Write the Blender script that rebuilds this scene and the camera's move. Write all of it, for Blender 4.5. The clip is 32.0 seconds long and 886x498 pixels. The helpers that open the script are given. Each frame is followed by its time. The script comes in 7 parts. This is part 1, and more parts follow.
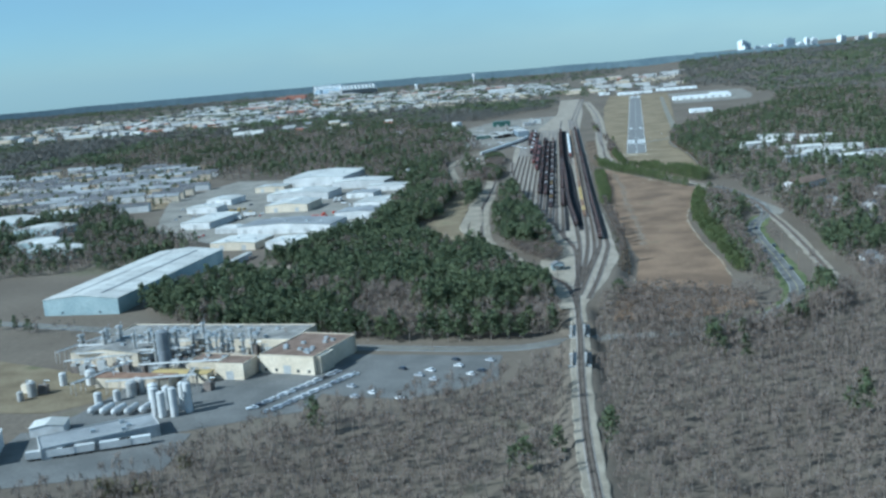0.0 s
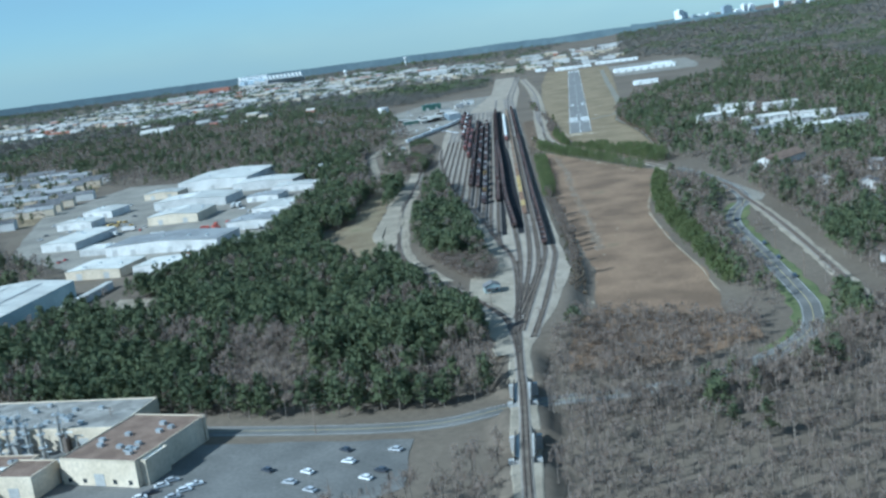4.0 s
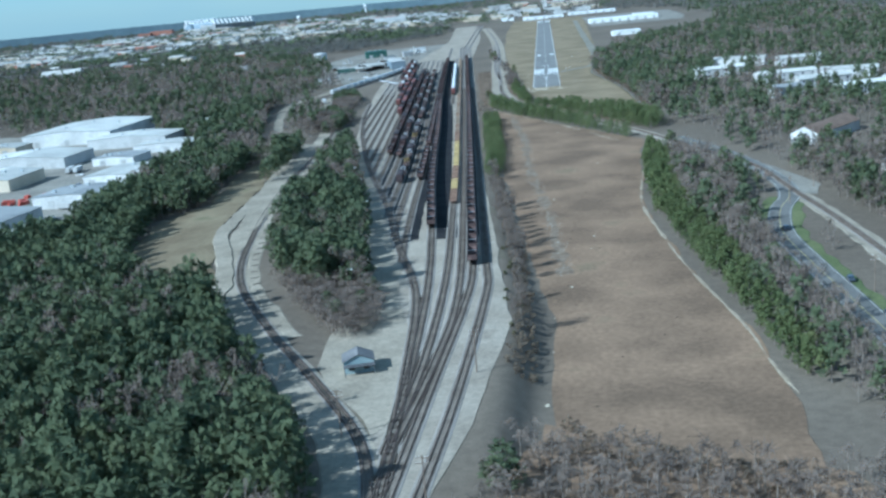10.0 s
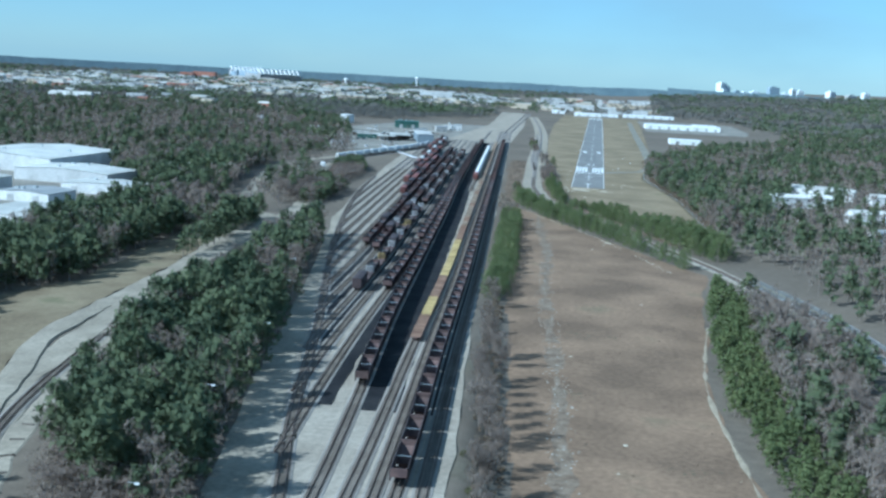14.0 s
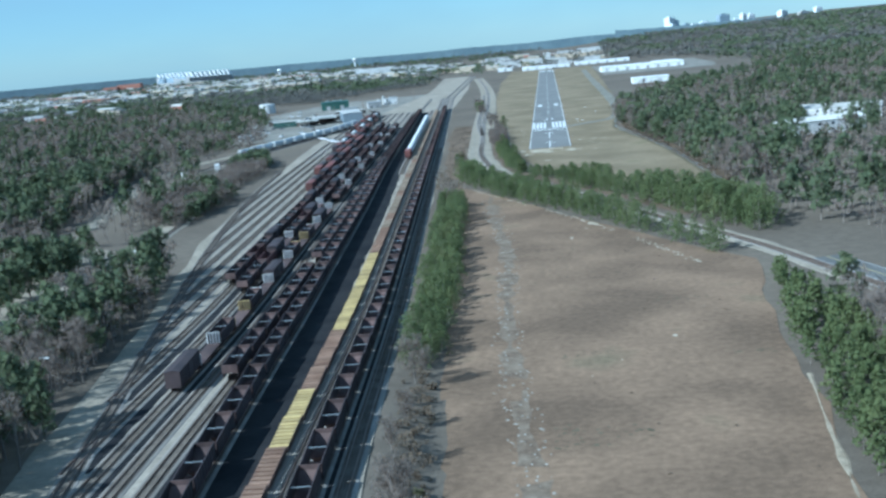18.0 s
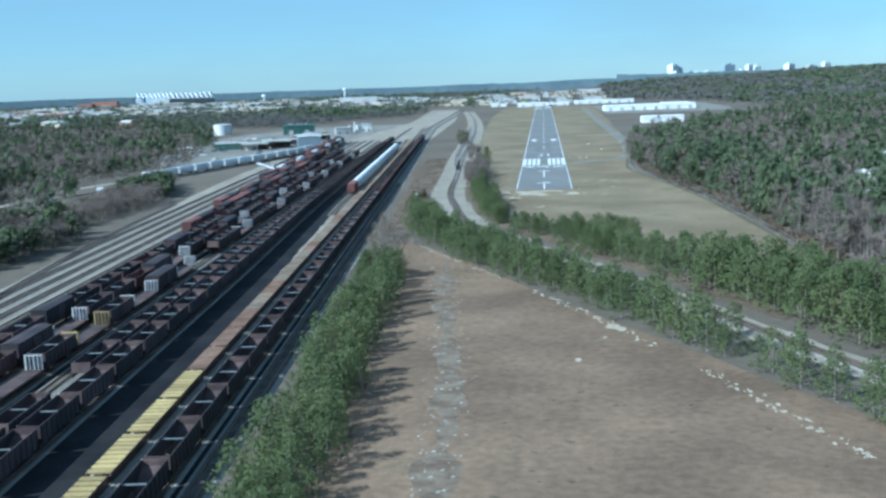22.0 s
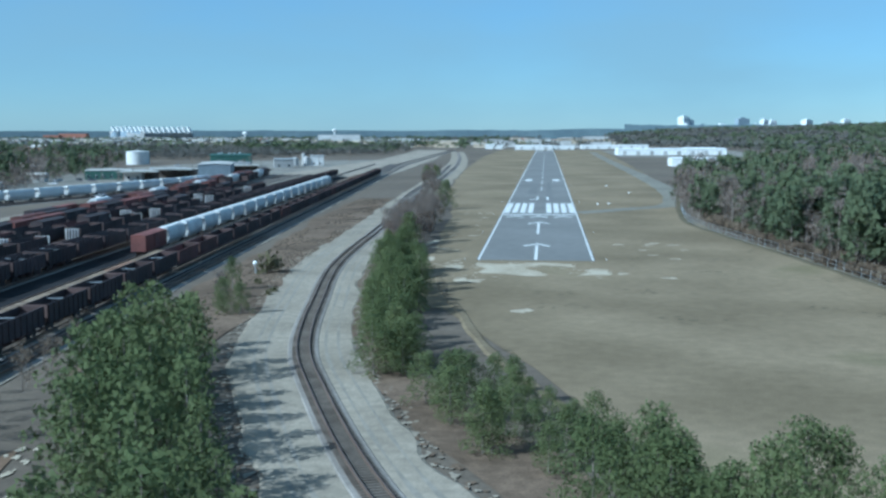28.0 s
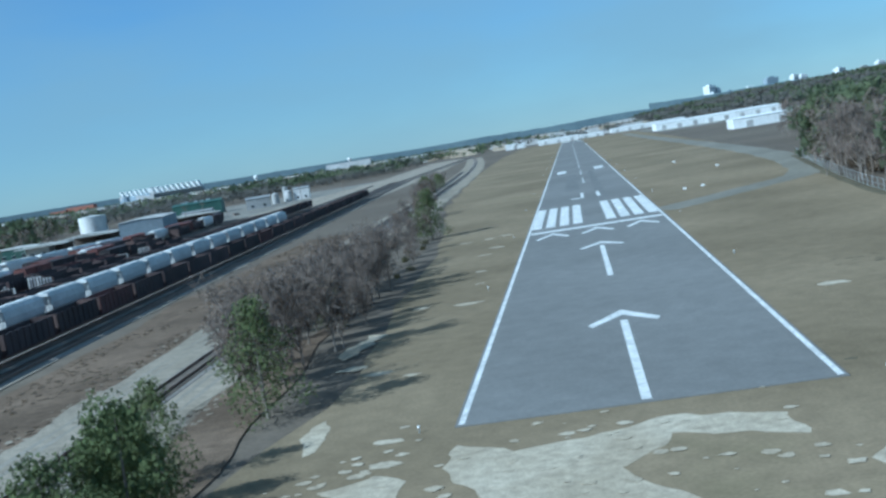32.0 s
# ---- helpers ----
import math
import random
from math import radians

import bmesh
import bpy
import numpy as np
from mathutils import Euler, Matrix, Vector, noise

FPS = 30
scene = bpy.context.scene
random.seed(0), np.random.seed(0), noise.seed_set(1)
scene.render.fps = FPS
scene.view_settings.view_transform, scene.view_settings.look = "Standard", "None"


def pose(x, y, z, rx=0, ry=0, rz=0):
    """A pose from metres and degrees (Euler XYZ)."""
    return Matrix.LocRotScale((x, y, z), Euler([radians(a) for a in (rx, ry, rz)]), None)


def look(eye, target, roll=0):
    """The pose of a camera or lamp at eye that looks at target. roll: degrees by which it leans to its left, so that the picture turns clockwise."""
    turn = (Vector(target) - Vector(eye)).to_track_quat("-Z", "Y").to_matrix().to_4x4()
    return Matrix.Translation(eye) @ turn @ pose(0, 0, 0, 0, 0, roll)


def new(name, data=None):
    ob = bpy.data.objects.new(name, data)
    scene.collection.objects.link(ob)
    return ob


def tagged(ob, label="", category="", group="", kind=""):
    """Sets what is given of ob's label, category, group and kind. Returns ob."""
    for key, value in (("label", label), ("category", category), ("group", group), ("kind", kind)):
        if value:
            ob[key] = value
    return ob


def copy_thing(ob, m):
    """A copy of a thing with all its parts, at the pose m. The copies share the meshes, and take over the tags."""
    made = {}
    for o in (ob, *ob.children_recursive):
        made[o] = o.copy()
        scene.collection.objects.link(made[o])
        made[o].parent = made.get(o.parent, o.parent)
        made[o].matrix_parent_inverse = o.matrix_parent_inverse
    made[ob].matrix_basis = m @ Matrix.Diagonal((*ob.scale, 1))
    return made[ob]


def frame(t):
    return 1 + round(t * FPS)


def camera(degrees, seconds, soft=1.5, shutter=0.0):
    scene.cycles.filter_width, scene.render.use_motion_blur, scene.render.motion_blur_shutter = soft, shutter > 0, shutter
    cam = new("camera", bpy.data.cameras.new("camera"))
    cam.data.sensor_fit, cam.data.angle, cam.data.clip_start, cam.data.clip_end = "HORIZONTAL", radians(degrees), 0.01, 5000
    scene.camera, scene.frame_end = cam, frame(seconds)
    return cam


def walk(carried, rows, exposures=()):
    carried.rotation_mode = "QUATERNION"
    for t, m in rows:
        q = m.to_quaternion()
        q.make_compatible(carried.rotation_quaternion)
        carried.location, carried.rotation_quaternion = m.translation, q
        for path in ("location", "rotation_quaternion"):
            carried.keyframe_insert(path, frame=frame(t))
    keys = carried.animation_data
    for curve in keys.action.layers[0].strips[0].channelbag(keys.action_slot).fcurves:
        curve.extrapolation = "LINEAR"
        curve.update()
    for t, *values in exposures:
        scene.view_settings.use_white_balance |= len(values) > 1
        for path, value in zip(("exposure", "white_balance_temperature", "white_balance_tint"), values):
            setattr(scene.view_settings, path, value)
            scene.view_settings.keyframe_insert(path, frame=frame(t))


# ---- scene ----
cam = camera(43.9, 32.0, soft=2.7)
PATH = [
    (0, (2.67, -1278.08, 135.76), (2.311, -1276.146, 135.403), -4.81),
    (0.5, (1.80, -1259.32, 134.53), (1.487, -1257.385, 134.144), -5.58),
    (1, (0.95, -1240.42, 133.18), (0.638, -1238.484, 132.804), -6.73),
    (1.5, (0.16, -1221.41, 131.71), (-0.172, -1219.473, 131.328), -6.45),
    (2, (-0.54, -1202.30, 130.09), (-0.863, -1200.364, 129.722), -6.16),
    (2.5, (-1.12, -1183.12, 128.32), (-1.451, -1181.185, 127.958), -9.78),
    (3, (-1.56, -1163.88, 126.41), (-1.901, -1161.948, 126.045), -10.17),
    (3.5, (-1.86, -1144.60, 124.35), (-2.161, -1142.660, 123.973), -8.90),
    (5.5, (-1.77, -1067.21, 114.90), (-2.029, -1065.274, 114.471), -5.78),
    (6, (-1.48, -1047.83, 112.32), (-1.729, -1045.892, 111.894), -6.12),
    (6.5, (-1.11, -1028.45, 109.69), (-1.346, -1026.502, 109.279), -5.25),
    (7, (-0.69, -1009.06, 107.04), (-0.922, -1007.110, 106.639), -5.38),
    (7.5, (-0.24, -989.66, 104.39), (-0.468, -987.713, 104.023), -4.99),
    (8, (0.24, -970.27, 101.76), (-0.012, -968.324, 101.377), -3.09),
    (8.5, (0.71, -950.88, 99.16), (0.479, -948.930, 98.764), -0.96),
    (9, (1.18, -931.48, 96.61), (0.977, -929.533, 96.188), -2.95),
    (9.5, (1.61, -912.07, 94.13), (1.422, -910.139, 93.662), -4.62),
    (10, (2.01, -892.67, 91.72), (1.797, -890.735, 91.244), -5.55),
    (10.5, (2.36, -873.25, 89.38), (2.152, -871.319, 88.920), -3.30),
    (11, (2.65, -853.83, 87.13), (2.466, -851.887, 86.705), -4.46),
    (11.5, (2.88, -834.40, 84.96), (2.655, -832.459, 84.548), -4.97),
    (12, (3.04, -814.97, 82.86), (2.751, -813.016, 82.525), -4.15),
    (12.5, (3.14, -795.52, 80.84), (2.861, -793.565, 80.519), -1.36),
    (13, (3.17, -776.07, 78.87), (2.937, -774.104, 78.557), 0.95),
    (13.5, (3.13, -756.60, 76.96), (2.916, -754.638, 76.657), 2.00),
    (14, (3.04, -737.13, 75.09), (2.780, -735.176, 74.762), 3.12),
    (14.5, (2.90, -717.65, 73.25), (2.614, -715.715, 72.852), 1.59),
    (16.5, (1.98, -639.73, 65.89), (1.675, -637.787, 65.537), -4.38),
    (17, (1.71, -620.26, 63.99), (1.343, -618.328, 63.655), -3.99),
    (17.5, (1.45, -600.81, 62.06), (1.133, -598.870, 61.691), -4.52),
    (18, (1.19, -581.38, 60.08), (0.979, -579.423, 59.709), -5.24),
    (18.5, (0.96, -561.97, 58.06), (0.770, -560.009, 57.695), -5.99),
    (19, (0.76, -542.59, 55.99), (0.521, -540.633, 55.632), -6.65),
    (19.5, (0.60, -523.24, 53.88), (0.319, -521.293, 53.533), -6.50),
    (20, (0.48, -503.94, 51.74), (0.235, -501.986, 51.393), -4.40),
    (20.5, (0.40, -484.69, 49.58), (0.204, -482.728, 49.234), -2.05),
    (21, (0.38, -465.49, 47.41), (0.205, -463.529, 47.062), -1.32),
    (21.5, (0.40, -446.36, 45.24), (0.225, -444.392, 44.907), -1.74),
    (22, (0.47, -427.29, 43.09), (0.282, -425.322, 42.788), -2.09),
    (22.5, (0.58, -408.30, 40.99), (0.368, -406.332, 40.686), -3.50),
    (23, (0.73, -389.38, 38.94), (0.500, -387.414, 38.682), -1.93),
    (23.5, (0.91, -370.56, 36.96), (0.715, -368.581, 36.713), -0.42),
    (24, (1.11, -351.82, 35.08), (0.932, -349.840, 34.821), -1.41),
    (24.5, (1.31, -333.17, 33.30), (1.110, -331.193, 33.054), -2.49),
    (25, (1.51, -314.61, 31.63), (1.300, -312.637, 31.411), -2.98),
    (25.5, (1.69, -296.15, 30.09), (1.508, -294.175, 29.867), -1.79),
    (27.5, (1.95, -223.23, 25.11), (1.702, -221.254, 24.897), -2.77),
    (28, (1.83, -205.20, 24.11), (1.644, -203.216, 23.897), -0.11),
    (28.5, (1.61, -187.23, 23.17), (1.439, -185.249, 22.930), 2.00),
    (29, (1.30, -169.31, 22.26), (1.049, -167.336, 22.019), 2.32),
    (29.5, (0.89, -151.42, 21.35), (0.560, -149.458, 21.104), 4.00),
    (30, (0.39, -133.53, 20.41), (0.076, -131.573, 20.178), 4.89),
    (30.5, (-0.19, -115.64, 19.42), (-0.428, -113.670, 19.159), 1.57),
    (31, (-0.82, -97.70, 18.36), (-1.035, -95.732, 18.079), -1.96),
    (31.5, (-1.47, -79.69, 17.22), (-1.703, -77.713, 17.009), -6.36),
    (32, (-2.09, -61.56, 16.01), (-2.345, -59.589, 15.830), -9.44),
]
walk(cam, [(t, look(e, a, r)) for t, e, a, r in PATH], [(0, 0.66, 4860, -3), (5, 0.76, 4780, -3), (12, 0.84, 4660, -3), (22, 0.88, 4700, -3), (32, 0.46, 4680, -3)])

# ---------------------------------------------------------------- light
world = bpy.data.worlds.new("World")
scene.world = world
world.use_nodes = True
wn = world.node_tree.nodes
wl = world.node_tree.links
sky = wn.new("ShaderNodeTexSky")
sky.sky_type = 'NISHITA'
sky.sun_disc = False
SUN_EL, SUN_AZ = radians(36), radians(-122)      # azimuth from +y towards +x
sky.sun_elevation = SUN_EL
sky.sun_rotation = SUN_AZ
sky.altitude = 120
sky.air_density = 1.0
sky.dust_density = 0.15
sky.ozone_density = 4.0
wn["Background"].inputs[1].default_value = 0.070
tone = wn.new("ShaderNodeMix")
tone.data_type = 'RGBA'
tone.blend_type = 'MULTIPLY'
tone.inputs["Factor"].default_value = 1.0
tone.inputs[7].default_value = (0.78, 0.95, 1.08, 1)     # cold clear winter air
wl.new(sky.outputs[0], tone.inputs[6])
veil = wn.new("ShaderNodeMix")      # thin high cloud over the blue
veil.data_type = 'RGBA'
veil.inputs[7].default_value = (3.2, 4.25, 4.5, 1)
cirrus = wn.new("ShaderNodeTexNoise")
cirrus.inputs["Scale"].default_value = 3.2
cirrus.inputs["Detail"].default_value = 5
aim = wn.new("ShaderNodeTexCoord")
draw = wn.new("ShaderNodeMapping")
draw.inputs["Scale"].default_value = (1.0, 0.6, 3.0)
draw.inputs["Rotation"].default_value = (0.2, 0.1, 0.5)
wl.new(aim.outputs["Generated"], draw.inputs["Vector"])
wl.new(draw.outputs[0], cirrus.inputs["Vector"])
amount = wn.new("ShaderNodeMapRange")
amount.inputs["From Min"].default_value, amount.inputs["From Max"].default_value = 0.3, 0.7
amount.inputs["To Min"].default_value, amount.inputs["To Max"].default_value = 0.3, 0.76
wl.new(cirrus.outputs["Fac"], amount.inputs["Value"])
wl.new(amount.outputs["Result"], veil.inputs["Factor"])
wl.new(tone.outputs[2], veil.inputs[6])
wl.new(veil.outputs[2], wn["Background"].inputs[0])
sun_data = bpy.data.lights.new("sun", 'SUN')
sun_data.energy = 4.1
sun_data.angle = radians(0.6)
sun_data.color = (1.0, 0.95, 0.86)
sun_way = Vector((math.sin(SUN_AZ) * math.cos(SUN_EL), math.cos(SUN_AZ) * math.cos(SUN_EL), math.sin(SUN_EL)))
sun_lamp = new("sun", sun_data)
sun_lamp.matrix_world = look(sun_way * 500, (0, 0, 0))

# ---------------------------------------------------------------- small tools
rnd = random.Random(7)
rng = np.random.default_rng(11)


def sm(a, b, v):
    u = min(1.0, max(0.0, (v - a) / (b - a)))
    return u * u * (3 - 2 * u)


EDGE_Y = (-720, -660, -600, -400, -190)
EDGE_X = (-16, -13, -18, -35, -48)
MAIN_Y = (-1500, -1250, -1110, -1000, -907, -836, -775)
MAIN_X = (4, 0, -8, -19, -26, -30, -34)


def bank(x, y):
    """The bank on which the yard and the main track lie."""
    if y > -790:
        w = sm(11, 1, x - float(np.interp(y, EDGE_Y, EDGE_X))) * sm(-190, -130, x)
    else:
        w = sm(13, 5, abs(x - float(np.interp(y, MAIN_Y, MAIN_X))))
    return 5.0 * sm(-330, -540, y) * w


def hgt(x, y):
    """Height of the ground: the rail bank, cut where the street passes under it, and land that rises far off to the right."""
    hill = 26 * sm(250, 1500, x) * sm(-200, 1200, y) + 22 * sm(1300, 2400, y) * sm(20, 420, x)
    return bank(x, y) * (1 - sm(15, 9, abs(y + 838))) * (1 - sm(14, 9, abs(y + 887))) + hill


class Geo:
    """Collects vertices and faces for one mesh."""

    def __init__(self):
        self.v, self.f = [], []

    def face(self, *pts):
        n = len(self.v)
        self.v += [tuple(p) for p in pts]
        self.f.append(tuple(range(n, n + len(pts))))
        return self

    def box(self, x0, y0, z0, x1, y1, z1, bottom=True):
        n = len(self.v)
        self.v += [(x, y, z) for z in (z0, z1) for x, y in ((x0, y0), (x1, y0), (x1, y1), (x0, y1))]
        if bottom:
            self.f.append((n + 3, n + 2, n + 1, n))
        self.f.append((n + 4, n + 5, n + 6, n + 7))
        for i in range(4):
            j = (i + 1) % 4
            self.f.append((n + i, n + j, n + j + 4, n + i + 4))
        return self

    def prism(self, poly, z0, z1):
        n, k = len(self.v), len(poly)
        self.v += [(x, y, z0) for x, y in poly] + [(x, y, z1) for x, y in poly]
        self.f.append(tuple(range(n + k, n + 2 * k)))
        self.f.append(tuple(range(n + k - 1, n - 1, -1)))
        for i in range(k):
            j = (i + 1) % k
            self.f.append((n + i, n + j, n + k + j, n + k + i))
        return self

    def ring(self, a, b, t, z0, z1):
        """A closed rim round a rectangle 2a by 2b, t thick."""
        n = len(self.v)
        for z in (z0, z1):
            for k in (0, t):
                self.v += [(-a + k, -b + k, z), (a - k, -b + k, z), (a - k, b - k, z), (-a + k, b - k, z)]
        for i in range(4):
            j = (i + 1) % 4
            self.f += [(n + i, n + j, n + 8 + j, n + 8 + i), (n + 4 + j, n + 4 + i, n + 12 + i, n + 12 + j), (n + 8 + i, n + 8 + j, n + 12 + j, n + 12 + i), (n + j, n + i, n + 4 + i, n + 4 + j)]
        return self

    def along(self, prof, axis, a, b):
        """A profile drawn out along 'x' or 'y' from a to b."""
        n, k = len(self.v), len(prof)
        for s in (a, b):
            self.v += [((s, p, q) if axis == 'x' else (p, s, q)) for p, q in prof]
        self.f.append(tuple(range(n + k - 1, n - 1, -1)))
        self.f.append(tuple(range(n + k, n + 2 * k)))
        for i in range(k):
            j = (i + 1) % k
            self.f.append((n + i, n + j, n + k + j, n + k + i))
        return self

    def tube(self, p, q, r0, r1, n=6, caps=True):
        p, q = Vector(p), Vector(q)
        d = (q - p).normalized()
        a = d.orthogonal().normalized()
        b = d.cross(a)
        s = len(self.v)
        for c, r in ((p, r0), (q, r1)):
            for i in range(n):
                t = 2 * math.pi * i / n
                self.v.append(tuple(c + (a * math.cos(t) + b * math.sin(t)) * r))
        for i in range(n):
            j = (i + 1) % n
            self.f.append((s + i, s + j, s + n + j, s + n + i))
        if caps:
            self.f.append(tuple(range(s + n - 1, s - 1, -1)))
            self.f.append(tuple(range(s + n, s + 2 * n)))
        return self

    def ball(self, c, r, n=10, m=6, sz=1.0):
        s = len(self.v)
        for j in range(m + 1):
            ph = math.pi * j / m
            for i in range(n):
                t = 2 * math.pi * i / n
                self.v.append((c[0] + r * math.sin(ph) * math.cos(t), c[1] + r * math.sin(ph) * math.sin(t), c[2] + r * sz * math.cos(ph)))
        for j in range(m):
            for i in range(n):
                k = (i + 1) % n
                self.f.append((s + j * n + i, s + (j + 1) * n + i, s + (j + 1) * n + k, s + j * n + k))
        return self

    def mesh(self, name, material):
        me = bpy.data.meshes.new(name)
        me.from_pydata(self.v, [], self.f)
        me.materials.append(material)
        me.update()
        return me


def part(name, geo, material, parent, label="", m=None):
    ob = new(name, geo if isinstance(geo, bpy.types.Mesh) else geo.mesh(name, material))
    ob.parent = parent
    if m is not None:
        ob.matrix_basis = m
    return tagged(ob, label)


def thing(name, label, category, m=Matrix(), group="", kind=""):
    ob = new(name)
    ob.empty_display_size = 0.5
    ob.matrix_basis = m
    return tagged(ob, label, category, group, kind)


def solid(name, geo, material, label, category="", kind="", group="", m=None):
    ob = new(name, geo.mesh(name, material))
    if m is not None:
        ob.matrix_basis = m
    return tagged(ob, label, category, group, kind)


def at(x, y, turn=0.0, dz=0.0):
    return pose(x, y, hgt(x, y) + dz, 0, 0, turn)


# ---------------------------------------------------------------- materials
def mat(name, c1, c2, rough=0.85, coarse=0.05, fine=1.5, bump=0.25, metal=0.0, c3=None, vary=0.0, dist=0.1, grain=0.13):
    m = bpy.data.materials.new(name)
    m.use_nodes = True
    nt = m.node_tree
    b = nt.nodes["Principled BSDF"]
    b.inputs["Roughness"].default_value = rough
    b.inputs["Metallic"].default_value = metal
    if rough >= 0.85:
        b.inputs["Specular IOR Level"].default_value = 0.15
    geo = nt.nodes.new("ShaderNodeNewGeometry")
    n1 = nt.nodes.new("ShaderNodeTexNoise")
    n1.inputs["Scale"].default_value = coarse
    n1.inputs["Detail"].default_value = 5
    n2 = nt.nodes.new("ShaderNodeTexNoise")
    n2.inputs["Scale"].default_value = fine
    n2.inputs["Detail"].default_value = 4
    for n in (n1, n2):
        nt.links.new(geo.outputs["Position"], n.inputs["Vector"])
    r1 = nt.nodes.new("ShaderNodeValToRGB")
    r1.color_ramp.elements[0].position, r1.color_ramp.elements[1].position = 0.38, 0.62
    r1.color_ramp.elements[0].color, r1.color_ramp.elements[1].color = (*c1, 1), (*c2, 1)
    if c3:
        e = r1.color_ramp.elements.new(0.72)
        e.color = (*c3, 1)
    nt.links.new(n1.outputs["Fac"], r1.inputs["Fac"])
    r2 = nt.nodes.new("ShaderNodeMapRange")
    r2.inputs["From Min"].default_value, r2.inputs["From Max"].default_value = 0.3, 0.7
    r2.inputs["To Min"].default_value, r2.inputs["To Max"].default_value = 1 - grain, 1 + grain
    nt.links.new(n2.outputs["Fac"], r2.inputs["Value"])
    mul = nt.nodes.new("ShaderNodeVectorMath")
    mul.operation = 'SCALE'
    nt.links.new(r1.outputs["Color"], mul.inputs[0])
    nt.links.new(r2.outputs["Result"], mul.inputs["Scale"])
    last = mul.outputs[0]
    n3 = nt.nodes.new("ShaderNodeTexNoise")
    n3.inputs["Scale"].default_value = fine * 7
    n3.inputs["Detail"].default_value = 3
    nt.links.new(geo.outputs["Position"], n3.inputs["Vector"])
    r3 = nt.nodes.new("ShaderNodeMapRange")
    r3.inputs["From Min"].default_value, r3.inputs["From Max"].default_value = 0.3, 0.7
    r3.inputs["To Min"].default_value, r3.inputs["To Max"].default_value = 1 - grain, 1 + grain
    nt.links.new(n3.outputs["Fac"], r3.inputs["Value"])
    m3 = nt.nodes.new("ShaderNodeVectorMath")
    m3.operation = 'SCALE'
    nt.links.new(last, m3.inputs[0])
    nt.links.new(r3.outputs["Result"], m3.inputs["Scale"])
    last = m3.outputs[0]
    if vary:
        info = nt.nodes.new("ShaderNodeObjectInfo")
        rv = nt.nodes.new("ShaderNodeMapRange")
        rv.inputs["To Min"].default_value, rv.inputs["To Max"].default_value = 1 - vary, 1 + vary
        nt.links.new(info.outputs["Random"], rv.inputs["Value"])
        m2 = nt.nodes.new("ShaderNodeVectorMath")
        m2.operation = 'SCALE'
        nt.links.new(last, m2.inputs[0])
        nt.links.new(rv.outputs["Result"], m2.inputs["Scale"])
        last = m2.outputs[0]
    nt.links.new(last, b.inputs["Base Color"])
    if bump:
        bp = nt.nodes.new("ShaderNodeBump")
        bp.inputs["Strength"].default_value = bump
        bp.inputs["Distance"].default_value = dist
        nt.links.new(n2.outputs["Fac"], bp.inputs["Height"])
        nt.links.new(bp.outputs["Normal"], b.inputs["Normal"])
    return m


def leafy(name, c1, c2, c3, solid_share=1.0):
    """Foliage and twigs: colour drifts from tree to tree and within a crown; some light passes through."""
    m = mat(name, c1, c2, 0.75, 0.09, 0.8, 0.0, c3=c3)
    nt = m.node_tree
    b = nt.nodes["Principled BSDF"]
    b.inputs["Specular IOR Level"].default_value = 0.2
    thin = nt.nodes.new("ShaderNodeBsdfTranslucent")
    mix = nt.nodes.new("ShaderNodeMixShader")
    mix.inputs["Fac"].default_value = 0.5
    nt.links.new(b.inputs["Base Color"].links[0].from_socket, thin.inputs["Color"])
    bend = nt.nodes.new("ShaderNodeVectorMath")
    bend.operation = 'MULTIPLY_ADD'
    nt.links.new(nt.nodes["Geometry"].outputs["Normal"], bend.inputs[0])
    bend.inputs[1].default_value = (0.6, 0.6, 0.6)
    bend.inputs[2].default_value = (0, 0, 0.6)
    unit = nt.nodes.new("ShaderNodeVectorMath")
    unit.operation = 'NORMALIZE'
    nt.links.new(bend.outputs[0], unit.inputs[0])
    nt.links.new(unit.outputs[0], b.inputs["Normal"])
    nt.links.new(unit.outputs[0], thin.inputs["Normal"])
    nt.links.new(b.outputs[0], mix.inputs[1])
    nt.links.new(thin.outputs[0], mix.inputs[2])
    last = mix.outputs[0]
    if solid_share < 1:        # fine twigs and needles leave gaps
        gap = nt.nodes.new("ShaderNodeBsdfTransparent")
        airy = nt.nodes.new("ShaderNodeMixShader")
        airy.inputs["Fac"].default_value = solid_share
        nt.links.new(gap.outputs[0], airy.inputs[1])
        nt.links.new(last, airy.inputs[2])
        last = airy.outputs[0]
    nt.links.new(last, nt.nodes["Material Output"].inputs["Surface"])
    return m


M_FLOOR = mat("forest_floor", (0.118, 0.096, 0.074), (0.152, 0.125, 0.096), 0.95, 0.012, 0.35, 0.2, c3=(0.125, 0.115, 0.075))
M_FIELD = mat("dry_grass_field", (0.138, 0.095, 0.063), (0.225, 0.153, 0.10), 0.95, 0.035, 0.7, 0.0, c3=(0.172, 0.132, 0.083), grain=0.18)
M_AIRGRASS = mat("dormant_airfield_grass", (0.165, 0.129, 0.08), (0.238, 0.187, 0.12), 0.95, 0.03, 0.6, 0.0, c3=(0.18, 0.15, 0.088), grain=0.11)
M_SAND = mat("bare_sand", (0.36, 0.305, 0.222), (0.46, 0.40, 0.305), 0.95, 0.15, 1.5, 0.2, grain=0.18)
M_BALLAST = mat("yard_gravel", (0.245, 0.21, 0.166), (0.325, 0.283, 0.228), 0.95, 0.05, 0.9, 0.12, c3=(0.19, 0.16, 0.125), grain=0.17)
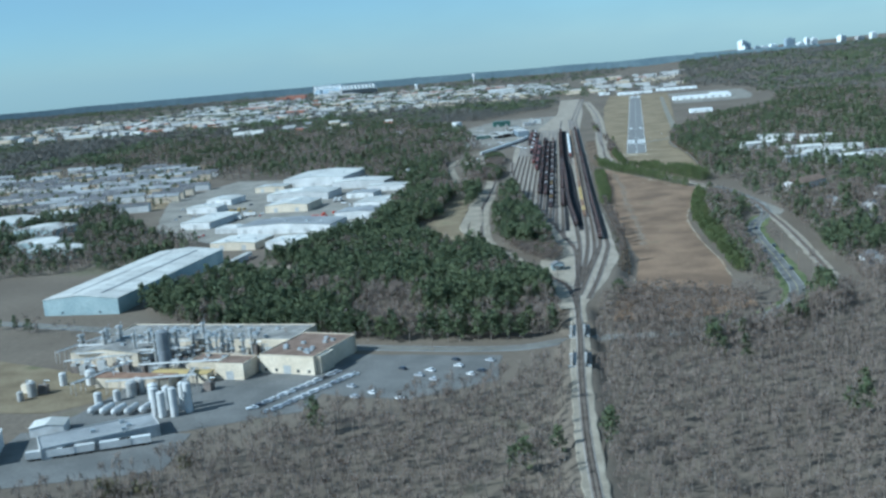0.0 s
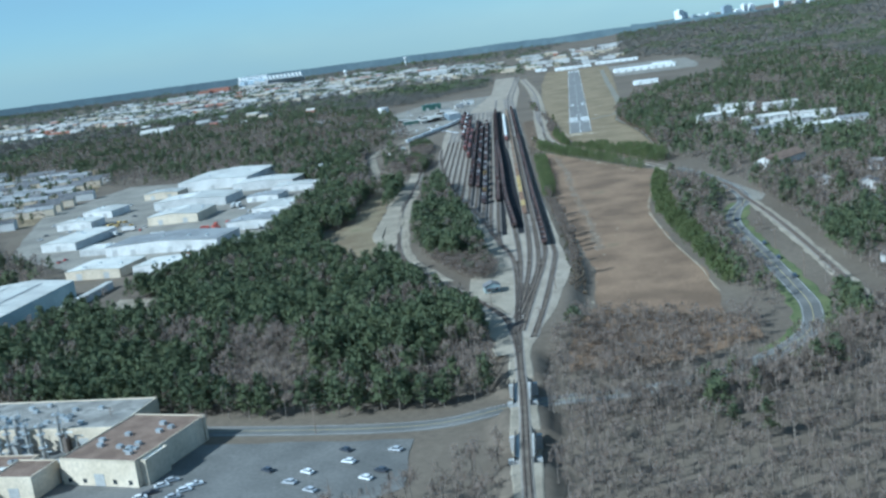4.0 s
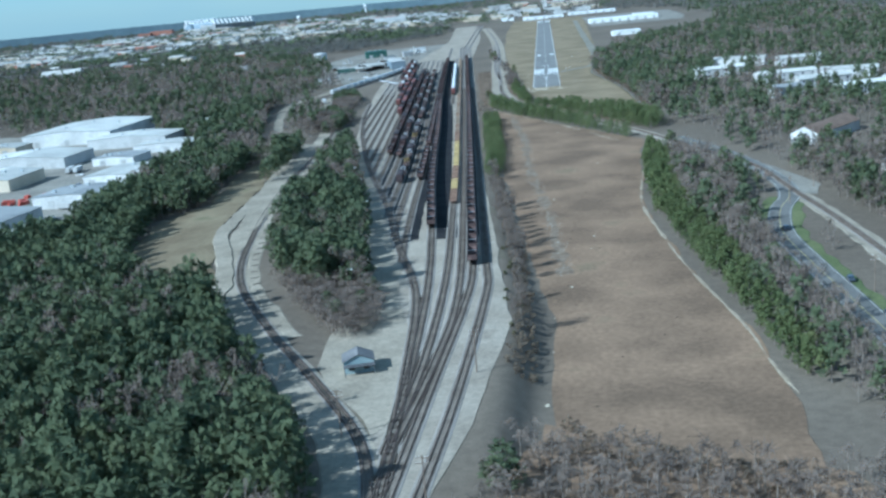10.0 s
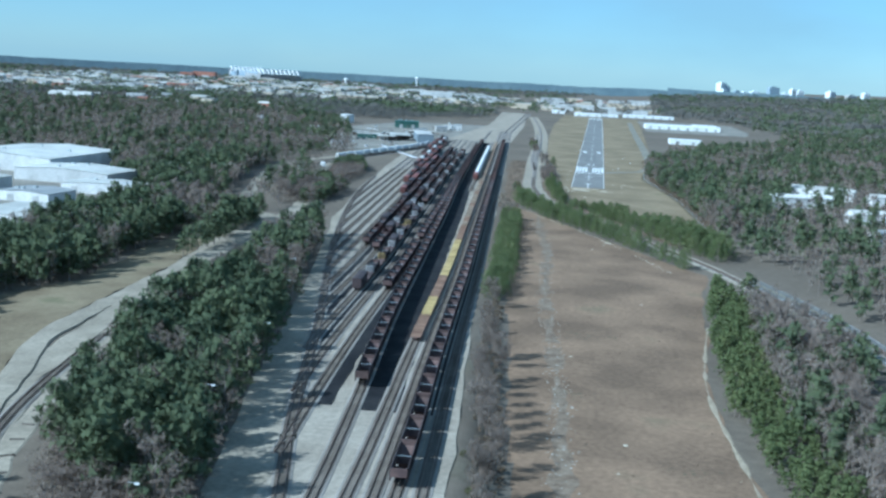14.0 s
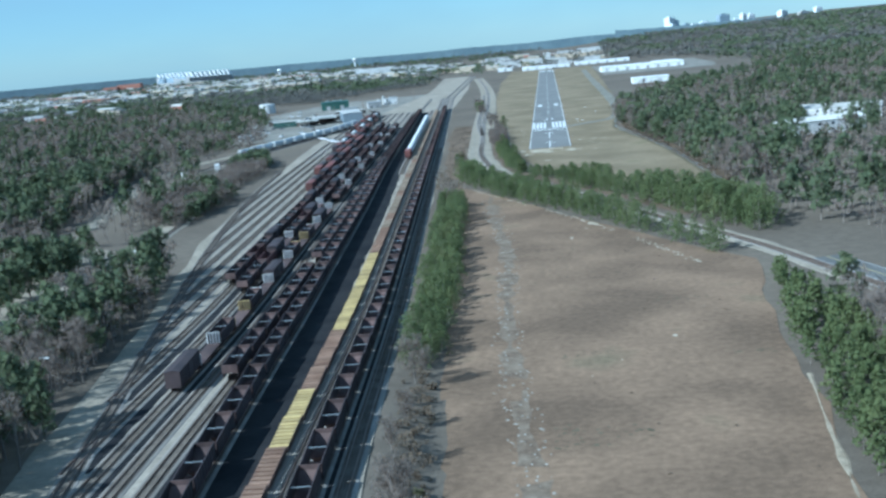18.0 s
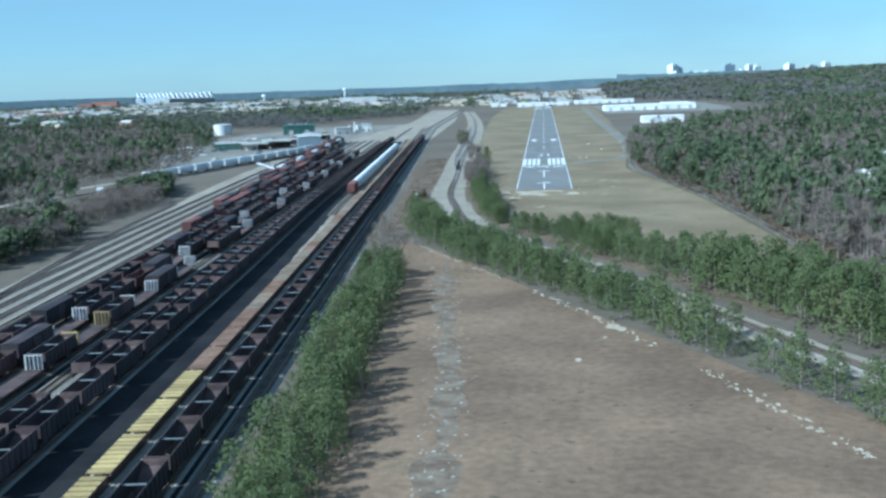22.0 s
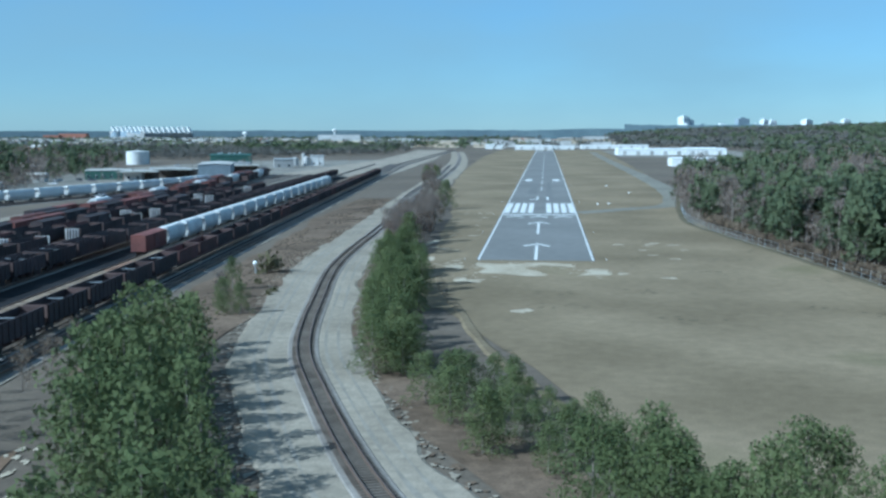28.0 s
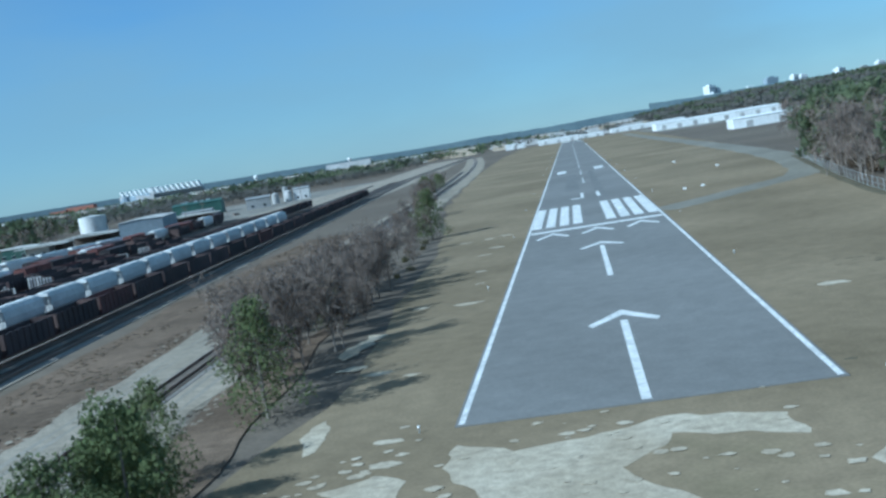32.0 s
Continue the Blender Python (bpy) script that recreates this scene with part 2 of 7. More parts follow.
M_GRAVEL = mat("pale_gravel_road", (0.235, 0.202, 0.155), (0.305, 0.264, 0.206), 0.95, 0.08, 0.9, 0.12, grain=0.17)
M_RUT = mat("worn_rut", (0.225, 0.202, 0.166), (0.272, 0.244, 0.203), 0.95, 0.2, 1.2, 0.0)
M_CLEAR = mat("dry_clearing_grass", (0.14, 0.108, 0.068), (0.205, 0.166, 0.106), 0.95, 0.05, 0.8, 0.0, c3=(0.12, 0.112, 0.062), grain=0.14)
M_REDCLAY = mat("red_clay_scrub", (0.105, 0.076, 0.052), (0.165, 0.12, 0.084), 0.95, 0.08, 0.8, 0.2, grain=0.22)
M_GREEN = mat("green_verge", (0.085, 0.105, 0.045), (0.135, 0.145, 0.068), 0.95, 0.04, 0.6, 0.5)
M_RUBBLE = mat("broken_concrete", (0.265, 0.236, 0.195), (0.37, 0.332, 0.276), 0.9, 0.2, 1.5, 0.2)
M_ASPHALT = mat("runway_asphalt", (0.168, 0.163, 0.154), (0.202, 0.196, 0.186), 0.88, 0.03, 0.5, 0.05, grain=0.08)
M_ROAD = mat("road_asphalt", (0.118, 0.115, 0.108), (0.16, 0.155, 0.145), 0.88, 0.05, 0.8, 0.2)
M_LOT = mat("worn_lot", (0.18, 0.164, 0.14), (0.25, 0.23, 0.196), 0.9, 0.04, 0.5, 0.1, grain=0.15)
M_PAINT = mat("white_paint", (0.74, 0.74, 0.72), (0.82, 0.82, 0.80), 0.7, 0.3, 2.0, 0.1)
M_RWPAINT = mat("weathered_runway_paint", (0.54, 0.535, 0.515), (0.68, 0.675, 0.65), 0.75, 0.5, 2.0, 0.0, grain=0.15)
M_YLINE = mat("yellow_line", (0.30, 0.25, 0.12), (0.36, 0.30, 0.15), 0.7, 0.3, 2.0, 0.1)
M_WORNLINE = mat("worn_white_line", (0.34, 0.335, 0.32), (0.42, 0.41, 0.39), 0.7, 0.3, 2.0, 0.1)
M_TAXI = mat("worn_taxiway", (0.18, 0.165, 0.132), (0.22, 0.203, 0.165), 0.9, 0.05, 0.5, 0.0, grain=0.12)
# Near-black: the cars' shadow is put into the colour along with coal dust.
M_COALSHADE = mat("shaded_coal_ground", (0.012, 0.012, 0.014), (0.024, 0.023, 0.024), 0.95, 0.1, 0.8, 0.1)
M_TIE = mat("sleeper_wood", (0.125, 0.105, 0.086), (0.185, 0.158, 0.132), 0.9, 0.3, 3.0, 0.3)
M_RAIL = mat("rail_steel", (0.16, 0.11, 0.085), (0.22, 0.16, 0.125), 0.5, 0.2, 3.0, 0.1, metal=0.5)
M_BARK = mat("bark", (0.19, 0.16, 0.135), (0.26, 0.225, 0.19), 0.9, 0.5, 4.0, 0.4)
M_PINE = leafy("pine_needles", (0.118, 0.145, 0.082), (0.162, 0.19, 0.10), (0.195, 0.212, 0.108), 0.74)
M_YOUNG = leafy("young_pine_needles", (0.14, 0.172, 0.072), (0.19, 0.22, 0.094), (0.225, 0.235, 0.103), 0.76)
M_TWIG = leafy("bare_twigs", (0.23, 0.183, 0.152), (0.30, 0.245, 0.205), (0.265, 0.20, 0.168), 0.5)
M_DRYTWIG = leafy("dry_brown_twigs", (0.24, 0.185, 0.135), (0.32, 0.25, 0.185), (0.27, 0.20, 0.14), 0.42)
M_BUSH = leafy("scrub_leaves", (0.12, 0.125, 0.06), (0.18, 0.16, 0.09), (0.20, 0.155, 0.095))
M_BRUSH = leafy("dry_brush", (0.20, 0.152, 0.108), (0.265, 0.208, 0.15), (0.18, 0.16, 0.10), 0.6)
M_COAL = mat("weathered_hopper_paint", (0.024, 0.017, 0.019), (0.048, 0.032, 0.032), 0.75, 0.15, 1.0, 0.2, vary=0.35)
M_INNER = mat("rusty_hopper_lining", (0.06, 0.037, 0.035), (0.115, 0.072, 0.062), 0.8, 0.3, 1.0, 0.2, vary=0.35)
M_TRUCK = mat("truck_iron", (0.03, 0.028, 0.027), (0.055, 0.048, 0.043), 0.7, 0.5, 3.0, 0.2)
M_YDECK = mat("yellow_deck", (0.36, 0.26, 0.10), (0.45, 0.33, 0.13), 0.75, 0.2, 2.0, 0.2, vary=0.2)
M_BDECK = mat("brown_deck", (0.17, 0.103, 0.07), (0.235, 0.15, 0.104), 0.85, 0.2, 2.0, 0.2, vary=0.2)
M_TDECK = mat("bleached_deck_planks", (0.185, 0.14, 0.098), (0.26, 0.20, 0.145), 0.85, 0.2, 2.0, 0.2, vary=0.15)
M_MAROON = mat("faded_maroon_paint", (0.062, 0.028, 0.026), (0.105, 0.045, 0.04), 0.78, 0.2, 2.0, 0.15, vary=0.3)
M_BOXRED = mat("boxcar_red", (0.11, 0.04, 0.033), (0.165, 0.06, 0.048), 0.75, 0.2, 2.0, 0.15, vary=0.3)
M_CARWHITE = mat("covered_hopper_grey", (0.50, 0.50, 0.49), (0.62, 0.62, 0.60), 0.6, 0.2, 2.0, 0.1, vary=0.12)
M_WHITE = mat("white_metal_wall", (0.46, 0.45, 0.43), (0.57, 0.56, 0.54), 0.6, 0.1, 1.0, 0.1, vary=0.14)
M_HANGAR = mat("white_hangar_sheet", (0.70, 0.70, 0.68), (0.79, 0.79, 0.77), 0.6, 0.05, 0.5, 0.0)
M_ROOFW = mat("white_roof_sheet", (0.43, 0.41, 0.37), (0.55, 0.53, 0.48), 0.55, 0.06, 0.7, 0.1, vary=0.2)
M_ROOFG = mat("grey_roof_sheet", (0.20, 0.20, 0.20), (0.28, 0.28, 0.275), 0.65, 0.06, 0.7, 0.1, vary=0.15)
M_ROOFP = mat("stained_plant_roof", (0.17, 0.16, 0.145), (0.30, 0.285, 0.26), 0.85, 0.12, 0.8, 0.1, c3=(0.12, 0.112, 0.102))
M_ROOFD = mat("dark_shingle", (0.10, 0.10, 0.105), (0.16, 0.155, 0.155), 0.9, 0.2, 2.0, 0.2, vary=0.2)
M_ROOFB = mat("brown_shingle", (0.15, 0.105, 0.08), (0.21, 0.15, 0.115), 0.9, 0.2, 2.0, 0.2)
M_BEIGE = mat("beige_wall", (0.50, 0.42, 0.31), (0.60, 0.51, 0.39), 0.75, 0.1, 1.0, 0.1, vary=0.12)
M_BRICK = mat("brick_wall", (0.30, 0.135, 0.095), (0.37, 0.18, 0.13), 0.85, 0.3, 3.0, 0.2, vary=0.15)
M_TEAL = mat("teal_metal_wall", (0.27, 0.34, 0.35), (0.34, 0.41, 0.41), 0.6, 0.1, 1.0, 0.1)
M_DEPOT = mat("blue_grey_metal_wall", (0.15, 0.185, 0.215), (0.20, 0.235, 0.265), 0.6, 0.1, 1.0, 0.1)
M_GREENB = mat("dark_green_metal_wall", (0.028, 0.075, 0.06), (0.045, 0.105, 0.083), 0.6, 0.1, 1.0, 0.1)
M_SILO = mat("dark_silo_concrete", (0.17, 0.18, 0.19), (0.23, 0.24, 0.25), 0.85, 0.15, 1.0, 0.15)
M_RUSTY = mat("rusted_plant_steel", (0.10, 0.082, 0.07), (0.19, 0.155, 0.13), 0.8, 0.3, 2.0, 0.1, vary=0.3)
M_CONC = mat("concrete", (0.36, 0.355, 0.34), (0.45, 0.44, 0.425), 0.85, 0.1, 1.0, 0.15, vary=0.12)
M_STEEL = mat("galvanised_steel", (0.40, 0.42, 0.43), (0.52, 0.54, 0.55), 0.45, 0.3, 2.0, 0.1, metal=0.6)
M_PIPE = mat("plant_pipework", (0.30, 0.29, 0.27), (0.44, 0.42, 0.39), 0.6, 0.3, 2.0, 0.1, metal=0.3)
M_WOODP = mat("pole_wood", (0.16, 0.12, 0.09), (0.23, 0.18, 0.14), 0.9, 0.3, 3.0, 0.2)
M_RED = mat("red_goods", (0.34, 0.06, 0.04), (0.43, 0.10, 0.07), 0.7, 0.3, 2.0, 0.1)
M_TYRE = mat("tyre_rubber", (0.02, 0.02, 0.02), (0.03, 0.03, 0.03), 0.85, 0.5, 3.0, 0.1)
# Dark glass wall, paled and blued: distance haze is put into its colour.
M_TOWERD = mat("hazed_curtain_wall", (0.25, 0.30, 0.34), (0.29, 0.34, 0.38), 0.5, 0.05, 0.3, 0.0)
M_TOWERG = mat("tower_glazing", (0.22, 0.27, 0.31), (0.27, 0.32, 0.36), 0.35, 0.05, 0.3, 0.0)
M_TOWERL = mat("pale_tower_stone", (0.60, 0.62, 0.62), (0.68, 0.70, 0.70), 0.7, 0.05, 0.3, 0.0)
M_FARWOOD = leafy("far_canopy", (0.16, 0.155, 0.138), (0.215, 0.20, 0.178), (0.15, 0.17, 0.135), 0.75)
# Haze of distance is painted into the ridge's bluish base colour and faint emission.
M_RIDGE = mat("hazed_distant_woods", (0.085, 0.115, 0.13), (0.115, 0.15, 0.16), 1.0, 0.01, 0.06, 0.0)
M_RIDGE.node_tree.nodes["Principled BSDF"].inputs["Emission Color"].default_value = (0.52, 0.68, 0.78, 1)     # the far distance is a backdrop: its blue air is put in as a glow
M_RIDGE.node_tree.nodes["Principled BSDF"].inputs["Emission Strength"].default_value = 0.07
M_GLASS = bpy.data.materials.new("window_glass")
M_GLASS.use_nodes = True
_b = M_GLASS.node_tree.nodes["Principled BSDF"]
_b.inputs["Base Color"].default_value = (0.03, 0.04, 0.05, 1)
_b.inputs["Roughness"].default_value = 0.08


def car_paint(name, c):
    m = mat(name, c, tuple(min(1, a * 1.1) for a in c), 0.3, 0.5, 3.0, 0.0)
    m.node_tree.nodes["Principled BSDF"].inputs["Coat Weight"].default_value = 0.5
    return m


CAR_PAINTS = [car_paint("car_paint_white", (0.72, 0.72, 0.72)), car_paint("car_paint_silver", (0.42, 0.43, 0.45)), car_paint("car_paint_dark", (0.04, 0.045, 0.06)),
              car_paint("car_paint_red", (0.35, 0.04, 0.035)), car_paint("car_paint_blue", (0.06, 0.11, 0.26))]
CAR_WORDS = ["white", "silver", "dark", "red", "blue"]


# ---------------------------------------------------------------- ground
def inside(poly, x, y):
    hit = False
    for (ax, ay), (bx, by) in zip(poly, poly[1:] + poly[:1]):
        if (ay > y) != (by > y) and x < (bx - ax) * (y - ay) / (by - ay) + ax:
            hit = not hit
    return hit


def ruffle(poly, step=9.0, amp=2.2, seed=0.0, freq=0.06):
    """The same outline with many points and an uneven edge."""
    out = []
    for (ax, ay), (bx, by) in zip(poly, poly[1:] + poly[:1]):
        n = max(1, int(math.hypot(bx - ax, by - ay) / step))
        for i in range(n):
            x, y = ax + (bx - ax) * i / n, ay + (by - ay) * i / n
            w = noise.noise_vector(Vector((x * freq, y * freq, seed)))
            out.append((x + amp * w.x, y + amp * w.y))
    return out


def curve(pts, step=4.0):
    """A smooth line through the points, as (x, y) every step metres."""
    p = [Vector((*a, 0)) for a in pts]
    p = [2 * p[0] - p[1]] + p + [2 * p[-1] - p[-2]]
    dense = []
    for i in range(1, len(p) - 2):
        a, b, c, d = p[i - 1:i + 3]
        n = max(2, int((c - b).length / 2))
        for k in range(n):
            t = k / n
            dense.append(0.5 * (2 * b + (c - a) * t + (2 * a - 5 * b + 4 * c - d) * t * t + (3 * b - a - 3 * c + d) * t ** 3))
    dense.append(p[-2])
    out, rest = [dense[0]], 0.0
    for a, b in zip(dense, dense[1:]):
        length = (b - a).length
        while rest + length >= step:
            k = (step - rest) / length
            a = a.lerp(b, k)
            length = (b - a).length
            rest = 0.0
            out.append(a.copy())
        rest += length
    if (out[-1] - dense[-1]).length > 0.3:
        out.append(dense[-1])
    return [(q.x, q.y) for q in out]


def sides(line, off):
    """The line moved sideways to its right by off."""
    out = []
    for i, (x, y) in enumerate(line):
        a, b = line[max(0, i - 1)], line[min(len(line) - 1, i + 1)]
        dx, dy = b[0] - a[0], b[1] - a[1]
        k = math.hypot(dx, dy) or 1
        out.append((x + dy / k * off, y - dx / k * off))
    return out


def blotches(name, spots, size, material, label, category, lift=0.05, flat=1.0, parent=None):
    """Many small uneven patches of ground cover as one mesh; spots is a list of (x, y)."""
    g = Geo()
    for x, y in spots:
        r0, n, a0 = rnd.uniform(*size), 14, rnd.uniform(0, 60)
        k0 = len(g.v)
        dz = lift + 0.0015 * rnd.randrange(14)
        g.v.append((x, y, hgt(x, y) + dz))
        for k in range(n):
            a = 2 * math.pi * k / n
            r = r0 * (0.85 + 0.5 * noise.noise(Vector((1.3 * math.cos(a), 1.3 * math.sin(a), a0)))) * rnd.uniform(0.85, 1.1)
            px, py = x + r * math.cos(a), y + r * flat * math.sin(a)
            g.v.append((px, py, hgt(px, py) + dz))
            g.f.append((k0, k0 + 1 + k, k0 + 1 + (k + 1) % n))
    return solid(name, g, material, label, category, "stuff")


def drape(name, poly, lift, material, label, category, step=25.0, kind="structure", thick=0.0):
    """A patch of ground cover that follows the land."""
    bm = bmesh.new()
    bm.faces.new([bm.verts.new((x, y, 0)) for x, y in poly])
    bmesh.ops.triangulate(bm, faces=bm.faces[:])
    xs, ys = [p[0] for p in poly], [p[1] for p in poly]
    lo = (max(min(xs), -260), max(min(ys), -620))
    hi = (min(max(xs), 30), min(max(ys), -250))
    for k, no in ((0, (1, 0, 0)), (1, (0, 1, 0))):
        c = math.ceil(lo[k] / step) * step
        while c < hi[k]:
            bmesh.ops.bisect_plane(bm, geom=bm.verts[:] + bm.edges[:] + bm.faces[:], plane_co=(c, c, 0), plane_no=no)
            c += step
    for v in bm.verts:
        v.co.z = hgt(v.co.x, v.co.y) + lift
    bmesh.ops.recalc_face_normals(bm, faces=bm.faces[:])
    for f in bm.faces:
        if f.normal.z < 0:
            f.normal_flip()
    me = bpy.data.meshes.new(name)
    bm.to_mesh(me)
    bm.free()
    me.shade_smooth()
    me.materials.append(material)
    return tagged(new(name, me), label, category, "", kind)


def ribbon(name, line, width, lift, material, label, category, kind="structure", edge=0.0, parent=None, zf=hgt):
    """A road or bed of even width along a line, with a small drop at its sides."""
    g = Geo()
    L, R = sides(line, -width / 2), sides(line, width / 2)
    L2, R2 = sides(line, -width / 2 - 0.5), sides(line, width / 2 + 0.5)
    for i in range(len(line)):
        z = zf(*line[i])
        w = edge * noise.noise(Vector((line[i][0] * 0.1, line[i][1] * 0.1, 3.0)))
        g.v += [(L2[i][0] - w, L2[i][1], z - 0.1), (L[i][0] - w, L[i][1], z + lift), (R[i][0] + w, R[i][1], z + lift), (R2[i][0] + w, R2[i][1], z - 0.1)]
        if i:
            n = 4 * (i - 1)
            for k in range(3):
                g.f.append((n + k, n + k + 1, n + k + 5, n + k + 4))
    ob = new(name, g.mesh(name, material))
    for p in ob.data.polygons:
        if p.normal.z < 0:
            ob.data.flip_normals()
            break
    ob.parent = parent
    return ob if parent else tagged(ob, label, category, "", kind)


g = Geo()
gx = [-9000, -6000, -4000, -2800, -2000, -1400, -1000, -700, -500, -400, -320, -260, -220] + list(range(-200, -80, 5)) + [-80 + 2.5 * k for k in range(48)] + [40, 50, 60] + [80, 120, 180, 250, 350, 500, 700, 1000, 1400, 2000, 3000, 4500, 9000]
gy = [-9000, -5000, -3000, -2200, -1800, -1500, -1300, -1200, -1100, -1020, -950, -905, -900, -897, -893, -881, -878, -874, -870, -860, -853, -850, -847, -844, -832, -829, -826, -823, -815, -800, -792, -789, -760, -730, -700, -680, -660, -640, -620] + list(range(-600, -259, 20)) + [-200, -100, 0, 150, 300, 500, 700, 900, 1100, 1300, 1500, 1700, 1900, 2100, 2300, 2500, 2800, 3300, 4000, 6000, 9000]
for y in gy:
    for x in gx:
        g.v.append((x, y, hgt(x, y) - 0.06))
nx = len(gx)
for j in range(len(gy) - 1):
    for i in range(nx - 1):
        n = j * nx + i
        g.f.append((n, n + 1, n + nx + 1, n + nx))
solid("ground", g, M_FLOOR, "brown leaf-littered woodland ground reaching the horizon", "ground", "structure").data.shade_smooth()

FIELD = [(-41, -135), (-27, -165), (-3, -216), (16, -258), (31, -288), (53, -326), (46, -380), (42, -450), (38, -487), (39, -550), (45, -623), (50, -664), (52, -700), (50, -752), (25, -748), (-3, -727), (0, -660), (-6, -600), (-12, -540), (-23.5, -404), (-28, -340), (-35, -230)]
SOUTH_FIELD = [(56, -752), (60, -786), (20, -806), (-14, -806), (-12, -766), (-5, -722), (25, -740)]
drape("scrub_field", ruffle(SOUTH_FIELD, 8, 3.5, 1.5), 0.015, M_FIELD, "reddish dry grass running into the scrub", "field")
drape("field", ruffle(FIELD, 8, 2.5, 1.0), 0.02, M_FIELD, "broad open field of dry reddish-tan grass", "field")
AIRGRASS = [(-28, -52), (-13, -61), (6, -118), (30, -180), (52, -205), (66, -185), (63, -110), (60, -45), (54, 10), (47, 60), (42, 100), (46, 170), (58, 230), (60, 420), (64, 560), (70, 900), (75, 1300), (-60, 1320), (-62, 900), (-52, 500), (-40, 250), (-27, 120), (-22, 20)]
drape("airfield_grass", ruffle(AIRGRASS, 10, 2.0, 2.0), 0.03, M_AIRGRASS, "mown dormant straw-coloured airfield grass beside the runway", "grass", 60)
YARD = [(-35, -806), (-31, -803), (-26, -772), (-18, -722), (-13, -660), (-18, -600), (-35, -400), (-48, -190), (-57, -60), (-90, 430), (-100, 800), (-130, 1290), (-175, 1290), (-150, 800), (-160, 430), (-172, 250), (-158, 60), (-150, -20), (-128, -225), (-84, -440), (-66, -545), (-56, -600), (-46, -680), (-40, -745)]
drape("rail_yard", ruffle(YARD, 10, 1.2, 3.0), 0.05, M_BALLAST, "pale grey gravel bed of the rail yard", "rail yard", 20)
LEFTBED = [(-140, -120), (-128, -236), (-104, -360), (-76, -520), (-62, -600), (-53, -640), (-50, -600), (-66, -530), (-92, -395), (-122, -250), (-134, -160)]
drape("service_road", ruffle(LEFTBED, 9, 1.6, 4.0), 0.10, M_GRAVEL, "pale gravel service road along the yard", "road", 20)
CLEARING = [(-115, -640), (-132, -612), (-152, -580), (-174, -522), (-182, -464), (-168, -436), (-177, -345), (-175, -285), (-160, -310), (-150, -405), (-141, -500), (-128, -556), (-112, -606)]
drape("dirt_clearing", ruffle(CLEARING, 7, 3, 5.0), 0.30, M_CLEAR, "open sandy clearing with dry grass", "clearing", 20)

# more gravel, roads and lots
WYE = curve([(-33, -795), (-36, -770), (-43, -737), (-62, -696), (-84, -652), (-108, -593), (-122, -516), (-137, -400), (-143, -300), (-150, -200), (-165, -100), (-190, 20), (-200, 90)], 3.0)
MAIN = curve([(4, -1500), (0, -1250), (-8, -1110), (-19, -1000), (-22, -965), (-26, -907), (-28.5, -860), (-30, -836), (-32, -808), (-34, -775)], 3.0)
SPUR = curve([(-108, 1150), (-82, 850), (-66, 620), (-58, 460), (-53, 330), (-49, 216), (-45.5, 140), (-42, 70), (-38.5, -6), (-32.5, -55), (-27, -90), (-20.5, -113), (-10, -143), (2, -168), (15, -199), (24, -222), (40, -265), (54, -299), (66, -337), (84, -400), (95, -436), (99, -497), (103, -552), (106, -640), (108, -760)], 3.0)
STREET = curve([(70, -330), (86, -385), (95, -435), (98, -478), (95, -505), (87, -527), (80.5, -562), (80.5, -600), (82.5, -650), (84.5, -715), (84, -752), (75, -786), (50, -815), (15, -832), (-30, -838), (-63, -850), (-120, -843), (-185, -828), (-260, -800), (-330, -775), (-470, -730)], 4.0)
ribbon("wye_gravel", sides(WYE, -3.2), 11.0, 0.09, M_GRAVEL, "pale gravel shoulder of the curved track", "road", edge=1.5)
ribbon("spur_gravel", [p for p in sides(SPUR, 1.0) if -150 < p[1] < 112], 13.5, 0.09, M_GRAVEL, "pale gravel road beside the curved spur track", "road", edge=1.2)
ribbon("spur_shoulder", [p for p in SPUR if p[1] <= -138], 7.5, 0.07, M_GRAVEL, "pale gravel shoulder of the spur track", "road", edge=1.2)
ribbon("spur_shoulder", [p for p in SPUR if p[1] >= 108], 15.0, 0.07, M_GRAVEL, "pale gravel shoulder of the spur track", "road", edge=1.5)
ribbon("dirt_loop", curve([(-150, -602), (-138, -622), (-124, -638), (-115, -636), (-110, -622), (-112, -599), (-124, -557), (-134, -526), (-138, -491), (-145, -411), (-150, -354), (-160, -310), (-172, -285)], 3), 6.0, 0.45, M_GRAVEL, "pale dirt loop road beside the curved track", "road", edge=1.0)
ribbon("wye_shoulder", sides([p for p in WYE if -668 < p[1] < -300], 4.6), 3.6, 0.075, M_GRAVEL, "pale gravel strip along the curved track", "road", edge=1.4)
ribbon("main_gravel", MAIN, 8.0, 0.06, M_GRAVEL, "gravel shoulder of the single main track", "road", edge=1.0)
drape("gravel_apron", ruffle([(-62, -690), (-40, -735), (-34, -700), (-44, -650), (-50, -615), (-56, -612), (-62, -650)], 5, 2.8, 6.0), 0.13, M_GRAVEL, "pale gravel apron round the yard hut", "road", 20)
drape("gravel_lot", ruffle([(-138, -470), (-128, -520), (-118, -560), (-126, -470), (-140, -390), (-150, -250), (-172, -230), (-160, -330)], 8, 2, 7.0), 0.38, M_GRAVEL, "worn gravel lot beside the curved track", "lot", 20)
drape("red_clay_bank", ruffle([(-70, 200), (-66, 110), (-58, 0), (-54, -60), (-49, -110), (-36, -114), (-40, -60), (-45, 0), (-50, 80), (-56, 200)], 5, 1.8, 8.0), 0.06, M_REDCLAY, "brown bank of dry grass and clay beside the spur track", "bank", 60)
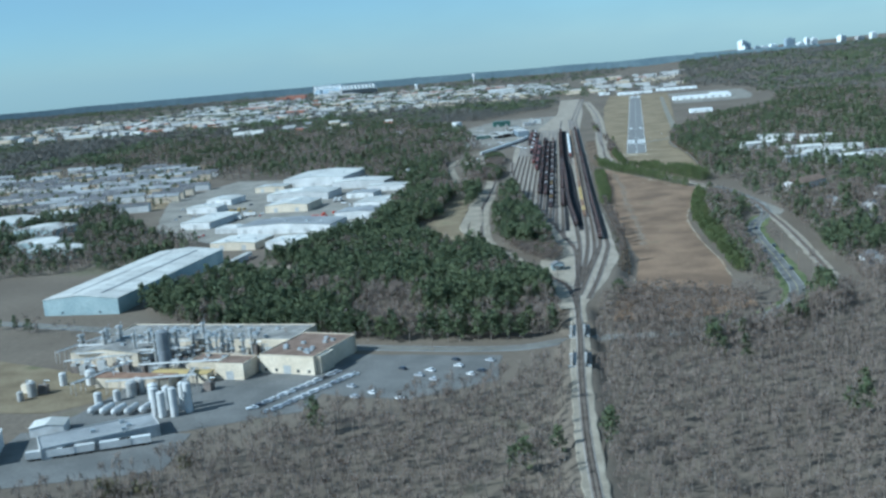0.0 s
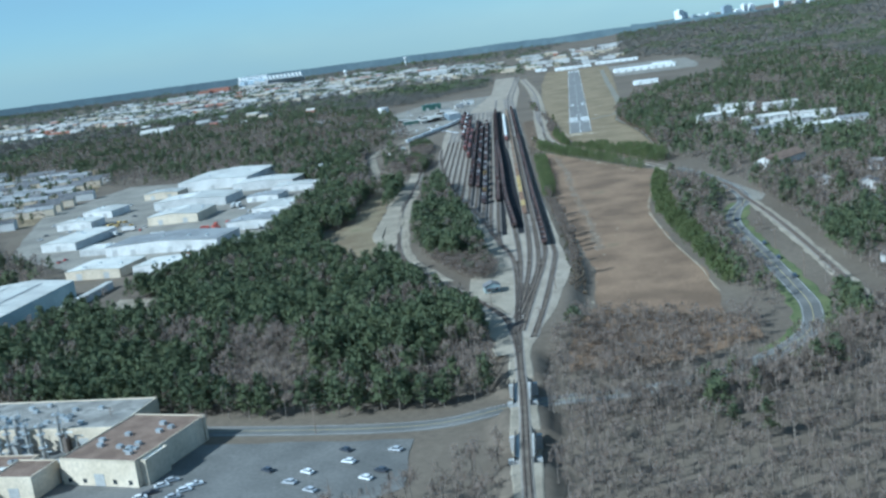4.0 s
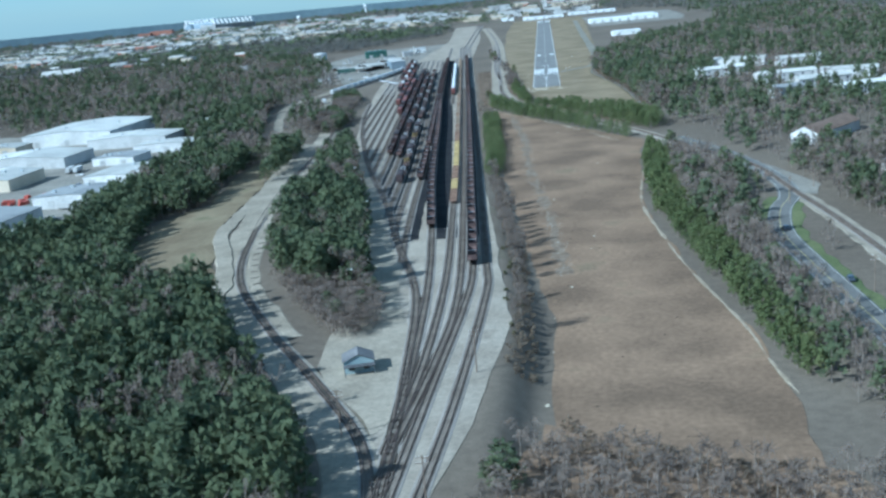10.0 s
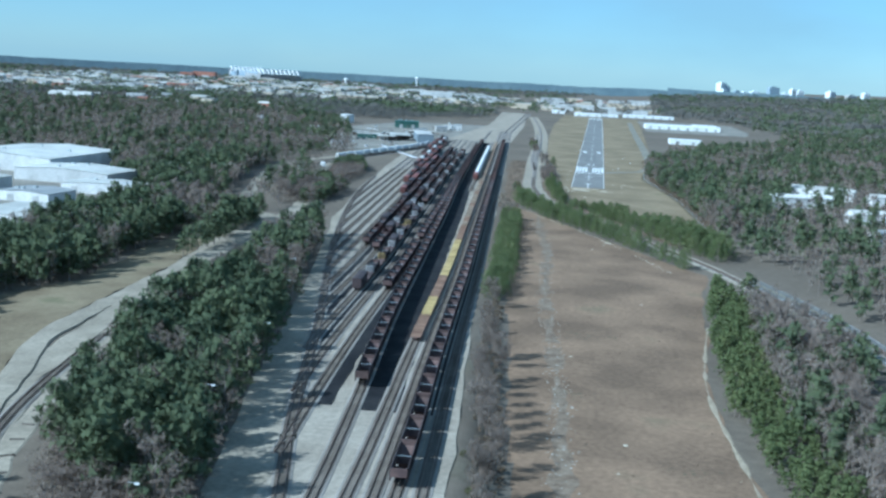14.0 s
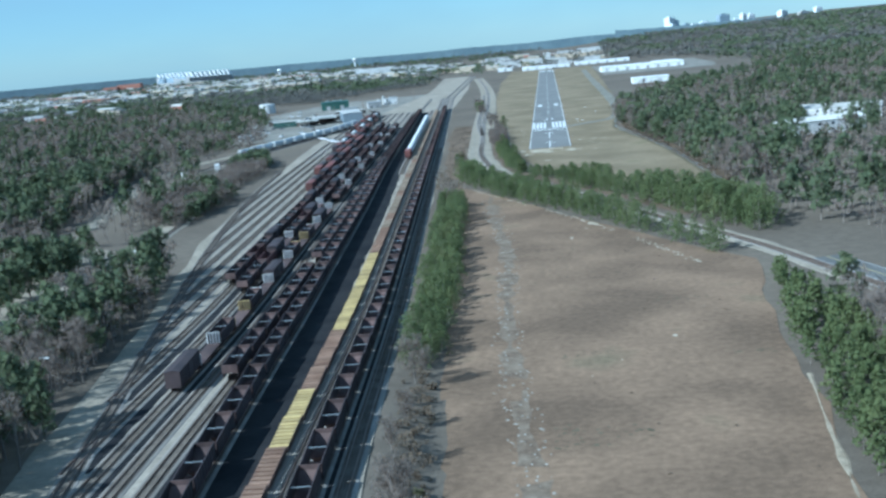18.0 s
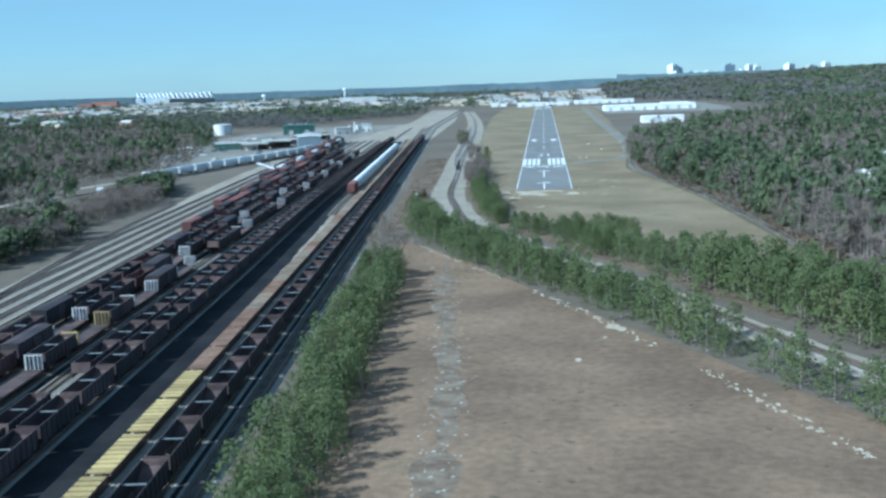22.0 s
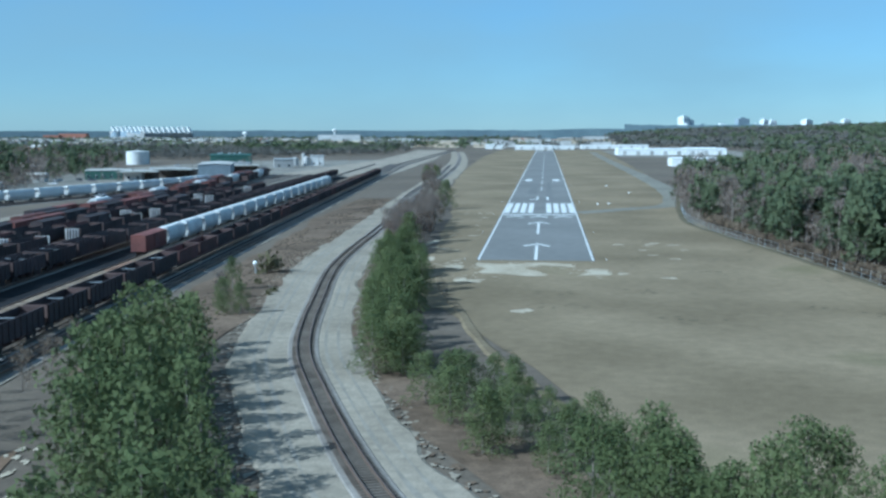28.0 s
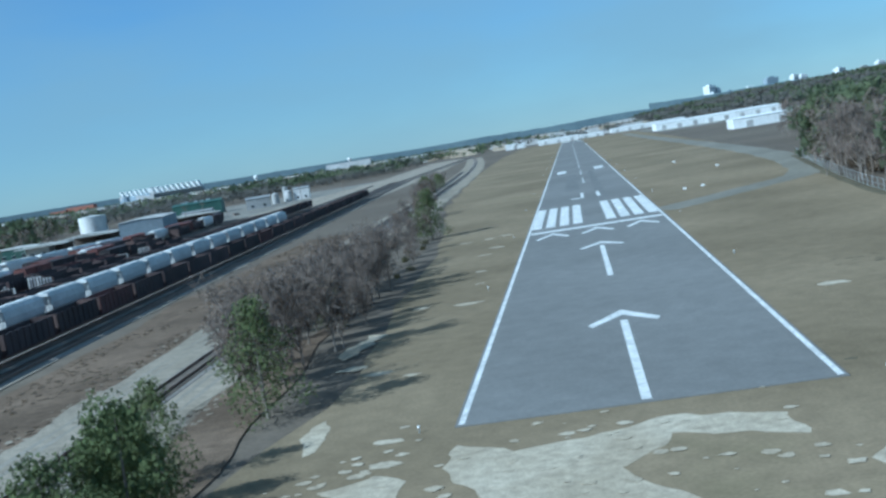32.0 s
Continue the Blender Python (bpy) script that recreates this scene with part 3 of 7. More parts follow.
drape("red_clay_bank", ruffle([(-30, 60), (-24, -40), (-18, -85), (-8, -112), (6, -140), (20, -175), (36, -214), (48, -246), (44, -250), (30, -216), (12, -172), (-4, -138), (-16, -108), (-25, -70), (-30, -30), (-34, 20)], 4, 1.8, 9.0), 0.045, M_REDCLAY, "reddish clay bank with dry scrub", "bank", 60)
near_spur = [p for p in SPUR if -150 < p[1] < 112]
for off in (-4.2, -2.7, 5.6, 4.3):
    ribbon("wheel_rut", sides(near_spur, off), 0.35, 0.094, M_RUT, "faint pale wheel rut in the gravel", "rut", edge=0.25)
blotches("loose_gravel", [(x + rnd.gauss(0, 0.6), y + rnd.uniform(-1.5, 1.5)) for off in (-6.4, 8.6) for x, y in sides(near_spur, off) for q in range(6)], (0.08, 0.42), M_GRAVEL, "loose gravel spilt along the road's edge", "gravel", 0.05, 1.3)
blotches("weeds", [(x + rnd.gauss(0, 0.8), y + rnd.uniform(-1.5, 1.5)) for off in (-6.8, 7.8) for x, y in sides(near_spur, off) for q in range(5)], (0.08, 0.4), M_REDCLAY, "tufts of dry weed along the gravel road", "weeds", 0.05, 1.3)
M_SCORCH = mat("worn_dark_grass", (0.10, 0.085, 0.055), (0.13, 0.11, 0.072), 0.95, 0.1, 1.0, 0.4)
WASH = curve([(-25, -175), (-22.5, -217), (-16, -277), (-13, -330), (-11, -390), (-7, -440), (-3, -490), (0, -535), (3, -600)], 3)
ribbon("washed_strip", [(x + 1.2 * noise.noise(Vector((0, y * 0.05, 2))), y) for x, y in WASH], 3.4, 0.03, mat("washed_soil", (0.142, 0.103, 0.072), (0.21, 0.164, 0.12), 0.95, 0.3, 0.9, 0.2, grain=0.2), "pale washed strip of gravelly soil across the field", "strip", edge=3.2)
blotches("rubble", [(x + rnd.choice((-2.6, -0.4, 2.4)) + rnd.gauss(0, 0.75), y + rnd.uniform(-2, 2)) for x, y in WASH for k in range(13) if y < -185 and noise.noise(Vector((x * 0.5 + k * 0.37, y * 0.09, 7 + k % 3))) > 0.08], (0.08, 0.36), M_RUBBLE, "pale broken concrete rubble strewn across the field", "rubble", 0.055, 1.5)
blotches("bare_spots", [(rnd.uniform(-18, 44), rnd.uniform(-720, -260)) for k in range(20)], (0.12, 0.7), M_SAND, "small bare pale spots in the field", "bare spots", 0.03, 1.6)
tufty = [(rnd.gauss(-20, 4.5), rnd.gauss(-193, 7)) for k in range(150)] + [(rnd.gauss(4, 9), rnd.gauss(-300, 22)) for k in range(120)]
for k in range(22):
    cx, cy = rnd.choice(((rnd.uniform(14, 50), rnd.uniform(-110, 60)), (rnd.uniform(-10, 20), rnd.uniform(-110, -34)), (rnd.uniform(-10, 38), rnd.uniform(-560, -280)), (rnd.uniform(0, 36), rnd.uniform(-600, -280))))
    tufty += [(cx + rnd.gauss(0, 2.6), cy + rnd.gauss(0, 1.6)) for q in range(16)]
blotches("dark_grass", tufty, (0.15, 0.7), M_SCORCH, "darker worn spots in the dry grass", "grass", 0.034, 0.6)
blotches("bare_spots", [(rnd.uniform(-24, -14), rnd.uniform(-20, 130)) for k in range(16)] + [(rnd.uniform(14, 34), rnd.uniform(-26, 40)) for k in range(12)], (0.5, 1.8), M_SAND, "small bare sandy spots beside the runway", "bare spots", 0.04, 0.6)
for k, poly in enumerate(([(-11, -4), (-8, -6.5), (-5, -6), (2, -3.5), (7, -6), (7, -10), (1, -7), (-2, -12), (0, -16.5), (2.5, -22), (1, -24), (-2, -23), (-5, -21), (-9, -20.5), (-10.5, -18), (-9, -14), (-12, -8)], [(9, -15), (11, -12.5), (14, -14), (13, -17), (13.5, -21), (8, -22), (10.5, -18)], [(-18, -10), (-15, -8), (-13.5, -9.5), (-14, -14), (-16, -11.5)],
                          [(-14, -29), (-12.5, -27), (-11.5, -29.5), (-9, -28), (-9, -33), (-11, -31.5), (-13, -32)], [(-22, 2), (-22, 5), (-21, 6), (-20, 0), (-21, -2)], [(-3, -62), (-1, -60), (0.5, -61), (-1, -64)], [(-26, 30), (-24, 40), (-22.5, 39), (-24.5, 28)], [(12, -252), (15, -256), (14, -259), (11, -255)])):
    drape("sand_patch", ruffle(poly, 0.8, 0.9, poly[0][0], 0.45), 0.04 + 0.0015 * k, M_SAND, "patch of bare pale sand in the grass", "sand", 60)
blotches("sand_spots", [(rnd.gauss(-3, 6), rnd.gauss(-12, 7)) for k in range(70)] + [(rnd.gauss(11, 2.5), rnd.gauss(-18, 4)) for k in range(40)] + [(rnd.gauss(-16, 3), rnd.gauss(-8, 3)) for k in range(26)] + [(rnd.gauss(-10, 4), rnd.gauss(-26, 3)) for k in range(20)], (0.12, 0.6), M_SAND, "scattered bare sand round the runway's end", "sand", 0.055, 0.8)
ribbon("verge", [p for p in STREET if p[0] > 60 and p[1] < -505], 15.0, 0.06, M_GREEN, "strip of green winter grass beside the street", "verge", edge=2.2)
street = ribbon("street", STREET, 8.4, 0.12, M_ROAD, "two-lane grey asphalt street with pale edge lines", "road")
for off in (-0.12, 0.12):
    ribbon("centre_line", sides(STREET, off), 0.1, 0.14, M_YLINE, "", "", parent=street)
for off in (-3.8, 3.8):
    ribbon("edge_line", sides(STREET, off), 0.14, 0.14, M_WORNLINE, "", "", parent=street)
drape("road_apron", ruffle([(91, -428), (100, -432), (112, -486), (106, -505), (94, -498), (93, -470)], 5, 1.2, 33.0), 0.10, M_LOT, "grey paved apron where the street crosses the rails", "lot", 60)
EDGE_PATH = curve([(44, -425), (41, -450), (37.5, -487), (37, -515), (39, -550), (41.5, -590), (45, -623), (50, -664), (51, -690), (53, -712)], 2.0)
ribbon("path", EDGE_PATH, 0.5, 0.05, mat("trodden_sand", (0.25, 0.205, 0.145), (0.34, 0.285, 0.21), 0.95, 0.3, 1.5, 0.1, grain=0.2), "pale sandy track along the field's edge", "path", edge=1.0)
blotches("path", [(x + rnd.gauss(0, 0.5), y + rnd.uniform(-2, 2)) for x, y in curve([(-40, -136), (-27, -167), (-3, -218), (10, -247), (24, -285), (38, -325)], 4) for k in range(6) if noise.noise(Vector((x * 0.08, y * 0.08, 3))) > -0.2], (0.1, 0.38), M_SAND, "pale sandy track along the field's edge", "path", 0.03, 2.2)
ribbon("perimeter_path", curve([(-17, -25), (-15, -38), (-14, -46), (-11, -59), (-9, -69), (-7, -80), (-2, -100), (8, -128)], 4), 0.8, 0.13, M_CLEAR, "faint grey track along the fence", "path", edge=0.5)
ribbon("gravel_road", curve([(-172, -290), (-185, -240), (-198, -160), (-215, -80), (-229, 0), (-228, 60), (-214, 108), (-195, 160)], 4), 6.5, 0.10, M_GRAVEL, "pale gravel road winding between brush to the depot", "road", edge=1.6)
drape("hangar_apron", ruffle([(76, 880), (150, 880), (225, 900), (240, 1000), (240, 1240), (150, 1275), (74, 1240)], 16, 3, 31.0), 0.05, M_LOT, "pale paved apron in front of the hangars", "apron", 60)
FENCE = curve([(66, -190), (63, -110), (59, -45), (53, 10), (46, 60), (43, 110), (56, 235)], 4.0)
ribbon("fence_strip", sides(FENCE, -0.6), 1.8, 0.09, M_SCORCH, "bare dark strip along the airfield fence", "strip", edge=0.4)
ribbon("taxiway", curve([(11, 130), (30, 150), (46, 175), (54, 260), (56, 420), (56, 800), (58, 1150)], 6), 8.0, 0.07, M_TAXI, "pale worn taxiway beside the runway", "taxiway", edge=1.0)

# ---------------------------------------------------------------- runway
RW_END = 1270.0
runway = solid("runway", Geo().box(-11.8, 0, -0.3, 11.8, RW_END, 0.10, bottom=False), M_ASPHALT, "grey asphalt runway with white markings", "runway", "structure")


def mark(name, poly, z=0.112):
    g = Geo()
    n = len(poly)
    g.v = [(x, y, z) for x, y in poly]
    g.f = [tuple(range(n))]
    ob = part(name, g, M_WORNLINE if name == "centre_line" else M_RWPAINT, runway)
    if ob.data.polygons[0].normal.z < 0:
        ob.data.flip_normals()
    return ob


def bar(name, x0, y0, x1, y1):
    return mark(name, [(x0, y0), (x1, y0), (x1, y1), (x0, y1)])


for s in (-1, 1):
    bar("edge_line", s * 11.4 - 0.2, 0.3, s * 11.4 + 0.2, RW_END - 1)
bar("threshold_bar", -11.1, 119.5, 11.1, 122.5)
for s in (-1, 1):
    for k in range(4):
        x = s * (2.1 + k * 2.45 + 0.85)
        bar("threshold_stripe", x - 0.85, 129, x + 0.85, 175)


def arrow(y0, y1, w=1.0, head=7.0):
    bar("arrow_shaft", -0.32 * w, y0, 0.32 * w, y1 - head * 0.75)
    for s in (-1, 1):
        mark("arrow_head", [(0, y1), (0, y1 - 2.6), (s * 2.7 * w, y1 - head), (s * 3.1 * w, y1 - head + 1.2)] if s > 0 else [(0, y1 - 2.6), (0, y1), (s * 3.1 * w, y1 - head + 1.2), (s * 2.7 * w, y1 - head)])


arrow(0.6, 33.5)
arrow(57, 94)
for x in (-7.2, 0, 7.2):
    for s in (-1, 1):
        q = [(x, 117.5), (x, 114.6), (x + s * 2.3, 108.5), (x + s * 2.7, 110.0)]
        mark("chevron", q if s > 0 else q[::-1])
# runway numbers, drawn as bars
bar("designation_bar", -4.2, 195, -0.9, 197.5)
bar("designation_bar", -1.6, 197.5, -0.9, 215)
bar("designation_bar", 2.2, 195, 3.0, 213)
for s in (-1, 1):
    bar("aiming_block", s * 7.1 - 1.7, 352, s * 7.1 + 1.7, 374)
for y in range(260, 1000, 61):
    bar("centre_line", -0.3, y, 0.3, y + 36)
for s in (-1, 1):
    for k in range(4):
        x = s * (2.1 + k * 2.45 + 0.85)
        bar("threshold_stripe", x - 0.85, RW_END - 70, x + 0.85, RW_END - 25)
bar("designation_bar", -3.6, RW_END - 100, 3.6, RW_END - 96)
pt = Geo()
for x0, y0, x1, y1 in ((2.0, 180, 4.6, 340), (-5.5, 230, -1.5, 330)):
    pt.face((x0, y0, 0.106), (x1, y0 + 2, 0.106), (x1 - 0.4, y1, 0.106), (x0 + 0.5, y1 - 3, 0.106))
part("tar_patch", pt, mat("fresh_tar", (0.15, 0.147, 0.141), (0.178, 0.174, 0.167), 0.85, 0.1, 1.5, 0.1), runway)

# ---------------------------------------------------------------- rails
TIE_BOX = Geo().box(-1.3, -0.12, 0, 1.3, 0.12, 0.17, bottom=False)
TIE_MESH = TIE_BOX.mesh("sleeper", M_TIE)


def track(name, line, label, bed=3.4, ties=True, tie_gap=0.62, lift=0.16, near=None, zf=hgt, tie_end=45):
    """A track with its ballast bed, two rails and its sleepers. near: a stretch of y in which the sleepers are parts."""
    root = thing(name, label, "railway track", kind="structure")
    ribbon("ballast", line, bed, lift, M_TIEBED, "", "", parent=root, zf=zf)
    for off in (-0.75, 0.75):
        g = Geo()
        L, R = sides(line, off - 0.06), sides(line, off + 0.06)
        for i in range(len(line)):
            z = zf(*line[i]) + lift
            g.v += [(*L[i], z), (*L[i], z + 0.34), (*R[i], z + 0.34), (*R[i], z)]
            if i:
                n = 4 * (i - 1)
                for k in range(3):
                    g.f.append((n + k, n + k + 4, n + k + 5, n + k + 1))
        part("rail", g, M_RAIL, root)
    if not ties:
        return root
    pts = curve(line[::3] if len(line) > 9 else line, tie_gap)
    V, Fc, cnt = [], [], 0
    bv = np.array(TIE_BOX.v)
    bf = np.array(TIE_BOX.f)
    for i in range(1, len(pts) - 1):
        x, y = pts[i]
        if y > tie_end:
            continue
        dx, dy = pts[i + 1][0] - pts[i - 1][0], pts[i + 1][1] - pts[i - 1][1]
        a = math.atan2(-dx, dy)
        z = zf(x, y) + lift - 0.02
        if near and near[0] < y < near[1] and cnt < 300 and (len(near) < 4 or near[2] < x < near[3]):
            part("sleeper", TIE_MESH, M_TIE, root, m=Matrix.Translation((x, y, z)) @ Matrix.Rotation(a + rnd.uniform(-.02, .02), 4, 'Z'))
            cnt += 1
            continue
        c, s = math.cos(a), math.sin(a)
        V.append(np.stack([bv[:, 0] * c - bv[:, 1] * s + x, bv[:, 0] * s + bv[:, 1] * c + y, bv[:, 2] + z], 1))
        Fc.append(bf + 8 * len(Fc))
    if V:
        me = bpy.data.meshes.new("sleepers")
        me.from_pydata(np.concatenate(V).tolist(), [], np.concatenate(Fc).tolist())
        me.materials.append(M_TIE)
        ob = new("sleepers", me)
        ob.parent = root
        tagged(ob, kind="stuff")
    return root


M_TIEBED = mat("oily_ballast", (0.205, 0.182, 0.158), (0.28, 0.252, 0.224), 0.95, 0.06, 1.5, 0.5)
track("spur_track", SPUR, "single curved spur track with weathered wooden sleepers", near=(-143, 0))
track("spur_siding", curve([(-44, 112), (-48, 150), (-53, 220), (-57.5, 330), (-62.5, 460), (-71, 620)], 4), "second track beside the spur")
track("wye_track", WYE, "curved track with dark sleepers leaving the yard throat")
track("main_track", MAIN, "single main track through bare woods", zf=bank)
SLOPE = -0.068


def tx(x335, y):
    return x335 + SLOPE * (y + 335)


LADDER = [(-34, -775), (-37.5, -700), (-43, -628), (-56, -566), (-74, -473), (-103, -340), (-126, -215), (-141, -110), (-150, -20)]
track("ladder_track", curve(LADDER, 4), "diagonal ladder track with switches in the yard")


def ladder_y(x335):
    """Where the yard track leaves the ladder."""
    for (ax, ay), (bx, by) in zip(LADDER, LADDER[1:]):
        for k in range(40):
            x, y = ax + (bx - ax) * k / 40, ay + (by - ay) * k / 40
            if x <= tx(x335, y) and y > -640:
                return y
    return -20


T2 = [(-35, -770), (-37, -690), (-40, -620), (-46, -546), (-55.5, -450), (-64.5, -345), (-76, -190), (-91, 0), (-120, 429), (-132, 640)]
YARD_TRACKS = {
    "edge": [(-28, -775), (-24, -717), (-21, -633), (-22.5, -600)] + [(tx(-40.5, y), y) for y in (-500, -335, 0, 300, 640)],
    "a": [(-33, -765), (-30, -703), (-27, -646)] + [(tx(-45, y), y) for y in (-600, -500, -335, 0, 300, 640)],
    "a2": [(-35, -740), (-31, -690), (-29.5, -640)] + [(tx(-48.6, y), y) for y in (-560, -335, 0, 300, 640)],
    "b": [(-36.5, -745), (-34, -690), (-35, -610)] + [(tx(-52.6, y), y) for y in (-497, -335, 0, 300, 640)],
    "c": T2,
}
for k in ("a", "a2", "b", "c", "edge"):
    YARD_TRACKS[k] = curve(YARD_TRACKS[k], 4)
for key, x335 in (("b2", -57.6), ("d", -70), ("e0", -75), ("e", -80), ("f", -86), ("g", -92), ("h", -97.5), ("i", -102.5), ("j", -107.5), ("k", -112.5), ("l", -117.5), ("m", -122.5)):
    y0 = ladder_y(x335)
    if key == "b2":
        y0 = -60
    x0 = tx(x335, y0)
    YARD_TRACKS[key] = curve([(x0 + 1.2, y0 - 12), (tx(x335, y0 + 14), y0 + 14)] + [(tx(x335, y), y) for y in range(int(y0) + 60, 430, 120)] + [(tx(x335, 430), 430)], 4)
for key, line in YARD_TRACKS.items():
    track("yard_track", line, "straight yard track on worn grey gravel", tie_gap=0.75)
for x0 in (-104, -111):
    track("main_track", curve([(x0 - 2, 640), (x0 - 8, 900), (x0 - 18, 1290)], 6), "double main track leading north from the yard", ties=False)
# Dark strips paint the cars' shadow, with coal dust, on the ground beside them.
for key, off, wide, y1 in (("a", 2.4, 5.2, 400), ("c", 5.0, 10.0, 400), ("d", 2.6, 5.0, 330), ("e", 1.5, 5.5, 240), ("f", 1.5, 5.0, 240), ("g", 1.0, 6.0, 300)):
    ribbon("coal_dust", [p for p in sides(YARD_TRACKS[key], off) if -560 < p[1] < y1], wide, 0.06 + 0.003 * len(key) + 0.002 * off, M_COALSHADE, "black strip of coal-dusted ground with the hopper cars' shadow in its colour", "coal dust", edge=0.8)
HOP = curve([(-210, 60), (-204, 95), (-186, 175), (-168, 255), (-150, 400)], 4)
track("storage_track", HOP, "storage track beside the sheds", ties=False)
track("storage_track", curve([(-236, -60), (-222, -15), (-210, 30), (-192, 120), (-176, 200), (-158, 320)], 4), "storage track beside the sheds", ties=False)


# ---------------------------------------------------------------- rail cars (length along y, wheels on z = 0)
def truck_geo():
    g = Geo()
    for s in (-0.75, 0.75):
        g.box(s - 0.12, -1.3, 0.35, s + 0.12, 1.3, 0.75)
    for y in (-0.85, 0.85):
        g.tube((-0.85, y, 0.45), (0.85, y, 0.45), 0.08, 0.08, 5)
        for s in (-0.75, 0.75):
            g.tube((s - 0.07, y, 0.45), (s + 0.07, y, 0.45), 0.45, 0.45, 10)
    return g.box(-0.9, -0.35, 0.55, 0.9, 0.35, 0.95)


TRUCK = truck_geo().mesh("truck", M_TRUCK)


def trucks(root, half):
    for s in (-1, 1):
        part("truck", TRUCK, M_TRUCK, root, m=pose(0, s * (half - 2.3), 0))


def ribbed(w, hl, n, z0, z1, t=0.07, rib=0.1):
    """The outline of a ribbed side wall as one closed loop, for a prism."""
    out, s = [], (1 if w > 0 else -1)
    for k in range(n):
        y = -hl + 0.25 + k * (2 * hl - 0.5) / (n - 1)
        out += [(w + s * t, y - 0.09), (w + s * (t + rib), y - 0.09), (w + s * (t + rib), y + 0.09), (w + s * t, y + 0.09)]
    loop = [(w + s * t, -hl)] + out + [(w + s * t, hl), (w - s * t, hl), (w - s * t, -hl)]
    return Geo().prism(loop if s > 0 else loop[::-1], z0, z1)


def coal_hopper(full=True, paint=M_COAL, word="dark rust-stained"):
    r = thing("coal_hopper", "empty open-top hopper car in %s paint on the rails" % word, "rail car", group="hopper cars in the yard")
    H, w, hl, t = 3.6, 1.5, 7.2, 0.07
    for s in (-1, 1):
        part("side_wall", ribbed(s * w, hl, 9, 1.15, H), paint, r)
    if not full:
        part("slope_sheet", Geo().box(-w + t, -hl, 0.9, w - t, hl, 1.5).box(-w + t, -hl, 1.5, w - t, -hl + 0.1, H).box(-w + t, hl - 0.1, 1.5, w - t, hl, H), M_INNER, r)
    for s in (-1, 1) if full else ():
        g = Geo().face((-w + t, s * (hl - 0.1), 2.9), (w - t, s * (hl - 0.1), 2.9), (w - t, s * (hl - 4.3), 0.75), (-w + t, s * (hl - 4.3), 0.75))
        part("slope_sheet", g.box(-w, s * hl - 0.06, 1.9, w, s * hl + 0.06, H), M_INNER, r)
    for y in (-1.9, 1.9) if full else ():
        g = Geo()
        g.v = [(-w + .1, y - 1.2, 1.5), (w - .1, y - 1.2, 1.5), (w - .1, y + 1.2, 1.5), (-w + .1, y + 1.2, 1.5), (-0.7, y - 0.45, 0.35), (0.7, y - 0.45, 0.35), (0.7, y + 0.45, 0.35), (-0.7, y + 0.45, 0.35)]
        g.f = [(0, 1, 5, 4), (1, 2, 6, 5), (2, 3, 7, 6), (3, 0, 4, 7), (7, 6, 5, 4)]
        part("hopper_bay", g, M_INNER, r)
    if full:
        part("cross_tie", Geo().box(-w, -0.06, H - 0.35, w, 0.06, H - 0.2), M_STEEL, r)
        trucks(r, hl)
    return r, 2 * hl + 1.2


def flat_car(mat_deck, word, count=9):
    r = thing("flat_car", "empty flat car with a %s slatted deck" % word, "rail car", group="flat cars in the yard")
    hl = 7.4
    g = Geo().box(-0.5, -hl, 0.65, 0.5, hl, 1.05)
    for s in (-1, 1):
        g.box(s * 1.4 - 0.12, -hl, 0.8, s * 1.4 + 0.12, hl, 1.2)
    part("frame", g, M_INNER, r)
    half = 0.34 * (2 * hl - 1.6) / (count - 1)
    slat = Geo().box(-1.5, -half, 1.1, 1.5, half, 1.28).mesh("slat", mat_deck)
    for k in range(count):
        part("slat", slat, mat_deck, r, m=pose(0, -hl + 0.8 + k * (2 * hl - 1.6) / (count - 1), 0))
    trucks(r, hl)
    return r, 2 * hl + 1.0


def bulkhead_car(mat_end, word):
    r = thing("bulkhead_flat_car", "empty low flat car with upright %s end walls" % word, "rail car", group="bulkhead cars in the yard")
    hl = 8.6
    part("deck", Geo().box(-1.45, -hl, 0.8, 1.45, hl, 1.15), M_INNER, r)
    for s in (-1, 1):
        g = Geo().box(-1.45, s * hl - 0.18, 1.15, 1.45, s * hl + 0.18, 3.6)
        b = part("bulkhead", g, mat_end, r)
        for x in (-1.0, -0.35, 0.35, 1.0):
            part("stiffener", Geo().box(x - 0.1, s * (hl - 0.26) - 0.08, 1.15, x + 0.1, s * (hl - 0.26) + 0.08, 3.55), M_COAL, b)
    part("centre_sill", Geo().box(-0.2, -hl, 0.5, 0.2, hl, 0.82), M_TRUCK, r)
    trucks(r, hl)
    return r, 2 * hl + 1.0


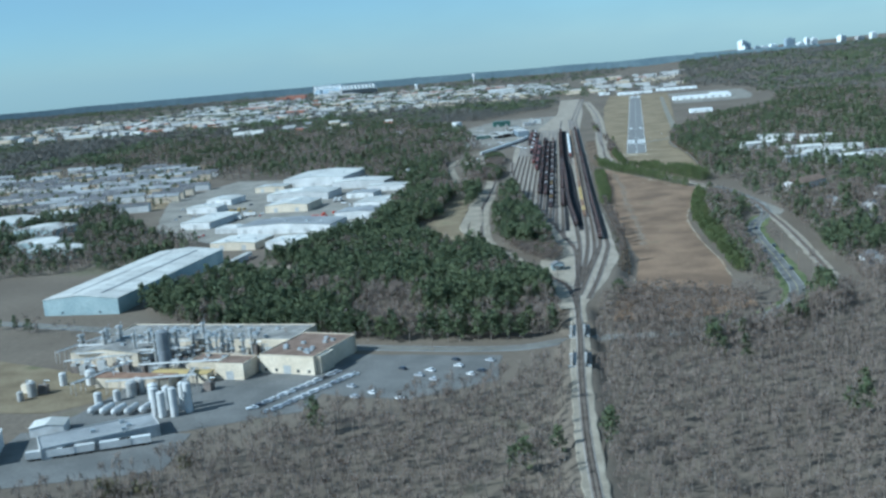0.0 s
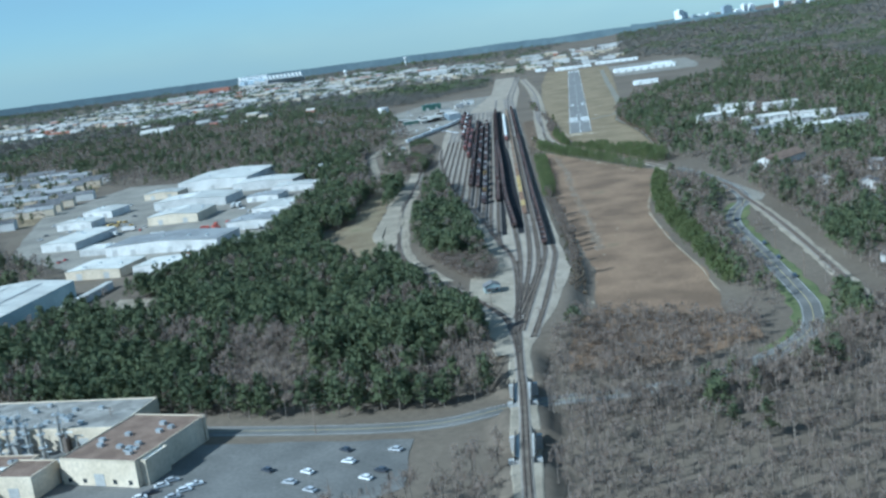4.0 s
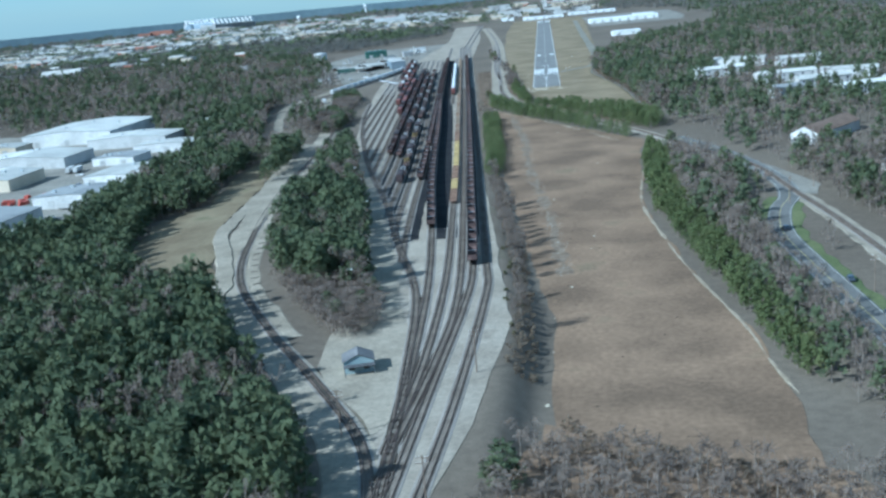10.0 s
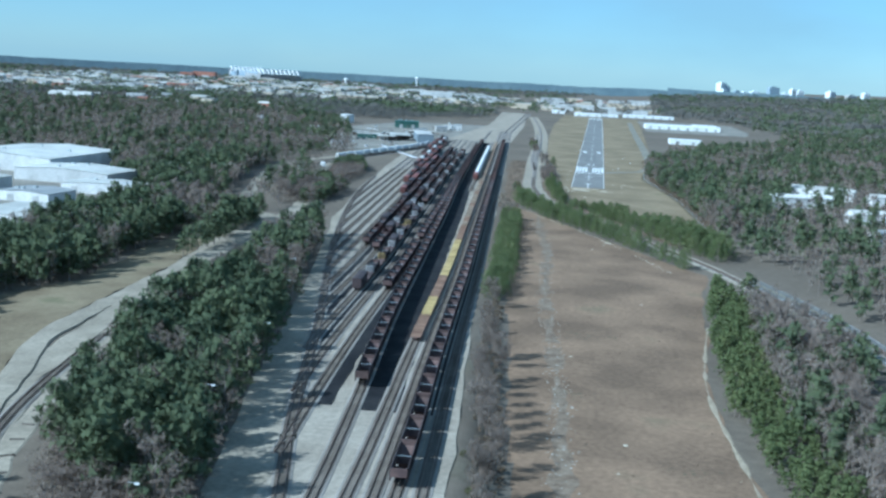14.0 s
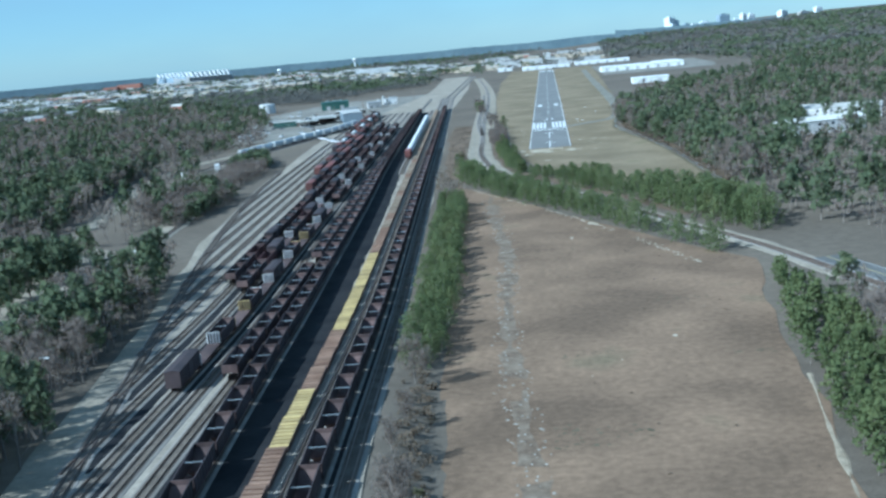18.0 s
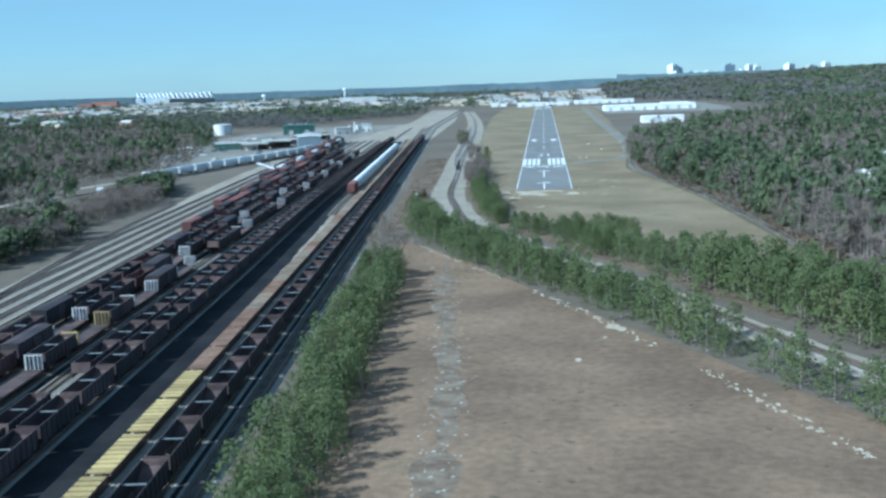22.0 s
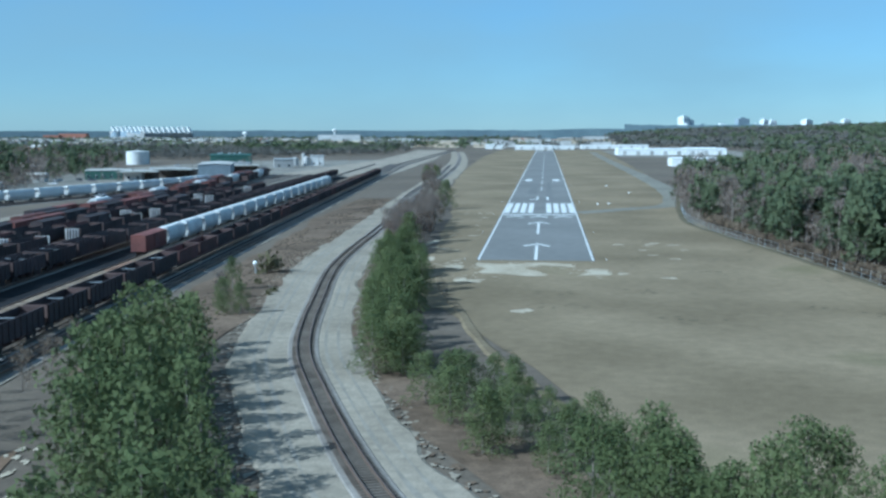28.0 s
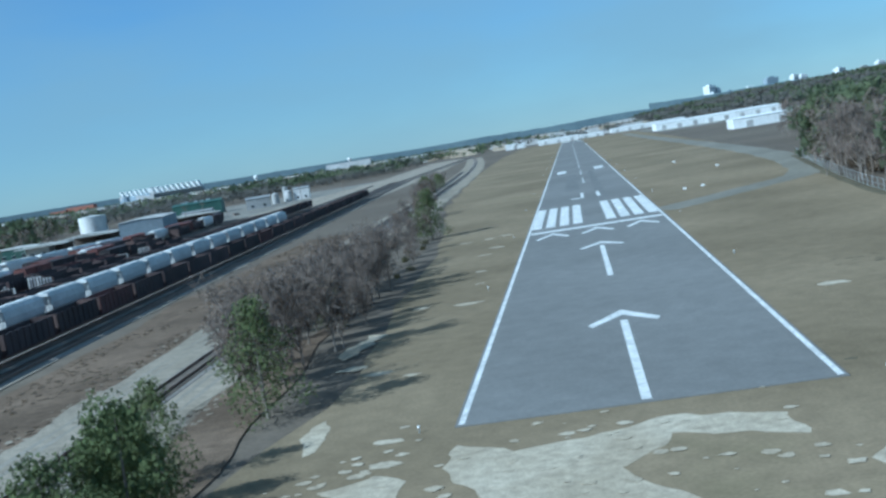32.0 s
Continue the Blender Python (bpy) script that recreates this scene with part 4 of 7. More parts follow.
def boxcar(material, word):
    r = thing("boxcar", "closed %s boxcar with ribbed sides" % word, "rail car", group="boxcars in the yard")
    hl, w, H = 7.7, 1.5, 4.3
    loop = []
    for s in (1, -1):
        for k in range(11) if s > 0 else range(10, -1, -1):
            y = -hl + 0.3 + k * (2 * hl - 0.6) / 10
            loop += [(s * w, y - s * 0.1), (s * (w + 0.1), y - s * 0.08), (s * (w + 0.1), y + s * 0.08), (s * w, y + s * 0.1)]
        loop += [(s * w, s * hl), (-s * w, s * hl)]
    part("body", Geo().prism(loop, 1.05, H), material, r)
    part("roof", Geo().along([(-w - 0.06, H), (w + 0.06, H), (0, H + 0.28)], 'y', -hl - 0.05, hl + 0.05), M_ROOFG if word == "pale" else material, r)
    for s in (-1, 1):
        part("sliding_door", Geo().box(s * (w + 0.13) - 0.05, -1.6, 1.1, s * (w + 0.13) + 0.05, 1.6, H - 0.3), material, r)
    trucks(r, hl)
    return r, 2 * hl + 1.0


def covered_hopper(material, word):
    r = thing("covered_hopper", "%s covered hopper car with rounded sides" % word, "rail car", group="covered hoppers in the yard")
    hl, H = 7.8, 4.4
    prof = [(-1.15, 1.2), (1.15, 1.2), (1.5, 1.9), (1.56, 2.8), (1.42, 3.8), (1.0, H), (-1.0, H), (-1.42, 3.8), (-1.56, 2.8), (-1.5, 1.9)]
    part("body", Geo().along(prof, 'y', -hl + 0.9, hl - 0.9), material, r)
    part("running_board", Geo().box(-0.5, -hl + 0.9, H + 0.02, 0.5, hl - 0.9, H + 0.16), M_PAINT, r)
    for s in (-1, 1):
        part("end_frame", Geo().box(-1.45, s * hl - 0.06, 1.0, 1.45, s * hl + 0.06, 1.35).box(-1.4, s * (hl - 0.45) - 0.5, 3.9, 1.4, s * (hl - 0.45) + 0.5, 4.1).box(-1.4, s * (hl - 0.3) - 0.05, 1.2, -1.3, s * (hl - 0.3) + 0.05, 4.0).box(1.3, s * (hl - 0.3) - 0.05, 1.2, 1.4, s * (hl - 0.3) + 0.05, 4.0), material, r)
    for y in (-4.2, -1.4, 1.4, 4.2):
        g = Geo()
        g.v = [(-1.1, y - 1.2, 1.3), (1.1, y - 1.2, 1.3), (1.1, y + 1.2, 1.3), (-1.1, y + 1.2, 1.3), (-0.5, y - 0.4, 0.4), (0.5, y - 0.4, 0.4), (0.5, y + 0.4, 0.4), (-0.5, y + 0.4, 0.4)]
        g.f = [(0, 1, 5, 4), (1, 2, 6, 5), (2, 3, 7, 6), (3, 0, 4, 7), (7, 6, 5, 4)]
        part("outlet", g, material, r)
    trucks(r, hl)
    return r, 2 * hl + 1.0


KINDS = {"coal": coal_hopper(), "farcoal": coal_hopper(False), "yflat": flat_car(M_YDECK, "yellow"), "bflat": flat_car(M_BDECK, "brown"), "tflat": flat_car(M_TDECK, "bleached tan", 5), "rhop": coal_hopper(False, M_MAROON, "faded red-brown"), "wbulk": bulkhead_car(M_WHITE, "white"),
         "ybulk": bulkhead_car(M_YDECK, "yellow"), "red": boxcar(M_BOXRED, "rust-red"), "dark": boxcar(M_COAL, "dark brown"), "grain": covered_hopper(M_CARWHITE, "pale grey")}
used = set()


def consist(line, y0, y1, kinds, lift=0.5, gaps=0.0):
    """Couples cars along a track from y0 to y1."""
    pts = [p for p in line]
    dist = [0.0]
    for a, b in zip(pts, pts[1:]):
        dist.append(dist[-1] + math.hypot(b[0] - a[0], b[1] - a[1]))

    def along(d):
        i = min(max(1, int(np.searchsorted(dist, d))), len(pts) - 1)
        k = (d - dist[i - 1]) / (dist[i] - dist[i - 1])
        a, b = pts[i - 1], pts[i]
        return a[0] + (b[0] - a[0]) * k, a[1] + (b[1] - a[1]) * k, math.atan2(-(b[0] - a[0]), b[1] - a[1])
    d = next(dist[i] for i in range(len(pts)) if pts[i][1] >= y0)
    n = 0
    while True:
        key = kinds[n % len(kinds)] if isinstance(kinds, list) else kinds(n)
        if key == "coal" and along(d)[1] > -20:
            key = "farcoal"
        car, length = KINDS[key]
        if d + length > dist[-1]:
            break
        x, y, a = along(d + length / 2)
        if y > y1:
            break
        if rnd.random() >= gaps:
            m = Matrix.Translation((x, y, hgt(x, y) + lift)) @ Matrix.Rotation(a, 4, 'Z')
            if key in used:
                copy_thing(car, m)
            else:
                car.matrix_basis = m
                used.add(key)
        d += length
        n += 1


T = YARD_TRACKS
consist(T["a"], -603, 420, lambda n: "rhop" if n in (37, 38, 44, 51) else "coal")
consist(T["b"], -497, 400, lambda n: "yflat" if n in (2, 3) or 6 < n < 13 else "bflat" if n < 16 or n % 4 == 1 else "tflat")
consist(T["b2"], -8, 300, lambda n: "red" if n == 0 else "grain")
consist(T["c"], -546, 400, ["coal"])
consist(T["d"], -420, 330, ["coal"], gaps=0.03)
consist(T["e"], -426, -180, lambda n: ("dark", "wbulk", "coal", "ybulk", "coal", "wbulk")[n % 6])
consist(T["e"], -160, 240, ["coal", "coal", "wbulk", "coal"])
consist(T["f"], -331, 200, ["coal", "coal", "rhop", "dark", "wbulk"])
consist(T["g"], -321, 260, ["coal", "coal", "rhop", "coal", "dark", "coal"])
consist(T["h"], -122, 160, ["red", "dark", "rhop", "dark", "red"])
consist(T["i"], -60, 330, ["red", "dark", "coal"], gaps=0.1)
consist(T["j"], 60, 400, ["dark", "red", "coal", "grain"], gaps=0.15)
consist(T["k"], 180, 420, ["coal", "red", "dark"], gaps=0.2)
consist(HOP, 88, 300, ["grain"])

# ---------------------------------------------------------------- trees
def tris(geo):
    """Vertices and triangles of a Geo."""
    f = []
    for p in geo.f:
        f += [(p[0], p[i], p[i + 1]) for i in range(1, len(p) - 1)]
    return np.array(geo.v, float), np.array(f, int)


def tufts(centres, radii, per, size, flat=0.7, r=rng, long=1.0):
    """Loose triangles scattered round the centres: needles, leaves or twigs."""
    C = np.repeat(np.array(centres, float), per, 0)
    Rr = np.repeat(np.array(radii, float), per)[:, None]
    n = len(C)
    d = r.normal(size=(n, 3))
    d /= np.linalg.norm(d, axis=1)[:, None]
    C = C + d * Rr * (0.45 + 0.55 * r.random((n, 1))) * np.array([1, 1, flat])
    a = r.normal(size=(n, 3))
    a /= np.linalg.norm(a, axis=1)[:, None]
    b = np.cross(a, r.normal(size=(n, 3)))
    b /= np.linalg.norm(b, axis=1)[:, None]
    s = size * (0.6 + 0.8 * r.random((n, 1)))
    V = np.stack([C + a * s * long, C - a * s * 0.5 * long + b * s * 0.8 / long, C - a * s * 0.5 * long - b * s * 0.8 / long], 1).reshape(-1, 3)
    return V, np.arange(3 * n).reshape(-1, 3)


def pine(seed, clumps, per, size, limbs=6, wide=2.9, low=0.2):
    """A pine with an uneven crown that reaches well down the trunk."""
    r = np.random.default_rng(seed)
    H = 12.0
    g = Geo().tube((0, 0, -0.4), (r.uniform(-.3, .3), r.uniform(-.3, .3), H * 0.93), 0.2, 0.05, 5, False)
    cs, rs = [], []
    for k in range(clumps):
        t = ((k + 0.5) / clumps) ** 0.85
        z = H * (low + (0.97 - low) * t)
        out = wide * (1 - t ** 2.4) ** 0.7 * r.uniform(0.35, 1.0)
        a = k * 2.4 + r.uniform(-.5, .5)
        cs.append((out * math.cos(a), out * math.sin(a), z))
        rs.append(r.uniform(1.3, 1.95) * (1.15 - 0.25 * t))
        if k < limbs:
            g.tube((0, 0, z - 0.7), (cs[-1][0], cs[-1][1], z), 0.06, 0.03, 3, False)
    return tris(g), tufts(cs, rs, per, size, 0.75, r)


def bare(seed, limbs, twigs, size):
    r = np.random.default_rng(seed)
    H = 11.0
    g = Geo().tube((0, 0, -0.4), (r.uniform(-.3, .3), r.uniform(-.3, .3), H * 0.75), 0.17, 0.07, 4, False)
    ends, rad = [], []
    for k in range(limbs):
        z0 = H * r.uniform(0.1, 0.7)
        a = k * 2.4 + r.uniform(-.6, .6)
        o = r.uniform(1.2, 2.8)
        e = (o * math.cos(a), o * math.sin(a), min(H, z0 + r.uniform(1.8, 4.2)))
        g.tube((0, 0, z0), e, 0.08, 0.025, 3, False)
        ends.append(e)
        rad.append(r.uniform(1.0, 1.8))
    ends.append((0, 0, H * 0.88))
    rad.append(1.6)
    return tris(g), tufts(ends, rad, twigs, size, 0.9, r, 2.3)


def shrub(seed, n, per, size):
    r = np.random.default_rng(seed)
    cs = [(r.uniform(-.9, .9), r.uniform(-.9, .9), r.uniform(.2, 1.4)) for _ in range(n)]
    return tris(Geo().tube((0, 0, -0.3), (0, 0, 1.2), 0.08, 0.03, 3, False)), tufts(cs, [0.75] * n, per, size, 0.8, r)


def canopy(seed, n, per, size):
    """A stretch of far woodland: trunks hidden, crowns as loose clumps."""
    r = np.random.default_rng(seed)
    cs = [(r.uniform(-9, 9), r.uniform(-9, 9), r.uniform(5, 11)) for _ in range(n)]
    return tris(Geo().tube((0, 0, -0.4), (0, 0, 7), 0.3, 0.1, 3, False)), tufts(cs, [3.6] * n, per, size, 0.75, r)


def bulk_mesh(name, V, F, slots, index):
    me = bpy.data.meshes.new(name)
    me.vertices.add(len(V))
    me.vertices.foreach_set("co", np.ascontiguousarray(V, np.float32).ravel())
    me.loops.add(3 * len(F))
    me.loops.foreach_set("vertex_index", np.ascontiguousarray(F, np.int32).ravel())
    me.polygons.add(len(F))
    me.polygons.foreach_set("loop_start", np.arange(0, 3 * len(F), 3, dtype=np.int32))
    me.polygons.foreach_set("loop_total", np.full(len(F), 3, np.int32))
    for s in slots:
        me.materials.append(s)
    me.polygons.foreach_set("material_index", np.ascontiguousarray(index, np.int32))
    me.update()
    me.validate()
    return me


def forest(name, spots, templates, crown, label, scale=(0.75, 1.3), squash=1.0):
    """One object out of many trees: spots is a list of (x, y)."""
    if len(spots) == 0:
        return None
    V, F, I, k = [], [], [], 0
    for x, y in spots:
        (tv, tf), (cv, cf) = templates[rng.integers(len(templates))]
        s = rng.uniform(*scale)
        a = rng.uniform(0, 6.283)
        c, n = math.cos(a) * s, math.sin(a) * s
        v = np.concatenate([tv, cv])
        w = s * squash * rng.uniform(0.9, 1.15)
        V.append(np.stack([v[:, 0] * c - v[:, 1] * n + x, v[:, 0] * n + v[:, 1] * c + y, v[:, 2] * w + hgt(x, y)], 1))
        F.append(np.concatenate([tf, cf + len(tv)]) + k)
        I.append(np.concatenate([np.zeros(len(tf)), np.ones(len(cf))]))
        k += len(v)
    me = bulk_mesh(name, np.concatenate(V), np.concatenate(F), (M_BARK, crown), np.concatenate(I))
    return tagged(new(name, me), label, "woods", "", "stuff")


# what is taken already: a raster in which no wild tree may stand
CELL, OX, OY, NX, NY = 3.0, -1000, -1500, 600, 960
TAKEN = np.zeros((NX, NY), bool)


def block_line(line, half):
    for a, b in zip(line, line[1:]):
        n = max(1, int(math.hypot(b[0] - a[0], b[1] - a[1]) / 3))
        for k in range(n):
            x, y = a[0] + (b[0] - a[0]) * k / n, a[1] + (b[1] - a[1]) * k / n
            i0, i1 = int((x - half - OX) / CELL), int((x + half - OX) / CELL) + 1
            j0, j1 = int((y - half - OY) / CELL), int((y + half - OY) / CELL) + 1
            if i0 >= 0 and j0 >= 0:
                TAKEN[i0:i1, j0:j1] = True


def mask(poly, X, Y):
    hit = np.zeros(X.shape, bool)
    for (ax, ay), (bx, by) in zip(poly, poly[1:] + poly[:1]):
        if ay != by:
            hit ^= ((ay > Y) != (by > Y)) & (X < (bx - ax) * (Y - ay) / (by - ay) + ax)
    return hit


def block_poly(poly):
    X, Y = np.meshgrid(OX + CELL * (np.arange(NX) + 0.5), OY + CELL * (np.arange(NY) + 0.5), indexing="ij")
    TAKEN[mask(poly, X, Y)] = True


def free(x, y):
    i, j = int((x - OX) / CELL), int((y - OY) / CELL)
    return not (0 <= i < NX and 0 <= j < NY and TAKEN[i, j])


def scatter(poly, gap, wedge=True, check=True):
    """Spots inside an outline, about gap metres apart, clear of what is taken."""
    xs, ys = [p[0] for p in poly], [p[1] for p in poly]
    X, Y = np.meshgrid(np.arange(min(xs), max(xs), gap), np.arange(min(ys), max(ys), gap))
    X = X.ravel() + rng.uniform(-.5, .5, X.size) * gap
    Y = Y.ravel() + rng.uniform(-.5, .5, Y.size) * gap
    ok = mask(poly, X, Y)
    if wedge:
        D = Y + 1385
        ok &= (X < D * 0.34 + 30) & (X > -D * 0.70 - 30) & (D > 60)
    return [(x, y) for x, y in zip(X[ok], Y[ok]) if not check or free(x, y)]


def split(spots, scale, seed, level):
    """Two lists: spots where pines grow, and the rest."""
    a, b = [], []
    for x, y in spots:
        (a if noise.noise(Vector((x * scale, y * scale, seed))) + rnd.uniform(-.34, .34) > level else b).append((x, y))
    return a, b


for p in (FIELD, AIRGRASS, YARD, LEFTBED, CLEARING, [(60, 420), (78, 410), (150, 500), (225, 640), (255, 1250), (70, 1300)]):
    block_poly(p)
for l, w in (([(-185, -240), (-198, -160), (-215, -80), (-229, 0), (-228, 60), (-214, 108), (-195, 160)], 6), (WYE, 9), (SPUR, 9), (MAIN, 6), (STREET, 8), (HOP, 10)):
    block_line(l, w)


BUILT = []


def built_on(x, y):
    """Whether a building stands here."""
    return any(abs(x - a) < w and abs(y - b) < d for a, b, w, d in BUILT)

# ---------------------------------------------------------------- buildings
def block_rect(x, y, w, d, turn, pad=3):
    c, s = math.cos(radians(turn)), math.sin(radians(turn))
    BUILT.append((x, y, w / 2 + 3, d / 2 + 3))
    block_poly([(x + a * c - b * s, y + a * s + b * c) for a, b in ((-w / 2 - pad, -d / 2 - pad), (w / 2 + pad, -d / 2 - pad), (w / 2 + pad, d / 2 + pad), (-w / 2 - pad, d / 2 + pad))])


def shed(name, label, x, y, w, d, H, turn=0.0, wall=None, roof=None, pitch=0.08, doors=0, windows=0, axis='y', category="building", group="", units=0, over=0.3, floors=1, frames=False):
    """A building w by d with a pitched or flat roof, its doors and windows set into the front and right walls."""
    wall, roof = wall or M_WHITE, roof or M_ROOFW
    block_rect(x, y, w, d, turn)
    r = thing(name, label, category, at(x, y, turn), group)
    a, b, t = w / 2, d / 2, 0.3
    rise = pitch * (a if axis == 'y' else b)
    if pitch and axis == 'y':
        part("shell", Geo().along([(-a, -0.5), (a, -0.5), (a, H), (0, H + rise), (-a, H)], 'y', -b, b), wall, r)
        for s in (-1, 1):
            part("roof_slope", Geo().along([(0, H + rise), (s * (a + over), H - 0.02), (s * (a + over), H + 0.18), (0, H + rise + 0.2)][::s], 'y', -b - over, b + over), roof, r)
    elif pitch:
        part("shell", Geo().along([(-b, -0.5), (b, -0.5), (b, H), (0, H + rise), (-b, H)], 'x', -a, a), wall, r)
        for s in (-1, 1):
            part("roof_slope", Geo().along([(0, H + rise), (s * (b + over), H - 0.02), (s * (b + over), H + 0.18), (0, H + rise + 0.2)][::-s], 'x', -a - over, a + over), roof, r)
    else:
        part("shell", Geo().box(-a, -b, -0.5, a, b, H - 0.5), wall, r)
        part("roof", Geo().box(-a + t, -b + t, H - 0.5, a - t, b - t, H - 0.25), roof, r)
        part("parapet", Geo().ring(a, b, t, H - 0.5, H + 0.15), wall, r)
    for k in range(doors):
        xx = -a + (k + 0.5) * w / doors
        part("roller_door", Geo().box(xx - 2.0, -b - 0.08, 0, xx + 2.0, -b + 0.05, min(4.2, H * 0.7)), M_SHUTTER, r)
    for fl in range(floors if windows else 0):
        for k in range(windows):
            xx = -a + (k + 0.5) * w / windows
            z0 = 1.0 + fl * (H - 0.4) / floors
            wd = part("window", Geo().box(xx - 0.75, -b - 0.06, z0, xx + 0.75, -b + 0.05, z0 + 1.4), M_GLASS, r)
            if frames:
                part("window_head", Geo().box(xx - 0.85, -b - 0.09, z0 + 1.4, xx + 0.85, -b + 0.05, z0 + 1.52), M_PAINT, wd)
                part("window_sill", Geo().box(xx - 0.85, -b - 0.12, z0 - 0.12, xx + 0.85, -b + 0.05, z0), M_PAINT, wd)
    for k in range(units):
        ux, uy = rnd.uniform(-a * .7, a * .7), rnd.uniform(-b * .7, b * .7)
        uz = H + rise * (1 - (abs(ux) / a if axis == 'y' else abs(uy) / b)) if pitch else H - 0.3
        part("roof_unit", Geo().box(ux - 1, uy - 0.8, uz - 0.3, ux + 1, uy + 0.8, uz + 1.2), M_STEEL, r)
    return r


M_SHUTTER = M_CONC

# large warehouse beside the woods
wh = shed("warehouse", "long warehouse with white ribbed roof and teal-grey metal walls", -340, -662, 52, 158, 10, -3, M_TEAL, M_ROOFW, 0.09, windows=2)
for s in (-1, 1):
    for k in range(12):
        part("roof_seam", Geo().box(s * 1.0, -76 + k * 13.8, 0, s * 25.5, -75.6 + k * 13.8, 0.12), M_ROOFG, wh, m=Matrix.Translation((0, 0, 12.5)) @ Matrix.Rotation(s * math.atan(0.09), 4, 'Y'))
    part("skylight_strip", Geo().box(-0.9, -70, 0, 0.9, 70, 0.1), M_ROOFG, wh, m=Matrix.Translation((s * 10, 0, 11.75)) @ Matrix.Rotation(s * math.atan(0.09), 4, 'Y'))
shed("loading_shed", "low white loading canopy beside the warehouse", -296, -600, 4, 60, 4, -3, M_WHITE, M_ROOFW, 0.1)

# chemical plant and its yard
for poly, mm, nm, lb in (([(-340, -842), (-250, -880), (-232, -905), (-262, -930), (-330, -925)], M_CLEAR, "dirt_yard", "bare pale dirt yard of the plant"),
                         ([(-300, -795), (-150, -822), (-138, -880), (-140, -935), (-190, -960), (-250, -960), (-240, -900), (-262, -870)], M_ROAD, "plant_yard", "worn grey paved yard of the plant"),
                         ([(-152, -850), (-66, -862), (-62, -900), (-100, -925), (-140, -912)], M_ROAD, "parking_lot", "cracked grey parking lot beside bare trees"),
                         ([(-260, -955), (-180, -960), (-176, -1000), (-250, -1020)], M_ROAD, "truck_yard", "grey paved truck yard")):
    block_poly(poly)
    drape(nm, ruffle(poly, 10, 2, poly[0][0]), {"dirt_yard": 0.05, "plant_yard": 0.07, "parking_lot": 0.09, "truck_yard": 0.11}[nm], mm, lb, "lot")
shed("plant_office", "beige flat-roofed plant office with brown roof", -160, -862, 30, 40, 9, -15, M_BEIGE, M_ROOFB, 0, doors=1, windows=5, units=10)
shed("plant_hall", "long flat-roofed process hall crowded with roof pipes", -225, -826, 110, 30, 8, -8, M_BEIGE, M_ROOFP, 0, doors=4, units=46)
shed("plant_hall", "grey process hall with white front", -268, -845, 40, 26, 7, -8, M_BEIGE, M_ROOFP, 0.1, doors=2, units=6)
shed("plant_store", "small beige block store with flat roof", -190, -881, 15, 14, 8, -10, M_BEIGE, M_ROOFB, 0, doors=1)
shed("plant_canopy", "long low shed with yellowed roof", -215, -887, 30, 7, 4.5, -8, M_BEIGE, M_YDECK, 0.1, axis='x')
shed("plant_shed", "small pale corrugated shed", -176, -868, 12, 14, 6, -10, M_WHITE, M_ROOFW, 0.2)
shed("truck_depot", "long low depot with grey flat roof and loading bays", -217, -968, 46, 17, 5, 34, M_CONC, M_ROOFG, 0, doors=7, units=4)
shed("plant_workshop", "white metal workshop at the yard's edge", -262, -985, 18, 26, 7, 22, M_WHITE, M_ROOFW, 0.15, doors=1)
shed("plant_shed", "low pale shed beside tanks", -246, -955, 14, 10, 4, 15, M_WHITE, M_ROOFW, 0.15)


def silo(x, y, r0, H, material, label, category="silo", group="", ladder=True, legs=0.0):
    root = thing("storage_silo", label, category, at(x, y), group)
    part("shell", Geo().tube((0, 0, legs - (0.3 if not legs else 0)), (0, 0, H), r0, r0, 16), material, root)
    part("top", Geo().tube((0, 0, H), (0, 0, H + r0 * 0.35), r0, r0 * 0.25, 16), material, root)
    part("band", Geo().tube((0, 0, H * 0.5), (0, 0, H * 0.5 + 0.15), r0 + 0.05, r0 + 0.05, 16), M_STEEL, root)
    if ladder:
        part("ladder", Geo().box(r0, -0.25, 0, r0 + 0.12, -0.18, H).box(r0, 0.18, 0, r0 + 0.12, 0.25, H), M_STEEL, root)
    block_rect(x, y, 2 * r0, 2 * r0, 0)
    return root


for x, y, H in ((-207, -936, 12), (-202.5, -939, 11), (-197.5, -938, 12.5), (-193, -933, 13), (-197, -929, 12), (-205, -928, 10)):
    silo(x, y, 1.7, H, M_WHITE, "tall white cylindrical plant tank", group="white tanks")
silo(-233, -866, 3.2, 19, M_SILO, "tall dark grey concrete silo tower")
for k, (x, y) in enumerate(((-238, -930), (-232, -931), (-226, -932), (-220, -932), (-214, -930))):
    root = thing("horizontal_tank", "white horizontal pressure tank on saddles", "tank", at(x, y, -5), "pressure tanks")
    part("shell", Geo().tube((0, -4, 2.0), (0, 4, 2.0), 1.4, 1.4, 14).ball((0, -4, 2.0), 1.38, 10, 6).ball((0, 4, 2.0), 1.38, 10, 6), M_WHITE, root)
    for s in (-2.5, 2.5):
        part("saddle", Geo().box(-1.2, s - 0.2, -0.2, 1.2, s + 0.2, 1.0), M_CONC, root)


